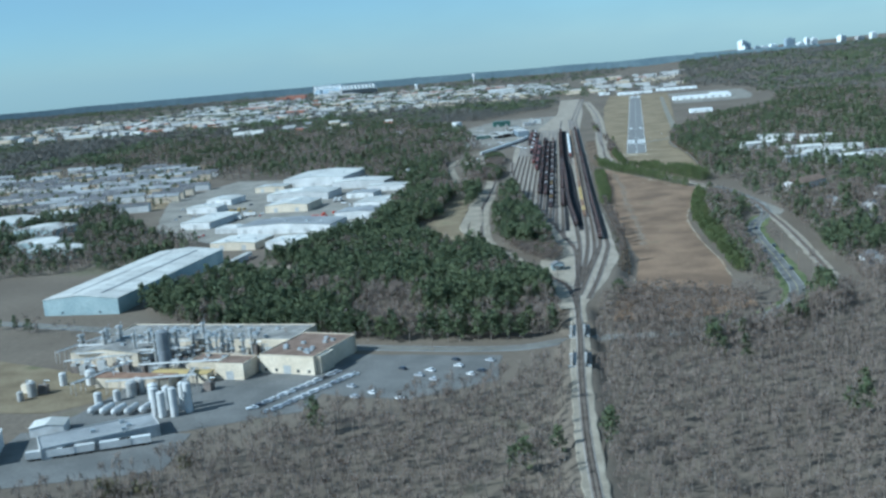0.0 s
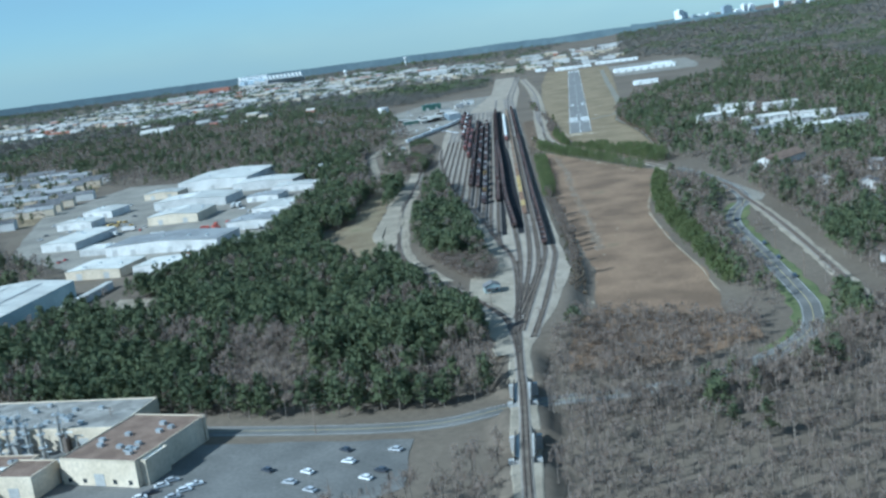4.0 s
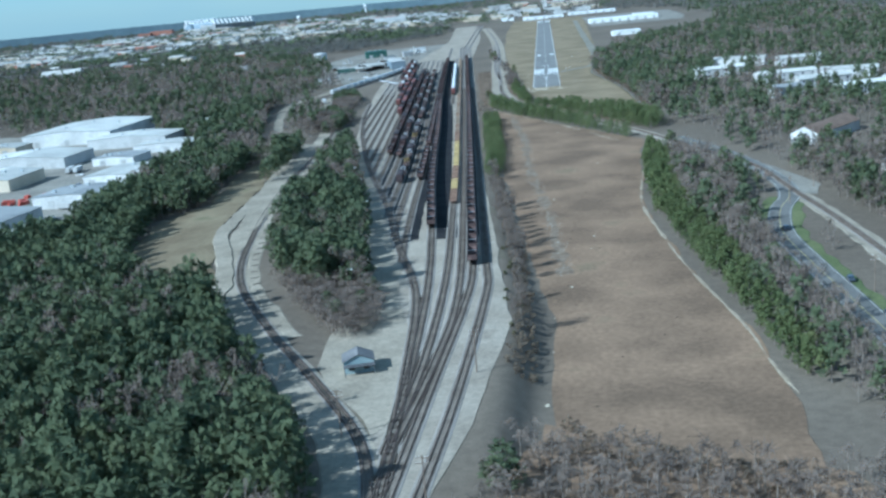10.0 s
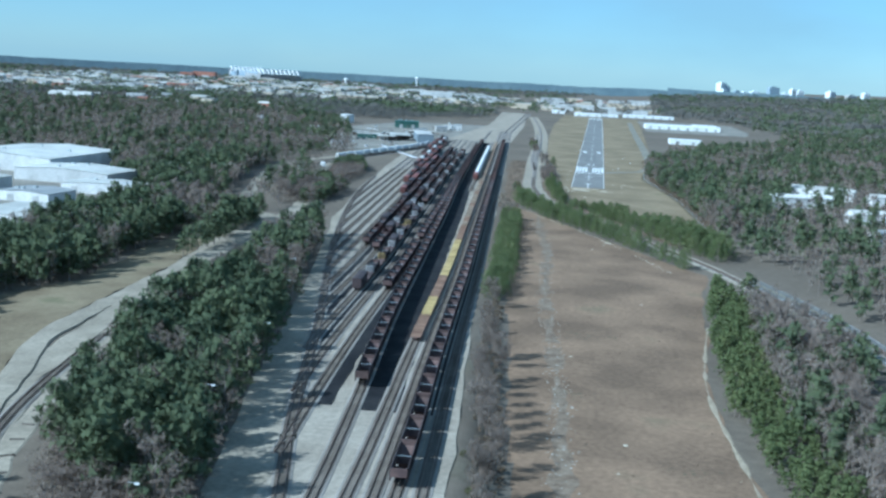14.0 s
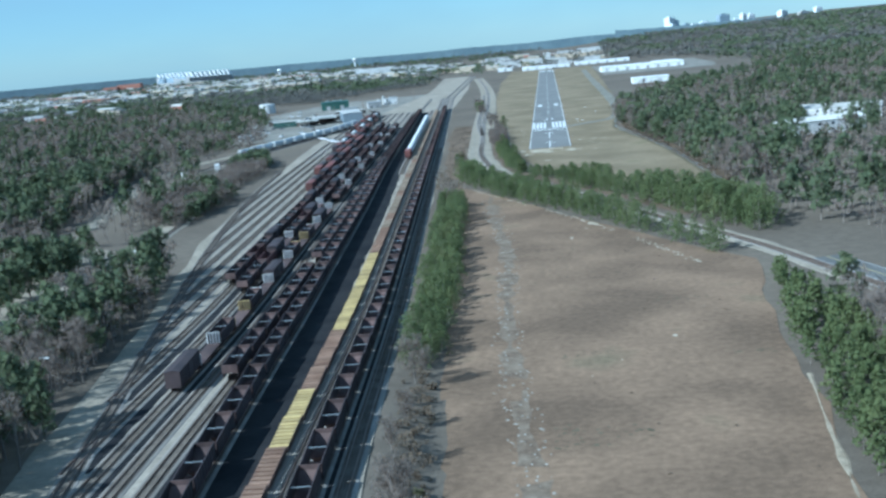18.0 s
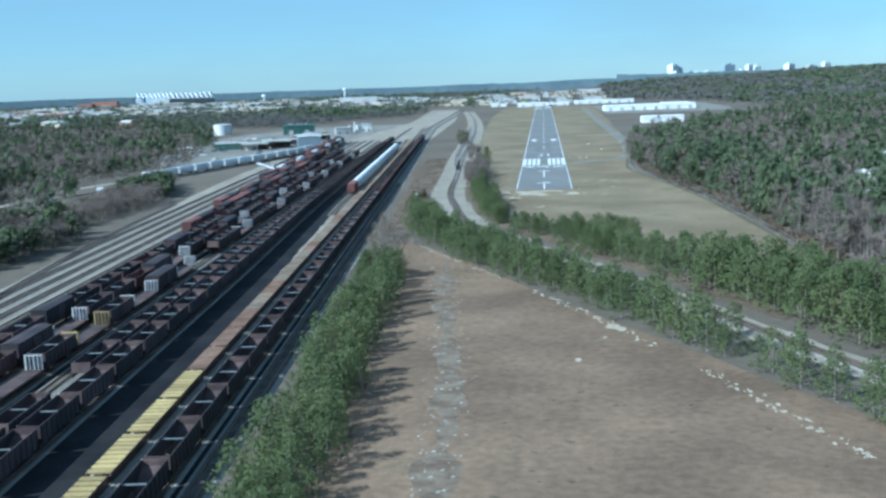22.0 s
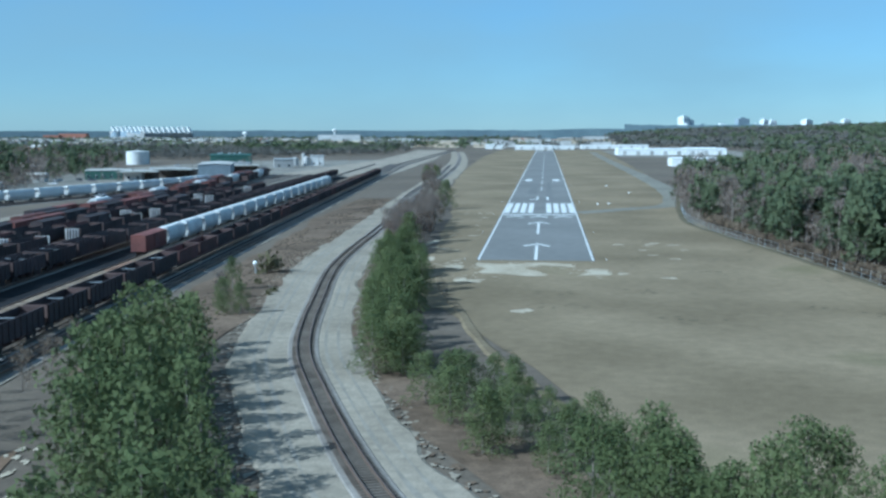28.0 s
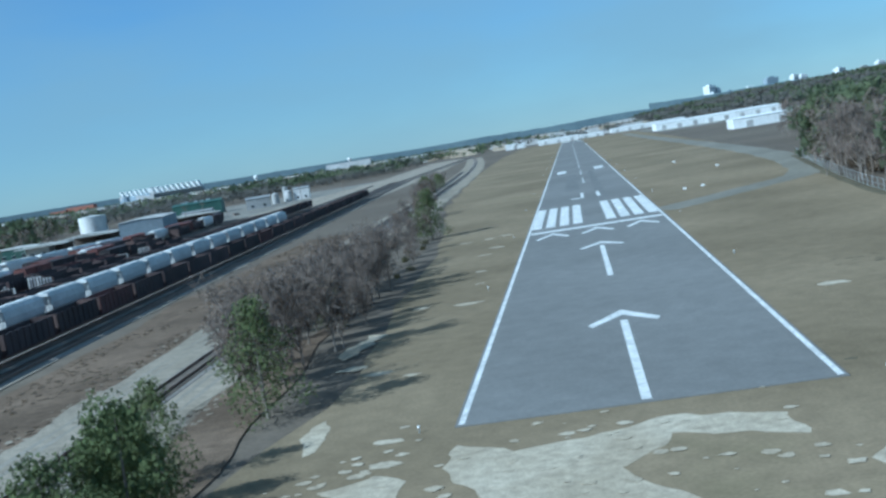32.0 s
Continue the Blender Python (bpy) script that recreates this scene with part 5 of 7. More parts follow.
def pipe_rack(x, y, length, turn, H=6):
    root = thing("pipe_rack", "steel pipe rack crowded with grey pipes", "pipe rack", at(x, y, turn), "pipe racks")
    n = int(length / 6)
    for k in range(n + 1):
        for s in (-1.5, 1.5):
            part("post", Geo().box(s - 0.12, k * 6 - 0.12, -0.3, s + 0.12, k * 6 + 0.12, H), M_PIPE, root)
        part("beam", Geo().box(-1.7, k * 6 - 0.1, H - 0.25, 1.7, k * 6 + 0.1, H), M_PIPE, root)
    for s in (-1.1, -0.4, 0.3, 1.0):
        part("pipe", Geo().tube((s, 0, H + 0.25), (s, n * 6, H + 0.25), 0.22, 0.22, 8), M_WHITE if s > 0 else M_PIPE, root)


def column(x, y, r0, H):
    root = thing("process_column", "slim grey process column with platforms", "process column", at(x, y), "process columns")
    part("shell", Geo().tube((0, 0, -0.3), (0, 0, H), r0, r0 * 0.85, 12), M_PIPE, root)
    for z in (H * 0.45, H * 0.75, H * 0.95):
        part("platform", Geo().tube((0, 0, z), (0, 0, z + 0.15), r0 + 0.9, r0 + 0.9, 10), M_STEEL, root)
    part("vent_pipe", Geo().tube((r0 + 0.4, 0, 0), (r0 + 0.4, 0, H + 2), 0.15, 0.15, 6), M_STEEL, root)


for a in ((-286, -868, 48, -75), (-245, -905, 42, -80), (-205, -910, 24, 10), (-255, -850, 30, -10), (-300, -850, 36, -20)):
    pipe_rack(*a)
for k in range(22):
    column(rnd.uniform(-292, -180), rnd.uniform(-862, -836), rnd.uniform(0.5, 1.4), rnd.uniform(10, 17))
for k in range(10):
    silo(rnd.uniform(-290, -215), rnd.uniform(-925, -880), rnd.uniform(1.2, 2.6), rnd.uniform(4, 7), M_WHITE if k % 2 else M_PIPE, "squat plant tank among the pipework", "tank", "small tanks")

shed("plant_annex", "white-roofed annex of the plant office", -153, -876, 14, 12, 8.5, -15, M_BEIGE, M_ROOFW, 0, units=3)
shed("plant_store", "brown-roofed beige store between pipe racks", -205, -872, 22, 16, 6.5, -8, M_BEIGE, M_ROOFB, 0, doors=1, units=4)
shed("plant_canopy", "long tan-roofed open loading canopy", -236, -893, 40, 8, 5, -8, M_BEIGE, M_BDECK, 0.08, axis='x')
for a in ((-290, -846, 66, -88, 8), (-285, -858, 60, -86, 7), (-240, -880, 50, -85, 6.5), (-262, -905, 36, -20, 5.5)):
    pipe_rack(*a)
for k in range(64):
    x, y = (rnd.uniform(-290, -182), rnd.uniform(-915, -842)) if k < 20 else (rnd.uniform(-284, -184), rnd.uniform(-876, -846))
    w, d, H = rnd.uniform(1.5, 5), rnd.uniform(1.5, 4), rnd.uniform(1.5, 5.5)
    root = thing("process_unit", "boxy process unit among the pipework", "machinery", at(x, y, rnd.uniform(-12, 0)), "process units")
    part("casing", Geo().box(-w / 2, -d / 2, -0.2, w / 2, d / 2, H), rnd.choice((M_BEIGE, M_PIPE, M_RUSTY, M_RUSTY, M_CONC)), root)
    part("duct", Geo().tube((w * 0.2, 0, H), (w * 0.2, 0, H + 2.2), 0.3, 0.3, 8).tube((w * 0.2, 0, H + 2), (w * 0.2 + 3, 0, H + 2), 0.22, 0.22, 8), M_STEEL, root)

# industrial park across the woods
PARK = [(-354, -500), (-232, -515), (-224, -470), (-232, -330), (-236, -200), (-320, -90), (-500, -30), (-520, -205), (-440, -420)]
block_poly(PARK)
drape("industrial_lot", ruffle(PARK, 14, 3, 20.0), 0.05, M_LOT, "pale paved lots of the industrial park", "lot", 60)
for a in (("white warehouse with low gabled roof", -368, -92, 74, 84, 9, -4, M_WHITE, M_ROOFW, 0.06, 3), ("white-roofed workshop beside stacked goods", -352, -232, 70, 40, 7, -6, M_WHITE, M_ROOFW, 0.07, 4),
          ("white workshop with beige walls", -338, -315, 44, 42, 7, -4, M_BEIGE, M_ROOFW, 0.08, 2), ("long grey-roofed workshop with white front", -298, -448, 88, 38, 7, -8, M_WHITE, M_ROOFG, 0.05, 6),
          ("white office building with shallow roof", -270, -532, 38, 26, 6, -12, M_WHITE, M_ROOFW, 0.07, 3), ("pale flat store beside stacked red goods", -250, -325, 34, 40, 6, -8, M_WHITE, M_ROOFW, 0.06, 3),
          ("white-roofed hall at the lot's edge", -318, -520, 40, 34, 6, -8, M_BEIGE, M_ROOFW, 0.05, 2), ("small white service building", -438, -240, 30, 30, 6, -10, M_WHITE, M_ROOFW, 0.08, 2),
          ("white canopy building with open bays", -356, -440, 26, 18, 5, -8, M_WHITE, M_ROOFW, 0, 4), ("long pale store at the woods' edge", -262, -205, 50, 22, 5, -8, M_WHITE, M_ROOFW, 0.06, 3),
          ("white store beside the long drive", -436, -300, 34, 22, 6, -8, M_WHITE, M_ROOFW, 0.07, 2), ("long pale shed at the woods' edge", -265, -92, 38, 24, 6, -6, M_WHITE, M_ROOFW, 0.06, 2), ("white hall in the middle of the lots", -305, -160, 62, 34, 7, -6, M_WHITE, M_ROOFW, 0.06, 3),
          ("low white workshop with beige walls", -412, -155, 36, 24, 6, -6, M_BEIGE, M_ROOFW, 0.06, 2), ("grey-roofed hall joined to the long workshop", -248, -392, 44, 30, 6.5, -8, M_WHITE, M_ROOFG, 0.05, 2), ("long white store along the drive", -398, -385, 30, 60, 6, -8, M_WHITE, M_ROOFW, 0.06, 1), ("low white-roofed store by the woods", -232, -480, 30, 24, 5, -8, M_WHITE, M_ROOFW, 0.06, 1),
          ("grey-roofed store on the lot", -282, -250, 30, 24, 5, -8, M_WHITE, M_ROOFG, 0.06, 2)):
    shed("industrial_building", a[0], a[1], a[2], a[3], a[4], a[5], a[6], a[7], a[8], a[9], doors=a[10], group="industrial park", units=3)
for x, y, w, d, H in ((-640, -330, 60, 40, 8), (-560, -400, 50, 34, 8), (-520, -480, 46, 30, 7), (-480, -520, 50, 26, 7), (-600, -290, 40, 30, 7)):
    shed("warehouse", "white-roofed warehouse with teal-grey end wall", x, y, w, d, H, -15, M_TEAL, M_ROOFW, 0.07, doors=2, group="far warehouses")

SIDE_LOT = [(-275, -665), (-272, -606), (-250, -612), (-233, -627), (-231, -650), (-234, -674), (-256, -672)]
block_poly(SIDE_LOT)
drape("gravel_lot", ruffle(SIDE_LOT, 7, 2.5, 44.0), 0.05, M_GRAVEL, "pale gravel lot between the warehouse and the woods", "lot", 60)
# stacks of red and yellow goods on the lots
for k in range(18):
    x, y = (rnd.uniform(-300, -280), rnd.uniform(-392, -360)) if k % 2 else (rnd.uniform(-410, -380), rnd.uniform(-330, -280))
    root = thing("pallet_stack", "stack of %s pallets on the lot" % ("red" if k % 2 else "yellow"), "pallet stack", at(x, y, rnd.uniform(0, 90)), "pallet stacks")
    for j in range(3):
        part("pallet", Geo().box(-1.8 + j * .1, -1.2, j * 0.7, 1.8 - j * .1, 1.2, j * 0.7 + 0.6), M_RED if k % 2 else M_YDECK, root)

# terraced housing
HOUSES = [(-950, 200), (-826, 262), (-652, 235), (-539, -29), (-505, -262), (-556, -285), (-640, -290), (-760, -150), (-960, 60)]
block_poly(HOUSES)
drape("housing_lot", ruffle(HOUSES, 14, 4, 23.0), 0.03, M_AIRGRASS, "lawns and paths between the terraces", "lot", 60)
for row in range(18):
    for k in range(10):
        x = -945 + k * 46 + rnd.uniform(-4, 4)
        y = 250 - row * 33 + (x + 720) * 0.22 + rnd.uniform(-4, 4)
        if not inside(HOUSES, x, y) or rnd.random() < 0.28:
            continue
        shed("terraced_house", "grey-roofed two-storey terrace with pale siding", x, y, 36, 11, 7, 12, rnd.choice((M_WHITE, M_WHITE, M_BEIGE)), rnd.choice((M_ROOFG, M_ROOFD, M_ROOFD)), 0.5, axis='x', group="terraced houses", floors=1)

# right-hand flats and houses
for x, y, w, d, t, lb, wl, rf in ((140, -30, 44, 14, 14, "white two-storey flats among pines", M_WHITE, M_ROOFW), (168, 40, 46, 14, -20, "white two-storey flats among pines", M_WHITE, M_ROOFW), (178, -100, 44, 14, 10, "white flats with shallow roof", M_WHITE, M_ROOFW),
                                  (192, -150, 40, 14, 16, "white flats with shallow roof", M_WHITE, M_ROOFW), (206, -205, 36, 13, 20, "white flats with shallow roof", M_WHITE, M_ROOFW), (222, -110, 40, 14, -15, "white flats with shallow roof", M_WHITE, M_ROOFW), (160, -190, 22, 12, 12, "small white house among trees", M_WHITE, M_ROOFG),
                                  (240, -180, 26, 12, 5, "small white house among trees", M_WHITE, M_ROOFG), (212, 10, 36, 14, 5, "white flats behind the trees", M_WHITE, M_ROOFW)):
    block_poly([(x - w / 2, y - 38), (x + w / 2, y - 38), (x + w / 2, y), (x - w / 2, y)])
    shed("apartment_block", lb, x, y, w, d, 6.5, t, wl, rf, 0.25, windows=6, axis='x', group="white flats", floors=2)
block_poly([(104, -420), (146, -432), (178, -352), (158, -330), (120, -372)])
shed("lodge", "long building with brown shingle roof and white gable end", 143, -366, 15, 48, 5, -39, M_WHITE, M_ROOFB, 0.5, windows=3)
for x, y, t in ((150, -468, 10), (172, -500, -20), (160, -560, 30), (136, -690, 15), (150, -610, -12), (196, -430, 40), (185, -540, 5), (230, -380, -10)):
    shed("house", "small pale house with grey shingle roof", x, y, 13, 10, 3.6, t, M_WHITE, M_ROOFD, 0.5, windows=3, group="houses")

# yard hut, depot sheds and tank by the far tracks
hut = shed("yard_hut", "small dark yard hut with pitched roof", -50, -693, 7.5, 6, 3.2, 12, M_TEAL, M_ROOFD, 0.45, windows=2)
part("porch", Geo().box(-3.9, -5.2, 2.4, 3.9, -3.0, 2.55).box(-3.7, -5.0, -0.2, -3.5, -4.8, 2.4).box(3.5, -5.0, -0.2, 3.7, -4.8, 2.4), M_ROOFD, hut)
shed("depot_shed", "long depot shed with pale roof and blue-grey end wall", -178, 372, 17, 50, 8.5, 14, M_DEPOT, M_CONC, 0.06)
shed("depot_office", "low green-trimmed office with white-framed windows", -236, 365, 24, 12, 5, 12, M_GREENB, M_ROOFW, 0.05, windows=6, axis='x', frames=True)
shed("depot_annex", "small white annex of the depot office", -217, 352, 9, 9, 4, 12, M_WHITE, M_ROOFW, 0.05, windows=2)
shed("green_mill", "dark green metal mill building", -236, 600, 30, 18, 8, 12, M_GREENB, M_GREENB, 0.12, doors=2, axis='x', units=5)
# The carport's inner shade is built as a solid shell in dark iron colour.
shed("depot_shed", "white-roofed carport with a solid dark body standing for the shade inside", -206, 415, 40, 14, 4, 15, M_TRUCK, M_ROOFW, 0.06, axis='x')
for x, y, w, d, H, m1, lb in ((-262, 330, 12, 8, 4, M_WHITE, "small white store behind the depot"), (-284, 300, 14, 9, 4, M_BEIGE, "small beige store behind the depot"), (-202, 500, 16, 10, 5, M_WHITE, "white workshop near the green mill"), (-186, 560, 14, 12, 6, M_CONC, "grey store near the green mill"),
                              (-172, 610, 10, 10, 7, M_WHITE, "white silo house near the green mill"), (-320, 445, 20, 10, 4.5, M_WHITE, "white house among bare trees"), (-345, 460, 10, 8, 4.5, M_WHITE, "white house among bare trees"), (-420, 585, 16, 9, 5, M_WHITE, "white house among bare trees"), (-240, 240, 12, 8, 3.6, M_CONC, "grey hut beside the storage track")):
    shed("depot_store", lb, x, y, w, d, H, rnd.uniform(5, 20), m1, rnd.choice((M_ROOFW, M_ROOFG)), 0.15, windows=2, axis='x', group="depot stores")


def open_shed(x, y, w, d, H, turn, label):
    """A flat pale roof on posts, open on all sides."""
    block_rect(x, y, w, d, turn)
    r = thing("open_shed", label, "shed", at(x, y, turn), "open sheds")
    part("roof", Geo().along([(-w / 2, H), (w / 2, H), (w / 2, H + 0.3), (0, H + 0.9), (-w / 2, H + 0.3)], 'y', -d / 2, d / 2), M_ROOFW, r)
    for k in range(4):
        for sx in (-1, 1):
            yy = -d / 2 + 0.4 + k * (d - 0.8) / 3
            part("post", Geo().box(sx * (w / 2 - 0.4) - 0.12, yy - 0.12, -0.2, sx * (w / 2 - 0.4) + 0.12, yy + 0.12, H), M_TRUCK, r)
    part("back_wall", Geo().box(-w / 2 + 0.6, d / 2 - 0.9, -0.2, w / 2 - 0.6, d / 2 - 0.6, H), M_RUSTY, r)


for a in ((-214, 350, 20, 16, 4.6, 12, "pale-roofed open shed with dark bays beside the depot office"), (-203, 372, 22, 26, 5.2, 14, "wide pale-roofed open shed full of shade"), (-196, 470, 30, 12, 4.2, 15, "long open carport with white roof"), (-252, 400, 18, 10, 4, 10, "small open shed behind the depot office")):
    open_shed(*a)
for x, y, r0, H in ((-186, 598, 2.2, 6), (-179, 604, 2.2, 6.5), (-183, 612, 1.5, 9)):
    silo(x, y, r0, H, M_CONC, "pale round silo beside the green mill", group="mill silos")
for k in range(16):
    x, y = rnd.uniform(-250, -165), rnd.uniform(250, 560)
    if not built_on(x, y):
        root = thing("scrap_pile", "low pile of rusty scrap and timber on the depot lot", "scrap pile", at(x, y, rnd.uniform(0, 90)), "scrap piles")
        for q in range(3):
            w, d, h1 = rnd.uniform(1.0, 3.2), rnd.uniform(0.8, 2.0), rnd.uniform(0.5, 1.8)
            part("stack", Geo().prism([(-w / 2, -d / 2), (w / 2, -d / 2.4), (w / 2.3, d / 2), (-w / 2.6, d / 2.2)], -0.1, h1), rnd.choice((M_RUSTY, M_RUSTY, M_TIE, M_CONC)), root, m=pose(q * 1.9 - 1.9, rnd.uniform(-1, 1), 0, 0, 0, rnd.uniform(-30, 30)))
drape("depot_lot", ruffle([(-250, 200), (-205, 215), (-176, 300), (-150, 440), (-132, 640), (-150, 760), (-260, 740), (-300, 560), (-290, 420), (-262, 320)], 10, 5, 40.0), 0.045, M_LOT, "worn dirt lot of the rail depot", "lot", 60)
tank = thing("storage_tank", "large round pale steel storage tank", "tank", at(-322, 634))
part("shell", Geo().tube((0, 0, -0.5), (0, 0, 10.4), 9, 9, 32), M_CARWHITE, tank)
part("roof", Geo().tube((0, 0, 10.4), (0, 0, 11.2), 9.1, 0.5, 32), M_CARWHITE, tank)
part("stair", Geo().box(8.9, -1, 0, 9.6, 1, 0.3).box(9.0, -0.1, 0, 9.5, 0.1, 10.4), M_STEEL, tank)
for x, y, t in ((-206, -16, 30), (-198, 20, 20), (-232, -986, 112), (-226, -984, 112), (-219, -981, 112), (-206, -976, 112), (-199, -973, 112), (-380, -368, 80), (-372, -350, 82), (-305, -280, 5), (-300, -280, 5), (-412, -400, 30), (-330, -395, 85), (-318, -402, 85), (-265, -395, 0), (-250, -410, 80)):
    root = thing("box_trailer", "pale grey box trailer parked on the ground", "trailer", at(x, y, t), "trailers")
    part("box", Geo().box(-1.3, -6, 1.1, 1.3, 6, 3.9), M_WHITE, root)
    part("chassis", Geo().box(-1.0, -5.8, 0.7, 1.0, 5.8, 1.1), M_TRUCK, root)
    for yy in (-4.5, -3.3):
        for s in (-1, 1):
            part("wheel", Geo().tube((s * 0.75, yy, 0.5), (s * 1.2, yy, 0.5), 0.5, 0.5, 12), M_TYRE, root)

# hangars and terminal at the far side of the runway
for x, y, w, d, H, lb in ((136, 1000, 116, 30, 6, "long white hangar with open-fronted bays"), (112, 610, 38, 20, 5.5, "white hangar beside the taxiway"), (100, 1400, 96, 22, 5, "long pale hangar at the runway's end"), (-16, 1335, 50, 24, 5.5, "white terminal building at the runway's end"),
                          (-74, 1400, 26, 20, 6, "low white building beyond the runway"), (176, 1060, 36, 24, 6, "white hangar with grey doors"), (26, 1360, 30, 18, 4, "small white hangar beyond the runway")):
    shed("hangar", lb, x, y, w, d, H, 3, M_HANGAR, M_HANGAR, 0.08, doors=max(1, int(w / 14)), axis='x', group="hangars")

# ---------------------------------------------------------------- stadium, town and skyline
def stadium():
    """Two high decks with white roof fins over a low bowl."""
    r = thing("stadium", "large football stadium with white-ribbed upper decks", "stadium", pose(-1085, 2760, 0, 0, 0, 8))
    n = 40
    g = Geo()
    ring = [(1.0, 0.0), (1.0, 13.0), (0.8, 9.0), (0.55, 1.0)]
    for i in range(n):
        a = 2 * math.pi * i / n
        for k, z in ring:
            g.v.append((112 * k * math.cos(a), 80 * k * math.sin(a), z))
    for i in range(n):
        j = (i + 1) % n
        for k in range(3):
            g.f.append((4 * i + k, 4 * j + k, 4 * j + k + 1, 4 * i + k + 1))
    part("bowl", g, M_CONC, r)
    for x0, x1, y, top, count in ((-8, 122, -66, 34, 10), (-128, -20, 66, 36, 9)):
        s = 1 if y > 0 else -1
        deck = part("upper_deck", Geo().along([(y - s * 30, 12), (y + s * 14, top - 8), (y + s * 14, top - 12), (y, 8), (y - s * 20, 8)][::s], 'x', x0, x1), M_TOWERD, r)
        for k in range(count):
            x = x0 + 4 + k * (x1 - x0 - 8) / (count - 1)
            g = Geo()
            g.along([(y + s * 10, top - 12), (y + s * 17, top - 10), (y + s * 17, top + 5), (y + s * 10, top + 5)][::s], 'x', x - 4.2, x + 4.2)
            c0, s0 = math.cos(radians(-48)), math.sin(radians(-48))
            turned = [((p[0] - x) * c0 - (p[1] - y - s * 13.5) * s0 + x, (p[0] - x) * s0 + (p[1] - y - s * 13.5) * c0 + y + s * 13.5, p[2]) for p in g.v]
            g.v = [(p[0] - (p[2] - top + 10) * 0.45, p[1], p[2]) for p in turned]
            part("roof_fin", g, M_PAINT, deck)
        part("ramp_tower", Geo().box(x0 - 8, y + s * 6, 0, x0 + 2, y + s * 16, top - 6), M_WHITE, deck)
    part("end_stand", Geo().along([(-60, 14), (-60, 26), (-20, 20), (20, 26), (30, 14)], 'y', -52, -44), M_WHITE, r)
    part("scoreboard", Geo().box(-100, -20, 13, -94, 20, 28), M_TOWERD, r)
    return r


stadium()
shed("dormitory", "tall brick apartment building with pale bands", -1215, 2540, 70, 26, 22, 5, M_BRICK, M_ROOFG, 0, windows=7, floors=4)
shed("dormitory", "lower brick apartment building near the stadium", -1262, 2515, 40, 22, 18, 5, M_BRICK, M_ROOFG, 0, windows=5, floors=3)
shed("plain_white_hall", "large plain white box hall", -368, 1740, 74, 40, 20, 8, M_WHITE, M_ROOFW, 0, doors=2)


def tower(x, y, w, d, H, material, label):
    """An office tower with bands of windows on the sides that face the airfield."""
    r = thing("office_tower", label, "office tower", pose(x, y, hgt(x, y) - 2, 0, 0, rnd.uniform(18, 42)), "downtown towers")
    part("shaft", Geo().box(-w / 2, -d / 2, 0, w / 2, d / 2, H), material, r)
    part("plant_room", Geo().box(-w / 4, -d / 4, H, w / 4, d / 4, H + 4), material, r)
    n = max(3, int(H / 9))
    for k in range(n):
        z = 3 + k * (H - 6) / n
        part("window_band", Geo().box(-w / 2 + 1, -d / 2 - 0.25, z, w / 2 - 1, -d / 2 + 0.1, z + (H - 6) / n * 0.45), M_TOWERG, r)


for x, y, w, d, H, m_, lb in ((454, 3500, 30, 26, 42, M_TOWERL, "tall pale office tower on the skyline"), (478, 3510, 16, 20, 30, M_TOWERD, "slim glass office tower on the skyline"), (462, 3480, 22, 18, 18, M_TOWERL, "white office block on the skyline"), (650, 3540, 40, 26, 32, M_TOWERD, "tall dark glass office tower on the skyline"),
                              (540, 3500, 40, 24, 10, M_TOWERL, "pale low office block on the skyline"), (580, 3520, 34, 24, 14, M_TOWERL, "pale low office block on the skyline"), (720, 3530, 20, 20, 26, M_TOWERL, "pale slim office tower on the skyline"), (752, 3560, 24, 20, 22, M_TOWERL, "pale office tower on the skyline"),
                              (690, 3500, 30, 20, 10, M_TOWERL, "pale low office block on the skyline"), (860, 3540, 30, 24, 20, M_TOWERL, "pale tower block on the skyline"), (990, 3560, 26, 20, 18, M_TOWERL, "pale tower block on the skyline"), (930, 3520, 40, 20, 9, M_CONC, "grey low office block on the skyline"), (510, 3480, 24, 20, 14, M_TOWERD, "dark glass block on the skyline")):
    tower(x, y, w, d, H + 8, m_, lb)

# the town between the yard and the stadium: the nearest as buildings, the rest joined
TOWN_AREAS = [([(-1500, 1350), (-1500, 2500), (-700, 2600), (-220, 2100), (-200, 1500), (-700, 1300), (-1000, 1150)], 35, 0.62), ([(-1000, 700), (-1000, 1000), (-500, 1000), (-420, 760)], 70, 0.5),
              ([(-180, 1480), (-160, 2400), (160, 2400), (120, 1450)], 75, 0.8), ([(-1700, 900), (-1700, 1900), (-1200, 1700), (-1100, 1000)], 60, 0.8)]
town_spots = []
for poly, gap, share in TOWN_AREAS:
    town_spots += [p for p in scatter(poly, gap, True, False) if rnd.random() < share]
town_spots.sort(key=lambda p: p[1])
g_wall, g_roof, g_dark, g_tan, g_grey = Geo(), Geo(), Geo(), Geo(), Geo()
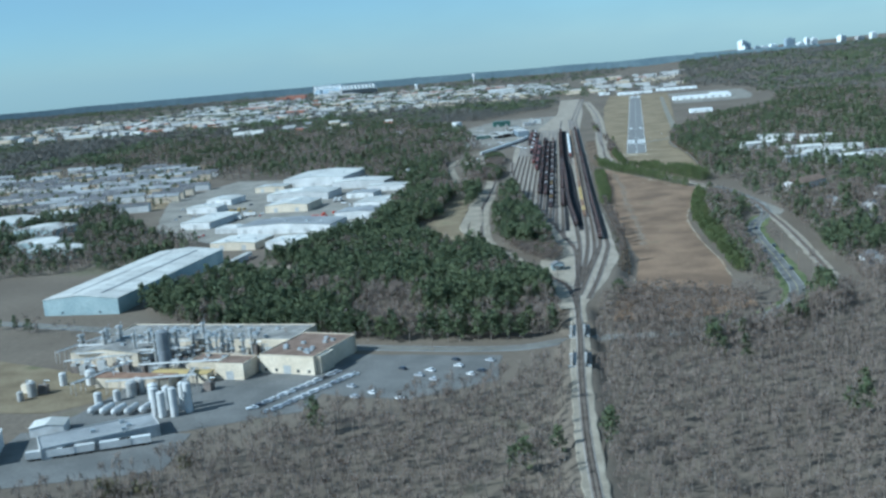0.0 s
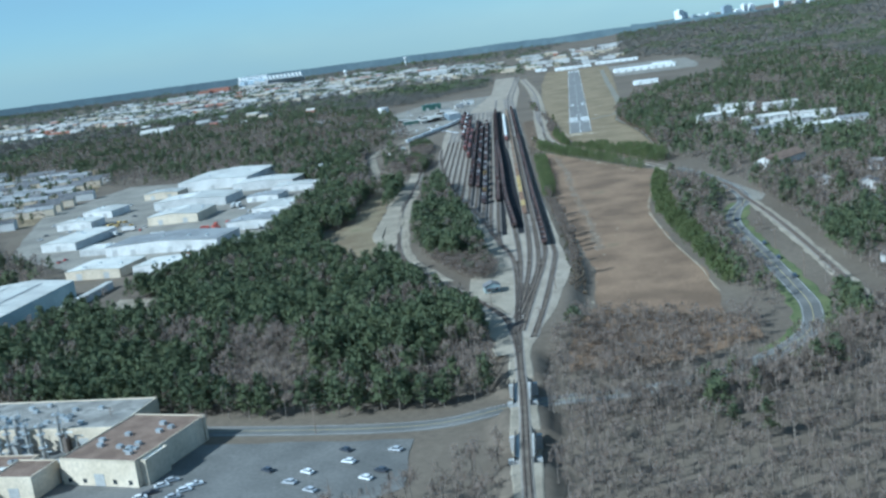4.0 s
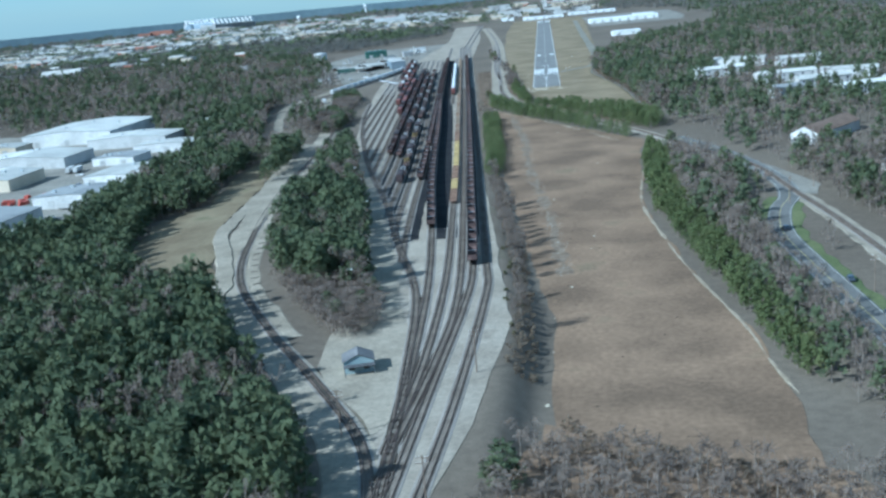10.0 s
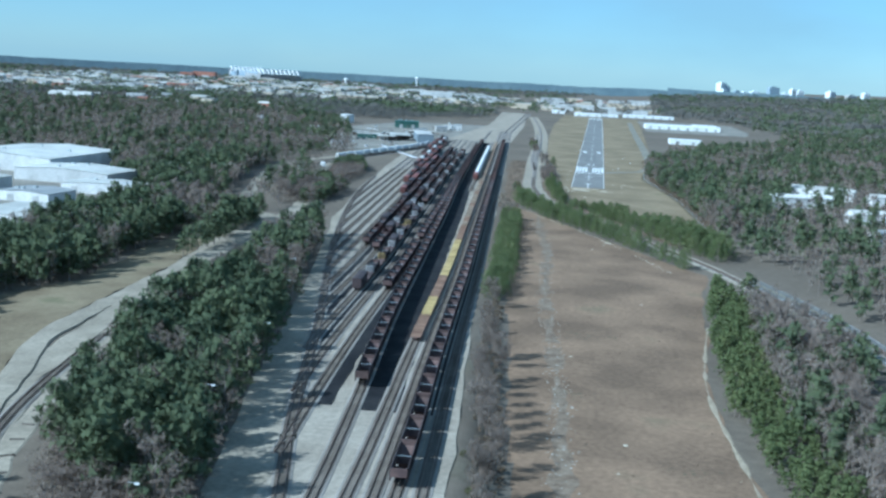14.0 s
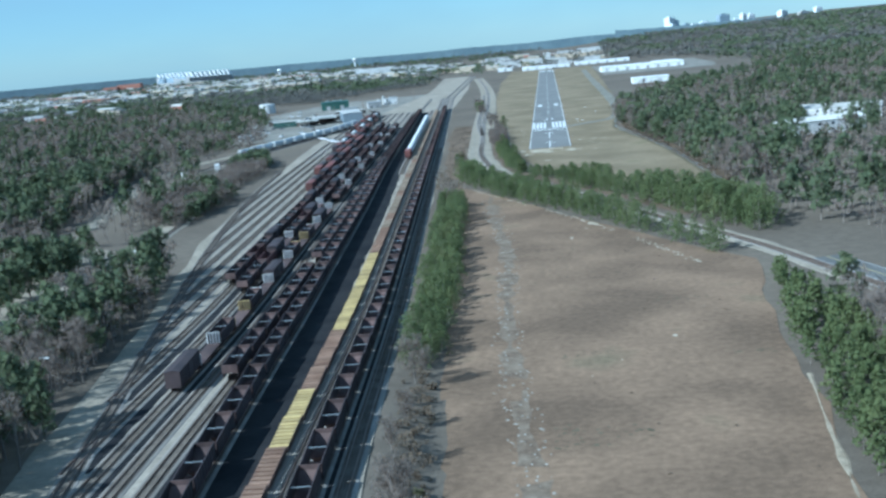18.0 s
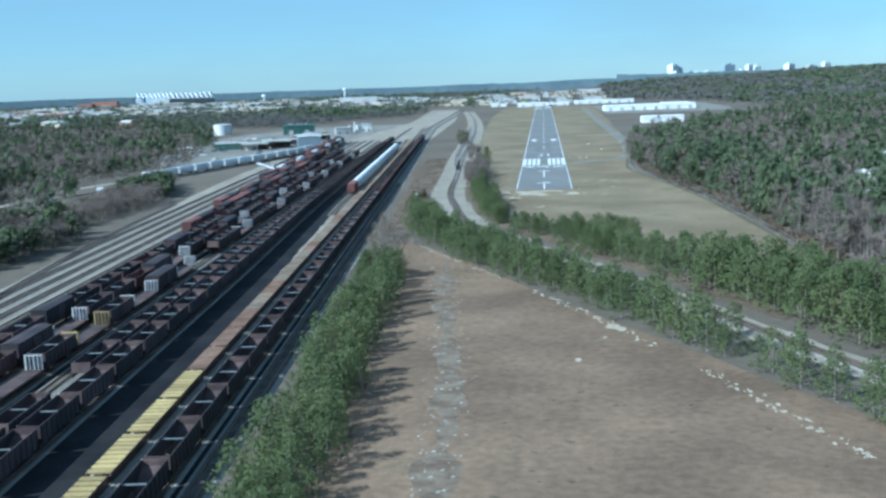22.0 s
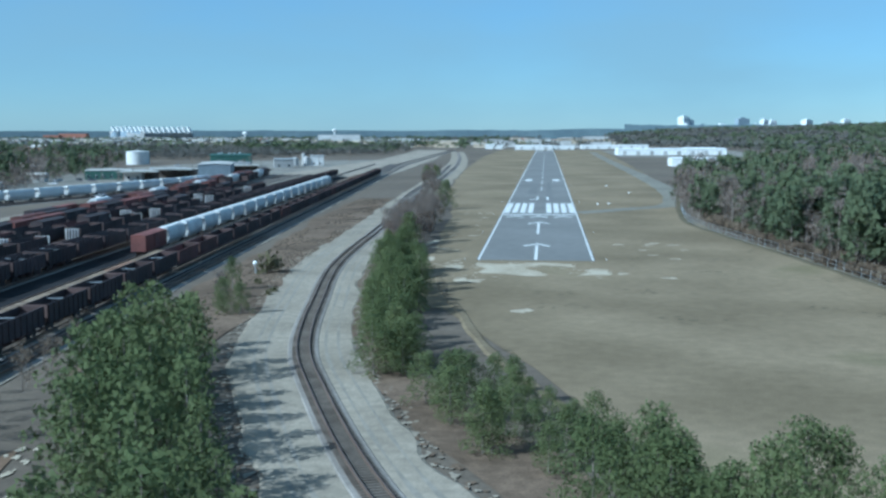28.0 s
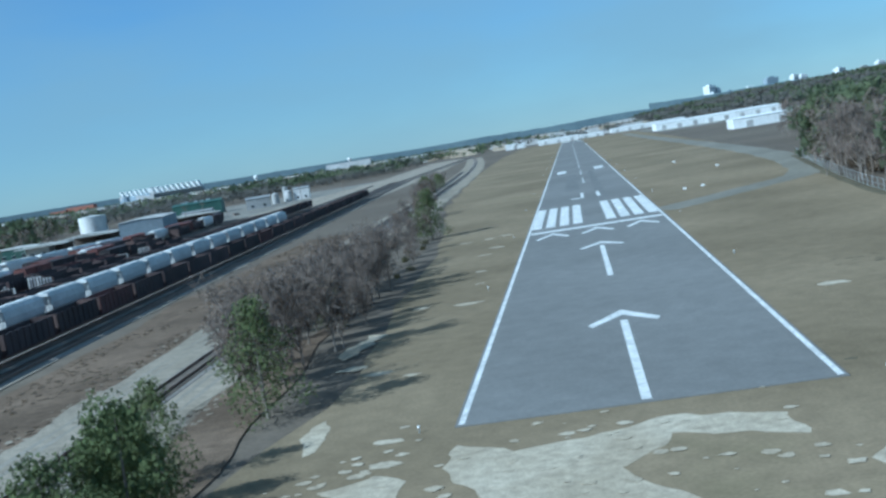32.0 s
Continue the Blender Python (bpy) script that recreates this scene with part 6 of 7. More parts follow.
for k, (x, y) in enumerate(town_spots):
    w, d, H = rnd.choice((14, 18, 26, 40, 60)), rnd.choice((12, 16, 22, 30)), rnd.choice((5, 6, 8, 11))
    if k < 40:
        shed("town_building", "low pale commercial building" if H > 5 else "small pale town house", x, y, w, d, H, rnd.uniform(-20, 20), rnd.choice((M_WHITE, M_WHITE, M_BEIGE, M_BRICK)), rnd.choice((M_ROOFW, M_ROOFW, M_ROOFG, M_ROOFD)), rnd.choice((0, 0.1, 0.4)), axis='x', group="town buildings")
        continue
    z = hgt(x, y)
    u = rnd.random()
    (g_wall if u < 0.5 else g_tan if u < 0.86 else g_dark).box(x - w / 2, y - d / 2, z - 0.5, x + w / 2, y + d / 2, z + H, bottom=False)
    (g_roof if rnd.random() < 0.6 else g_grey).box(x - w / 2 - .4, y - d / 2 - .4, z + H, x + w / 2 + .4, y + d / 2 + .4, z + H + 0.6)
solid("far_town_walls", g_wall, M_WHITE, "walls of many far low white town buildings", "town", "stuff")
solid("far_town_walls", g_dark, M_BRICK, "walls of far low brick town buildings", "town", "stuff")
solid("far_town_walls", g_tan, M_BEIGE, "walls of far low beige town buildings", "town", "stuff")
solid("far_town_roofs", g_grey, M_ROOFG, "grey flat roofs of the far town", "town", "stuff")
solid("far_town_roofs", g_roof, M_ROOFW, "pale flat roofs of the far town", "town", "stuff")

# wooded ridges that close the view, distance haze painted into their material
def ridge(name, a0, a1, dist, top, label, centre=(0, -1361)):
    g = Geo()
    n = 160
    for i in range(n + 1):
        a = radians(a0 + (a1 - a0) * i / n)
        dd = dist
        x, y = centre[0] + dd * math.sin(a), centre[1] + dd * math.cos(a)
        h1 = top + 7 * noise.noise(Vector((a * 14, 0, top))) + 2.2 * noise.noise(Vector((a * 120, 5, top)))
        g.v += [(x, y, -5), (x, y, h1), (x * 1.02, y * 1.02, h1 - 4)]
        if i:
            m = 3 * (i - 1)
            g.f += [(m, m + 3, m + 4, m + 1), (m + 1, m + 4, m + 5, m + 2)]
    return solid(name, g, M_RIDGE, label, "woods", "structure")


ridge("backdrop", -44, 28, 4880, 30, "low wooded ridge on the horizon with blue haze in its colour")
ridge("backdrop", 3, 28, 4550, 44, "wooded ridge below the skyline towers with blue haze in its colour")
for x, y, H, lb in ((-640, 3100, 34, "white water tower far off"), (-780, 2600, 26, "white water tower far off")):
    r = thing("water_tower", lb, "water tower", at(x, y))
    part("stem", Geo().tube((0, 0, -1), (0, 0, H - 6), 2.2, 2.2, 10), M_PAINT, r)
    part("bowl", Geo().ball((0, 0, H - 4), 6.5, 14, 8, 0.7), M_PAINT, r)

# ---------------------------------------------------------------- woods
PINES_NEAR = [pine(s, 15, 16, 0.75) for s in (1, 2, 3)]
PINES_MID = [pine(s, 12, 11, 0.95, 0, 3.3) for s in (4, 5, 6)]
PINES_FAR = [pine(s, 9, 8, 1.2, 0, 3.3) for s in (61, 62, 63)]
BARE_NEAR = [bare(s, 8, 12, 0.6) for s in (7, 8, 9)]
BARE_MID = [bare(s, 3, 8, 1.0) for s in (10, 11, 12)]
SHRUBS = [shrub(s, 6, 8, 0.4) for s in (13, 14)]
CANOPY = [canopy(s, 8, 3, 2.6) for s in (15, 16, 17)]


def woods(name, poly, gap, pine_share, seed, label, near=False, wedge=True, squash=1.0, check=True):
    """A wood of pines and bare trees; the share of pines drifts over the land."""
    spots = scatter(poly, gap, wedge, check)
    a, b = split(spots, 0.018, seed, pine_share)
    forest(name + "_pines", a, PINES_NEAR if near else PINES_MID if gap < 7 else PINES_FAR, M_PINE, label[0], (0.75, 1.25), squash)
    forest(name + "_bare_trees", b, BARE_NEAR if near else BARE_MID, M_TWIG, label[1], (0.7, 1.2), squash)


WORDS = ("dense dark green pines", "leafless grey-brown trees")
woods("west_wood", [(-310, -728), (-250, -545), (-222, -490), (-231, -313), (-195, -250), (-150, -262), (-152, -470), (-188, -458), (-163, -555), (-106, -626), (-60, -712), (-40, -790), (-38, -826), (-70, -838), (-120, -832), (-185, -818), (-250, -792)], 4.6, -0.22, 3.0, WORDS)
woods("island_wood", [(-58, -632), (-98, -600), (-116, -542), (-118, -425), (-135, -300), (-118, -290), (-100, -385), (-84, -470), (-70, -545)], 4.6, -0.05, 5.0, WORDS, True)
woods("island_brush", [(-54, -612), (-50, -664), (-58, -670), (-72, -650), (-88, -622), (-96, -596), (-84, -604)], 3.0, 0.55, 6.0, ("low green pines below the island wood", "leafless brush below the island wood"), True, True, 0.5)
woods("south_wood", [(-140, -958), (-112, -938), (-62, -912), (-30, -880), (0, -840), (70, -815), (110, -760), (330, -700), (400, -1000), (200, -1300), (-150, -1300), (-250, -1080)], 6.6, 0.6, 8.0, WORDS)
woods("east_wood", [(56, -500), (58, -700), (76, -790), (110, -760), (130, -480), (300, -400), (420, -100), (440, 900), (270, 900), (235, 620), (150, 480), (80, 405), (74, 330), (64, 240), (46, 110), (60, 0), (68, -190), (60, -230), (90, -300), (70, -420)], 9.2, 0.04, 11.0, WORDS)
woods("east_thicket", [(47, 95), (44, 150), (62, 250), (90, 250), (90, -30), (84, -190), (68, -190), (63, -50), (55, 15)], 4.8, 0.12, 12.0, WORDS, True)
forest("field_edge_pines", scatter([(55, -340), (47, -390), (43, -450), (41, -520), (48, -610), (56, -705), (64, -700), (60, -590), (57, -500), (60, -400)], 3.2), PINES_MID[:2], M_YOUNG, "dense low green pines along the field", (0.3, 0.55))
woods("field_side_wood", [(62, -370), (56, -420), (54, -520), (62, -600), (68, -720), (76, -760), (76, -600), (72, -540), (84, -440)], 3.8, 0.28, 13.0, WORDS, False, True, 0.8)
woods("lane_wood", [(96, -470), (100, -560), (110, -760), (330, -700), (330, -420), (200, -390), (130, -400)], 6.0, 0.2, 51.0, WORDS)
woods("scrub_wood", [(-8, -735), (30, -750), (60, -760), (62, -790), (14, -816), (-20, -818), (-20, -780)], 4.6, 0.66, 14.0, WORDS, False, True, 0.62)
woods("street_wood", [(-24, -822), (40, -806), (66, -788), (78, -750), (96, -730), (110, -780), (74, -836), (10, -862), (-20, -858)], 3.9, 0.5, 24.0, WORDS)
woods("north_wood", [(-232, -300), (-320, -85), (-520, -30), (-560, 20), (-760, 80), (-900, 300), (-900, 700), (-420, 750), (-330, 600), (-260, 420), (-240, 100), (-160, -40), (-155, -230), (-195, -245)], 9.5, 0.16, 15.0, WORDS)
woods("park_wood", [(-360, -505), (-450, -425), (-560, -260), (-700, -220), (-900, -100), (-800, -420), (-520, -620), (-370, -590)], 7.0, 0.1, 16.0, WORDS)
woods("plant_wood", [(-400, -768), (-300, -776), (-262, -796), (-330, -795)], 6.0, 0.4, 17.0, WORDS)
far = scatter([(-2600, 600), (-900, 720), (-300, 760), (-180, 1000), (-180, 1300), (-700, 1260), (-1100, 1050), (-2600, 1000)], 17, True, False)
far += scatter([(-2600, 2350), (-1300, 2600), (-700, 2650), (-150, 2400), (0, 3350), (-2600, 2900)], 40, True, False)
far += scatter([(265, 1000), (270, 950), (1700, 900), (1700, 3300), (180, 3300), (130, 1480), (262, 1260)], 26, True, False)
far += scatter([(-900, 320), (-900, 700), (-1700, 720), (-1600, 200), (-1000, 160)], 17, True, False)
far += scatter([(300, -400), (440, -100), (440, 900), (900, 900), (900, 100)], 16, True, False)
far += [p for p in scatter([(-1500, 1200), (-1500, 2500), (-700, 2600), (-220, 2100), (-150, 1480), (-700, 1250)], 27, True, False)]
far += scatter([(-170, 1330), (-130, 2400), (180, 2400), (130, 1430)], 60, True, False)
far += scatter([(-2900, 900), (-1500, 1150), (-1500, 2500), (-1300, 2700), (-2900, 2900)], 42, True, False)
beyond = [(x, y) for x, y in scatter([(-980, -1480), (-980, 650), (-400, -300), (-300, -900), (-150, -1400), (150, -1400), (330, -700), (420, -100), (900, 100), (900, -1480)], 30, False) if not (x < (y + 1385) * 0.34 + 30 and x > -(y + 1385) * 0.70 - 30)]
far += beyond
near_far = [p for p in far if p[1] < 1050 and p[0] > -700]
far = [p for p in far if not (p[1] < 1050 and p[0] > -700)]
a, b = split(near_far, 0.004, 21.0, 0.1)
FINE_CANOPY = [canopy(s, 14, 9, 1.15) for s in (18, 19, 20)]
forest("mid_pine_wood", a, FINE_CANOPY, M_PINE, "green pine woods beyond the depot", (0.9, 1.3), 0.62)
forest("mid_bare_wood", b, FINE_CANOPY, M_FARWOOD, "grey-brown leafless woods beyond the depot", (0.8, 1.2), 0.62)
a, b = split(far, 0.004, 21.0, 0.16)
forest("far_pine_wood", a, CANOPY, M_PINE, "far green pine woods", (0.9, 1.5), 0.7)
forest("far_bare_wood", b, CANOPY, M_FARWOOD, "far grey-brown leafless woods", (0.8, 1.3), 0.7)


def tree_thing(kind, x, y, scale, label, group):
    """A single tree or bush: trunk and crown."""
    (tv, tf), (cv, cf) = kind
    key = id(kind)
    if key not in TREE_MESH:
        name = "trunk"
        TREE_MESH[key] = (bulk_mesh("trunk", tv, tf, (M_BARK,), np.zeros(len(tf))), bulk_mesh("crown", cv, cf, (TREE_LEAF[key],), np.zeros(len(cf))))
    t = thing("pine_tree" if TREE_LEAF[key] is M_YOUNG else "bare_tree" if TREE_LEAF[key] is M_TWIG else "bush", label, "tree", at(x, y, rnd.uniform(0, 360)) @ Matrix.Diagonal((scale, scale, scale * rnd.uniform(.9, 1.15), 1)), group)
    part("trunk", TREE_MESH[key][0], M_BARK, t)
    part("crown", TREE_MESH[key][1], None, t)


TREE_MESH, TREE_LEAF = {}, {}
PINES_FINE = [pine(s, 32, 96, 0.215, 6, 4.4, 0.04) for s in (31, 32, 33, 34)]
PINES_BELT = [pine(s, 15, 15, 0.82, 3, 4.3, 0.05) for s in (41, 42, 43)]
BARE_FINE = [bare(s, 24, 40, 0.34) for s in (35, 36, 39)]
SHRUB_FINE = [shrub(s, 10, 22, 0.22) for s in (37, 38)]
for lst, mm in ((PINES_FINE, M_YOUNG), (PINES_BELT, M_YOUNG), (BARE_FINE, M_TWIG), (SHRUB_FINE, M_BUSH)):
    for q in lst:
        TREE_LEAF[id(q)] = mm


def strip(poly, gap, kinds, scale, label, group, limit=999, rest=None):
    """Single trees in a belt; past the limit the rest of the belt is joined."""
    spots = scatter(poly, gap, False, False)
    spots.sort(key=lambda p: -p[1])
    for x, y in spots[:limit]:
        tree_thing(rnd.choice(kinds), x, y, rnd.uniform(*scale), label, group)
    forest("pine_belt", spots[limit:], rest or PINES_BELT, M_YOUNG, label, scale)


GREEN_LABEL, BARE_LABEL = "young green pine beside the tracks", "leafless young tree beside the tracks"
BARE_BRUSH = [bare(s, 9, 16, 0.55) for s in (46, 47)]
BELT_NEAR = [pine(s, 22, 28, 0.38, 4, 4.4, 0.04) for s in (44, 45)]
for q in BELT_NEAR:
    TREE_LEAF[id(q)] = M_YOUNG
strip([(-43, -88), (-38, -96), (-33, -113), (-29, -127), (-23, -142), (-11, -168), (3, -200), (13, -225), (28, -268), (41, -300), (50, -328), (33, -288), (21, -264), (9, -236), (0, -216), (-12, -198), (-25, -168), (-32, -144), (-40, -124), (-44, -100)], 3.5, BELT_NEAR, (0.46, 0.78), "young green pine in the belt beyond the field", "pine belt", 12, BELT_NEAR)
AIR_LABEL = "young green pine at the airfield's edge"
strip([(-25, -56), (-21, -86), (-16, -106), (-10, -104), (-14.5, -86), (-18.5, -60), (-21.5, -44)], 4.2, PINES_FINE, (0.38, 0.6), AIR_LABEL, "pine belt")
strip([(-13, -112), (-7, -126), (3, -146), (13, -146), (8, -128), (-3, -111)], 3.8, PINES_FINE, (0.26, 0.46), AIR_LABEL, "pine belt", 24, BELT_NEAR)
strip([(4, -150), (10, -164), (26, -202), (38, -202), (19, -150)], 3.9, PINES_FINE, (0.46, 0.72), AIR_LABEL, "pine belt", 20, BELT_NEAR)
strip([(27, -204), (44, -250), (60, -292), (70, -274), (56, -226), (38, -203)], 3.8, BELT_NEAR, (0.62, 0.92), AIR_LABEL, "pine belt", 12, BELT_NEAR)
strip([(-31, -412), (-35, -345), (-38, -297), (-42, -211), (-44, -190), (-36, -190), (-34, -201), (-31, -247), (-28, -300), (-25, -352), (-23, -410)], 3.0, BELT_NEAR, (0.34, 0.62), "young green pine in a narrow belt by the tracks", "track-side pines", 12, BELT_NEAR)
forest("track_side_brush", scatter([(-52, -150), (-54, -95), (-49, -98), (-48, -128), (-38, -146), (-36, -186), (-43, -192), (-47, -170)], 3.6, False, False), BARE_BRUSH, M_DRYTWIG, "leafless brown brush between the yard and the field", (0.2, 0.42))
strip([(-50, -66), (-50, -40), (-45, -44), (-40, -66), (-43, -74)], 4.4, PINES_FINE[:2] + SHRUB_FINE + BARE_FINE[:1], (0.22, 0.42), "low green pine on the clay bank", "track-side pines")
strip([(-17.5, -70), (-14, -66), (-15, -44), (-21, -16), (-27, -6), (-30, -14), (-24, -46)], 4.0, PINES_FINE, (0.4, 0.66), GREEN_LABEL, "line-side trees")
strip([(-38, 92), (-35, 42), (-32, 16), (-28, 12), (-25, 44), (-30, 100)], 3.6, BARE_FINE, (0.42, 0.74), BARE_LABEL, "line-side trees")
for x, y, k in ((-31, 144, 0.8), (-26.5, 10, 0.72), (-30, 48, 0.45), (-29, -4, 0.5)):
    tree_thing(PINES_FINE[1], x, y, k, "single round green pine in the dry grass", "line-side trees")
strip([(-36, 110), (-28, 60), (-24, 50), (-30, 130), (-44, 260), (-50, 260)], 7.0, BARE_FINE + SHRUB_FINE, (0.35, 0.6), BARE_LABEL, "line-side trees")
strip([(-60, 300), (-70, 460), (-62, 460), (-52, 300)], 7.0, BARE_FINE + PINES_FINE[:1], (0.4, 0.6), BARE_LABEL, "line-side trees")
strip([(-20, -540), (-17, -610), (-12, -680), (-8, -680), (-12, -540), (-28, -400), (-31, -410)], 7.0, SHRUB_FINE + BARE_FINE, (0.5, 0.9), "low scrub along the edge of the yard", "yard-edge scrub")
for x, y, k in ((-169, -994, 2.6), (-185, -1022, 3.4), (-174, -1019, 3.0), (-192, -1016, 2.4)):
    tree_thing(SHRUB_FINE[0], x, y, k, "round pale green tree beside the depot yard", "depot yard trees")
strip([(-50, -20), (-44, -50), (-40, -50), (-48, -10)], 6.0, SHRUB_FINE, (0.4, 0.7), "low dry bush on the clay bank", "bank bushes")
woods("track_brush", [(-176, -92), (-160, -88), (-158, -18), (-182, 74), (-194, 62), (-182, -20)], 3.6, 0.42, 31.0, ("low green pines between the tracks", "leafless brush between the tracks"), True, False, 0.55, False)
woods("track_brush", [(-168, -184), (-148, -198), (-147, -119), (-172, -79), (-191, -125)], 3.6, 0.2, 32.0, ("low green pines between the tracks", "leafless brush between the tracks"), True, False, 0.6, False)
woods("road_side_wood", [(-206, -180), (-196, -246), (-225, -300), (-300, -120), (-330, 0), (-300, 60), (-245, 30), (-240, -40)], 4.2, -0.05, 33.0, WORDS, False, False, 0.9)
woods("depot_brush", [(-205, 170), (-240, 110), (-330, 60), (-420, 200), (-400, 420), (-300, 400), (-250, 330)], 8.0, 0.35, 34.0, WORDS, False, False, 0.7)
forest("dry_scrub", scatter([(-170, -560), (-180, -460), (-150, -440), (-130, -560)], 6, False, False) + [p for p in scatter([(-69, 200), (-65, 110), (-57, 0), (-53, -60), (-48, -110), (-37, -112), (-41, -60), (-46, 0), (-51, 80), (-57, 200)], 1.15, False, False) if noise.noise(Vector((p[0] * 0.12, p[1] * 0.06, 4))) > -0.12] + scatter([(-24, -58), (-19, -90), (-14, -104), (-11, -100), (-16, -75), (-22, -45)], 1.4, False, False) + scatter([(14, -250), (40, -345), (36, -500), (46, -650), (30, -740), (0, -720), (-6, -600)], 17, False, False),
       SHRUBS, M_BRUSH, "low dry brown scrub in the open ground", (0.12, 0.3), 0.4)

forest("bank_brush", scatter([(-13, -700), (-11, -640), (-15, -590), (-30, -420), (-25, -410), (-9, -590), (-5, -700)], 2.3, False, False) + scatter([(-2, -740), (40, -762), (52, -752), (26, -742), (0, -722)], 2.6, False, False), SHRUBS, M_BRUSH, "brown brush on the bank of the rail yard", (0.3, 1.0))
forest("thicket_edge", scatter([(47, 95), (52, 20), (60, -45), (64, -110), (67, -190), (72, -190), (69, -110), (65, -40), (57, 25), (52, 100), (62, 200), (70, 260), (66, 262), (56, 210)], 2.0, False, False), SHRUBS, M_BRUSH, "leafless brown undergrowth along the airfield fence", (0.7, 1.6))
woods("house_trees", HOUSES, 15, 0.1, 41.0, ("dark green pines between the terraces", "leafless trees between the terraces"), False, False, 0.8, False)
woods("town_trees", [(-1000, 700), (-1000, 1000), (-500, 1000), (-420, 760)], 14, 0.2, 42.0, ("dark green pines in the town", "leafless trees in the town"), False, False, 0.9, False)

# ---------------------------------------------------------------- poles, lamps, fence
def light_mast(x, y, H=11.5):
    r = thing("light_mast", "tall slim yard light mast", "light mast", at(x, y), "yard lights")
    part("pole", Geo().tube((0, 0, -0.3), (0, 0, H), 0.16, 0.09, 6), M_WOODP, r)
    part("arm", Geo().box(-0.05, -0.05, H - 0.3, 1.6, 0.05, H - 0.2), M_STEEL, r)
    part("lamp_head", Geo().box(1.2, -0.2, H - 0.45, 1.9, 0.2, H - 0.25), M_PAINT, r)


for x, y in ((-68.5, -585), (-73.5, -532), (-85, -474), (-95, -432), (-104, -394), (-125, -309), (-62, -636)):
    light_mast(x, y)


def utility_pole(x, y, turn=0, H=11.0, far=False):
    r = thing("utility_pole", "wooden utility pole with crossarm", "utility pole", at(x, y, turn), "utility poles")
    part("pole", Geo().tube((0, 0, -0.3), (0, 0, H), 0.17, 0.12, 6), M_WOODP, r)
    for z in (H - 0.6, H - 1.7):
        a = part("crossarm", Geo().box(-1.3, -0.08, z, 1.3, 0.08, z + 0.16), M_WOODP, r)
        for xx in () if far else (-1.15, -0.5, 0.5, 1.15):
            part("insulator", Geo().tube((xx, 0, z + 0.16), (xx, 0, z + 0.36), 0.06, 0.04, 5), M_PAINT, a)


for x, y in ((-101, -850), (-65, -818), (-140, -850), (-47, -735), (-20, -700), (-25, -770), (62, -500), (92, -520), (108, -490), (90, -640), (92, -700), (-180, -835)):
    utility_pole(x, y, rnd.uniform(-20, 20))
fence = thing("perimeter_fence", "low chain-link airfield fence on steel posts", "fence", kind="structure")
fl = FENCE
post = Geo().tube((0, 0, -0.2), (0, 0, 1.9), 0.05, 0.05, 5).mesh("post", M_STEEL)
for x, y in fl:
    part("post", post, M_STEEL, fence, m=at(x, y))
for z in (0.15, 0.9, 1.8):
    g = Geo()
    for (ax, ay), (bx, by) in zip(fl, fl[1:]):
        g.tube((ax, ay, z + hgt(ax, ay)), (bx, by, z + hgt(bx, by)), 0.03, 0.03, 3, False)
    part("rail", g, M_STEEL, fence)


# road cars
def auto(x, y, turn, k, truck=False, wheels=True):
    word = CAR_WORDS[k]
    r = thing("pickup_truck" if truck else "parked_car", "%s %s on the pavement" % (word, "pickup truck" if truck else "sedan"), "car", at(x, y, turn, 0.12), "road vehicles")
    hl = 2.7 if truck else 2.3
    part("body", Geo().along([(-hl, 0.35), (hl, 0.35), (hl, 0.75), (hl - 0.9, 0.95), (-hl + 0.1, 1.0), (-hl, 0.8)], 'x', -0.9, 0.9), CAR_PAINTS[k], r)
    c0, c1 = (-0.3, 1.5) if truck else (-1.7, 1.2)
    part("windows", Geo().along([(c0, 0.95), (c1, 0.93), (c1 - 0.6, 1.42), (c0 + 0.3, 1.44)], 'x', -0.8, 0.8), M_GLASS, r)
    part("roof", Geo().box(-0.74, c0 + 0.3, 1.42, 0.74, c1 - 0.6, 1.5), CAR_PAINTS[k], r)
    for yy in (-hl + 0.8, hl - 0.85) if wheels else ():
        for s in (-1, 1):
            part("wheel", WHEEL, M_TYRE, r, m=pose(s * 0.82, yy, 0.32))


WHEEL = Geo().tube((-0.1, 0, 0), (0.1, 0, 0), 0.33, 0.33, 12).mesh("wheel", M_TYRE)
for k in range(26):
    d = (k // 2) * 4.6
    auto(-165 + d * 0.44 + (k % 2) * 9, -932 + d * 0.9 - (k % 2) * 5 + rnd.uniform(-.6, .6), -62, rnd.choice((0, 0, 0, 1, 1, 2)), k % 5 == 0, False)
for x, y in ((-100, -891), (-96, -884), (-87, -868), (-84, -878), (-72, -887), (-76, -892), (-70, -871), (-110, -880), (-92, -898), (-123, -920), (-116, -915), (-102, -924), (-128, -905)):
    auto(x, y, 60 + rnd.uniform(-10, 10), rnd.choice((0, 0, 1, 2)), False, False)
for x, y, t in ((86.5, -628, 175), (87.5, -662, 178), (87.6, -700, 180), (82, -560, 0), (-150, -838, 80)):
    auto(x, y, t, 2)
for k in range(54):
    x, y = rnd.uniform(-480, -232), rnd.uniform(-500, -60)
    if inside(PARK, x, y) and not built_on(x, y):
        auto(x, y, rnd.choice((0, 8, 82, 90)), rnd.choice((0, 0, 0, 1, 1, 2, 3, 4)), k % 3 == 0, False)
for k in range(14):
    auto(-150 - k * 4, 150 + k * 9 + rnd.uniform(-2, 2), 70, rnd.choice((0, 0, 1, 2)), k % 2 == 0)
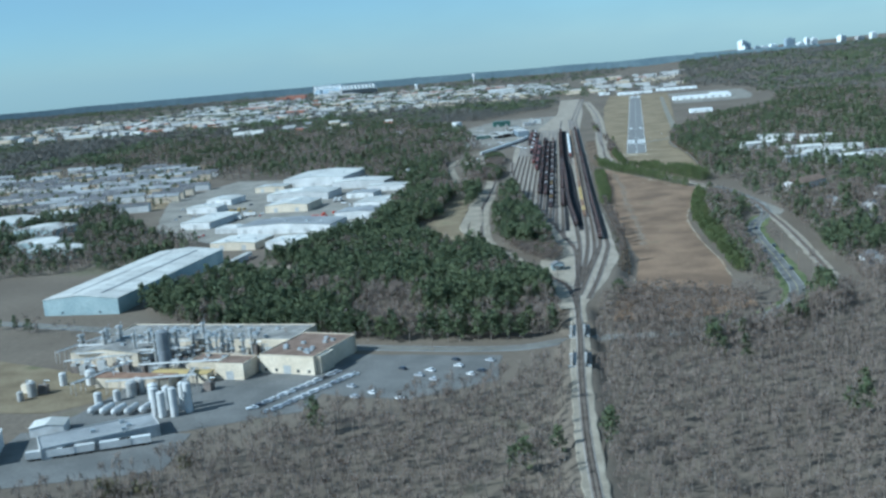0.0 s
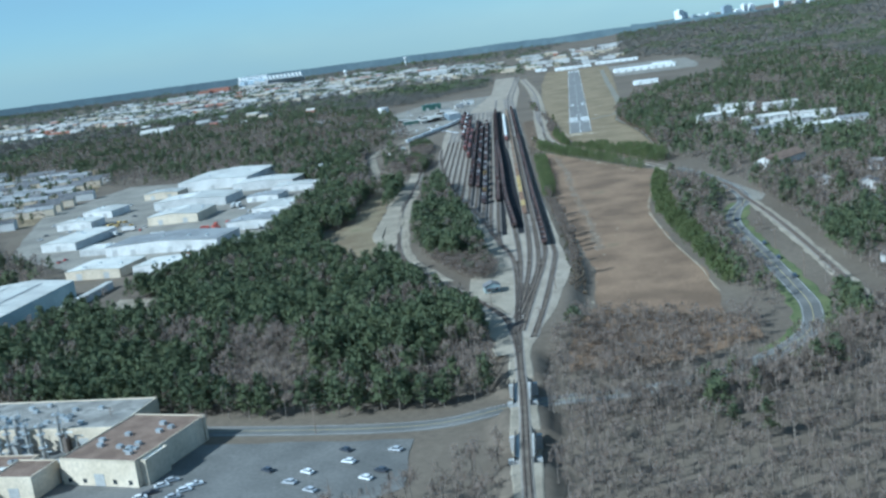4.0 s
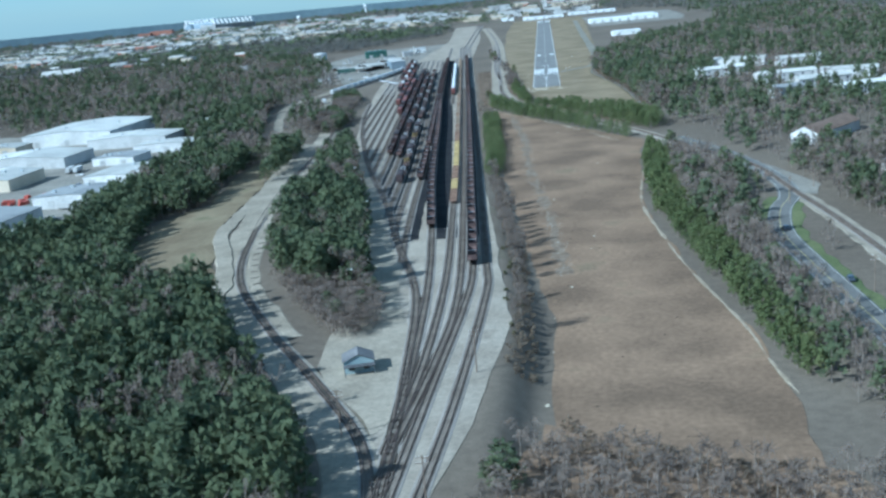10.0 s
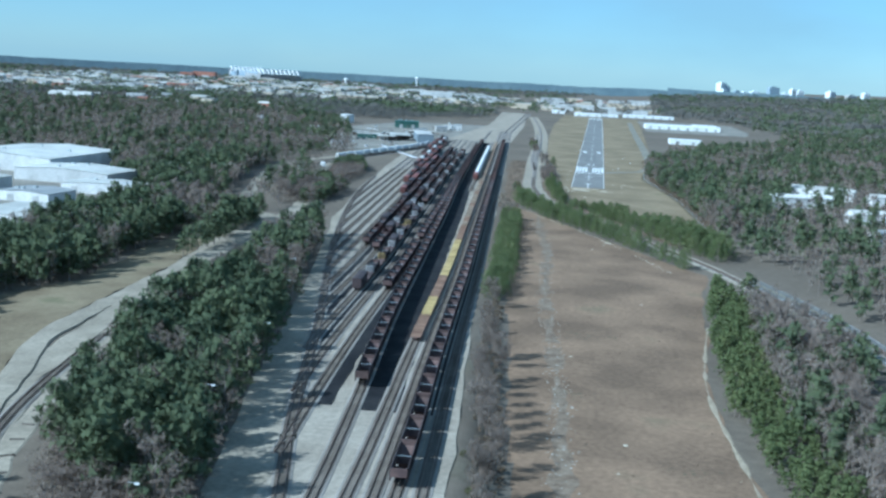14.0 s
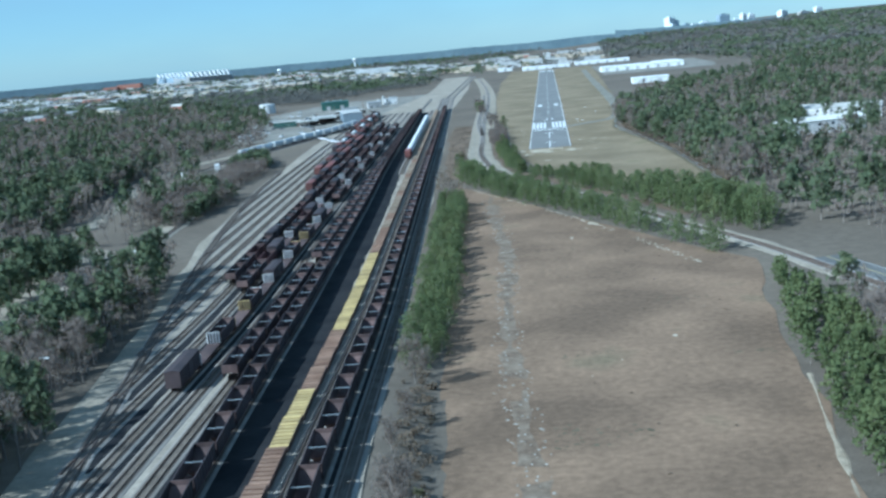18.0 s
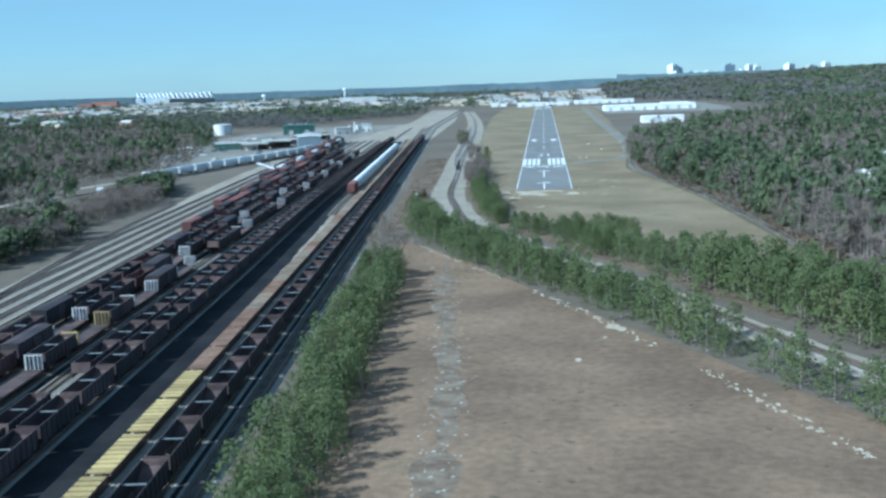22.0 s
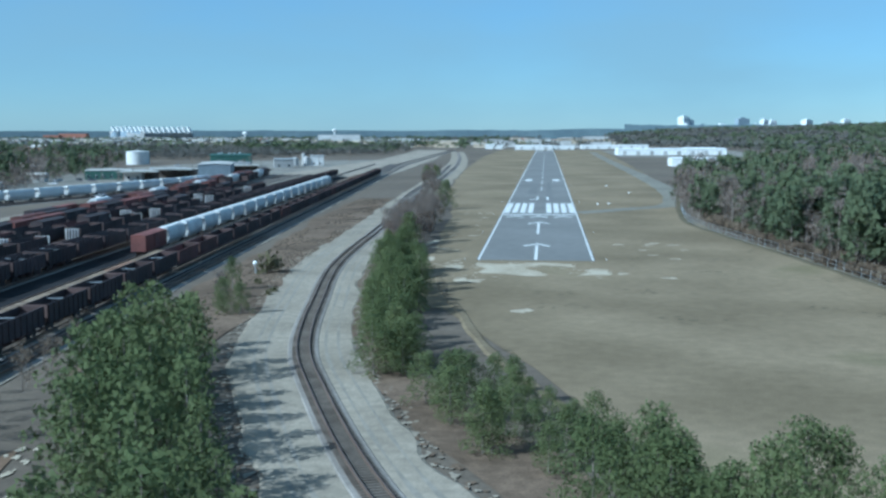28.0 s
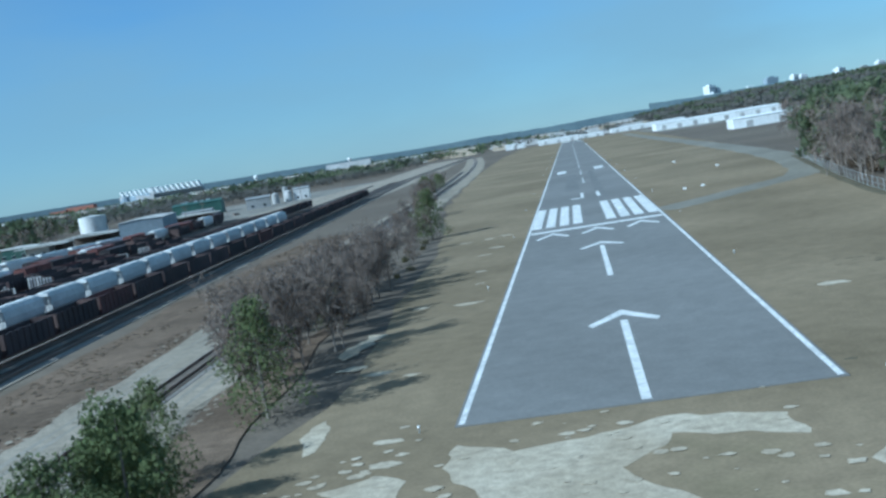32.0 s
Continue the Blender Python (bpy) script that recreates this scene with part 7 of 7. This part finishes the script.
for k in range(18):
    x, y = rnd.uniform(-285, -170), rnd.uniform(240, 640)
    if not built_on(x, y):
        auto(x, y, rnd.uniform(0, 180), rnd.choice((0, 0, 0, 1, 2)), k % 2 == 0, False)
for x, y in ((-205, 300), (-196, 385), (-226, 330), (-178, 440), (-188, 505), (-250, 400), (-165, 380), (-210, 460), (-160, 560), (-152, 640)):
    utility_pole(x, y, rnd.uniform(-30, 30), 11.0, True)
woods("depot_grove", [(-250, 190), (-330, 260), (-400, 420), (-400, 720), (-350, 720), (-352, 560), (-290, 400), (-270, 330)], 8.0, 0.3, 61.0, ("low green pines round the depot", "leafless trees round the depot"), False, False, 0.6)
# stacked sleepers along the wye track
for k in range(14):
    i = 62 + k * 3
    x, y = sides(WYE, 5.0)[i]
    r = thing("sleeper_pile", "pile of old dark sleepers beside the track", "sleeper pile", at(x, y, rnd.uniform(0, 40)), "sleeper piles")
    for j in range(3):
        part("sleeper", TIE_MESH, M_TIE, r, m=pose(0, (j - 1) * 0.3, 0.02 + (j % 2) * 0.1))

# light aircraft by the taxiway
pl = thing("light_aircraft", "small white high-wing aircraft parked on the grass", "aircraft", at(56, 192, 80, 0))
part("fuselage", Geo().tube((0, 3.2, 1.3), (0, 1.5, 1.4), 0.35, 0.62, 10).tube((0, 1.5, 1.4), (0, -0.5, 1.45), 0.62, 0.6, 10).tube((0, -0.5, 1.45), (0, -4.2, 1.6), 0.6, 0.15, 10), M_WHITE, pl)
part("wing", Geo().box(-5.4, 0.1, 2.05, 5.4, 1.6, 2.2), M_WHITE, pl)
part("tailplane", Geo().box(-1.7, -4.3, 1.6, 1.7, -3.5, 1.68), M_WHITE, pl)
part("fin", Geo().along([(-4.4, 1.6), (-3.2, 1.6), (-4.0, 2.9), (-4.5, 2.9)], 'x', -0.06, 0.06), M_WHITE, pl)
for x, y in ((-1.1, 0.3), (1.1, 0.3), (0, 2.4)):
    part("wheel", Geo().tube((x - 0.08, y, 0.25), (x + 0.08, y, 0.25), 0.25, 0.25, 10).tube((x, y, 0.25), (x * 0.4, y, 1.0), 0.05, 0.05, 5), M_TYRE, pl)

# white signal box by the yard edge, and runway lights
sg = thing("track_signal", "white round-headed trackside cabinet", "signal", at(-50.5, -24))
part("post", Geo().tube((0, 0, -0.2), (0, 0, 1.6), 0.15, 0.15, 8), M_STEEL, sg)
part("head", Geo().ball((0, 0, 1.9), 0.45, 14, 8), M_PAINT, sg)
tree_thing(SHRUB_FINE[0], -48.6, -22, 1.9, "dark green bush beside the white trackside cabinet", "bank bushes")
for s in (-1, 1):
    for y in range(0, 700, 60):
        r = thing("runway_light", "small runway edge light on a short stem", "runway light", at(s * 14, y), "runway lights")
        part("stem", Geo().tube((0, 0, -0.05), (0, 0, 0.35), 0.04, 0.04, 5), M_STEEL, r)
        part("lens", Geo().tube((0, 0, 0.35), (0, 0, 0.5), 0.09, 0.06, 8), M_PAINT, r)
for x, y in ((20, 170), (24, 172), (36, 240), (30, 300)):
    r = thing("taxi_marker", "small white marker board in the grass", "marker", at(x, y), "markers")
    part("board", Geo().box(-0.4, -0.05, 0.2, 0.4, 0.05, 0.6), M_PAINT, r)
    part("leg", Geo().tube((0, 0, -0.1), (0, 0, 0.2), 0.05, 0.05, 5), M_STEEL, r)

# rail bridges over the street and a creek
br = thing("rail_bridge", "small concrete and steel rail bridge over the street", "bridge", kind="structure")
part("deck", Geo().box(-3.2, -9, -0.6, 3.2, 9, -0.05), M_CONC, br)
for s in (-1, 1):
    part("girder", Geo().box(s * 3.0 - 0.2, -10, -1.2, s * 3.0 + 0.2, 10, 0.9), M_TRUCK, br)
    part("abutment", Geo().box(-5, s * 9 - 1, -5, 5, s * 9 + 1, -0.6), M_CONC, br)
br.matrix_basis = pose(-30, -838, bank(-30, -838) + 0.1, 0, 0, 2)

copy_thing(br, pose(-27.3, -887, bank(-27.3, -887) + 0.1, 0, 0, 2))

# the plan above is drawn slightly large: everything is brought to true size together
TRUE = Matrix.Scale(0.94, 4)
for ob in list(scene.objects):
    if ob.parent is None and ob.type in ('MESH', 'EMPTY'):
        ob.matrix_basis = TRUE @ ob.matrix_basis
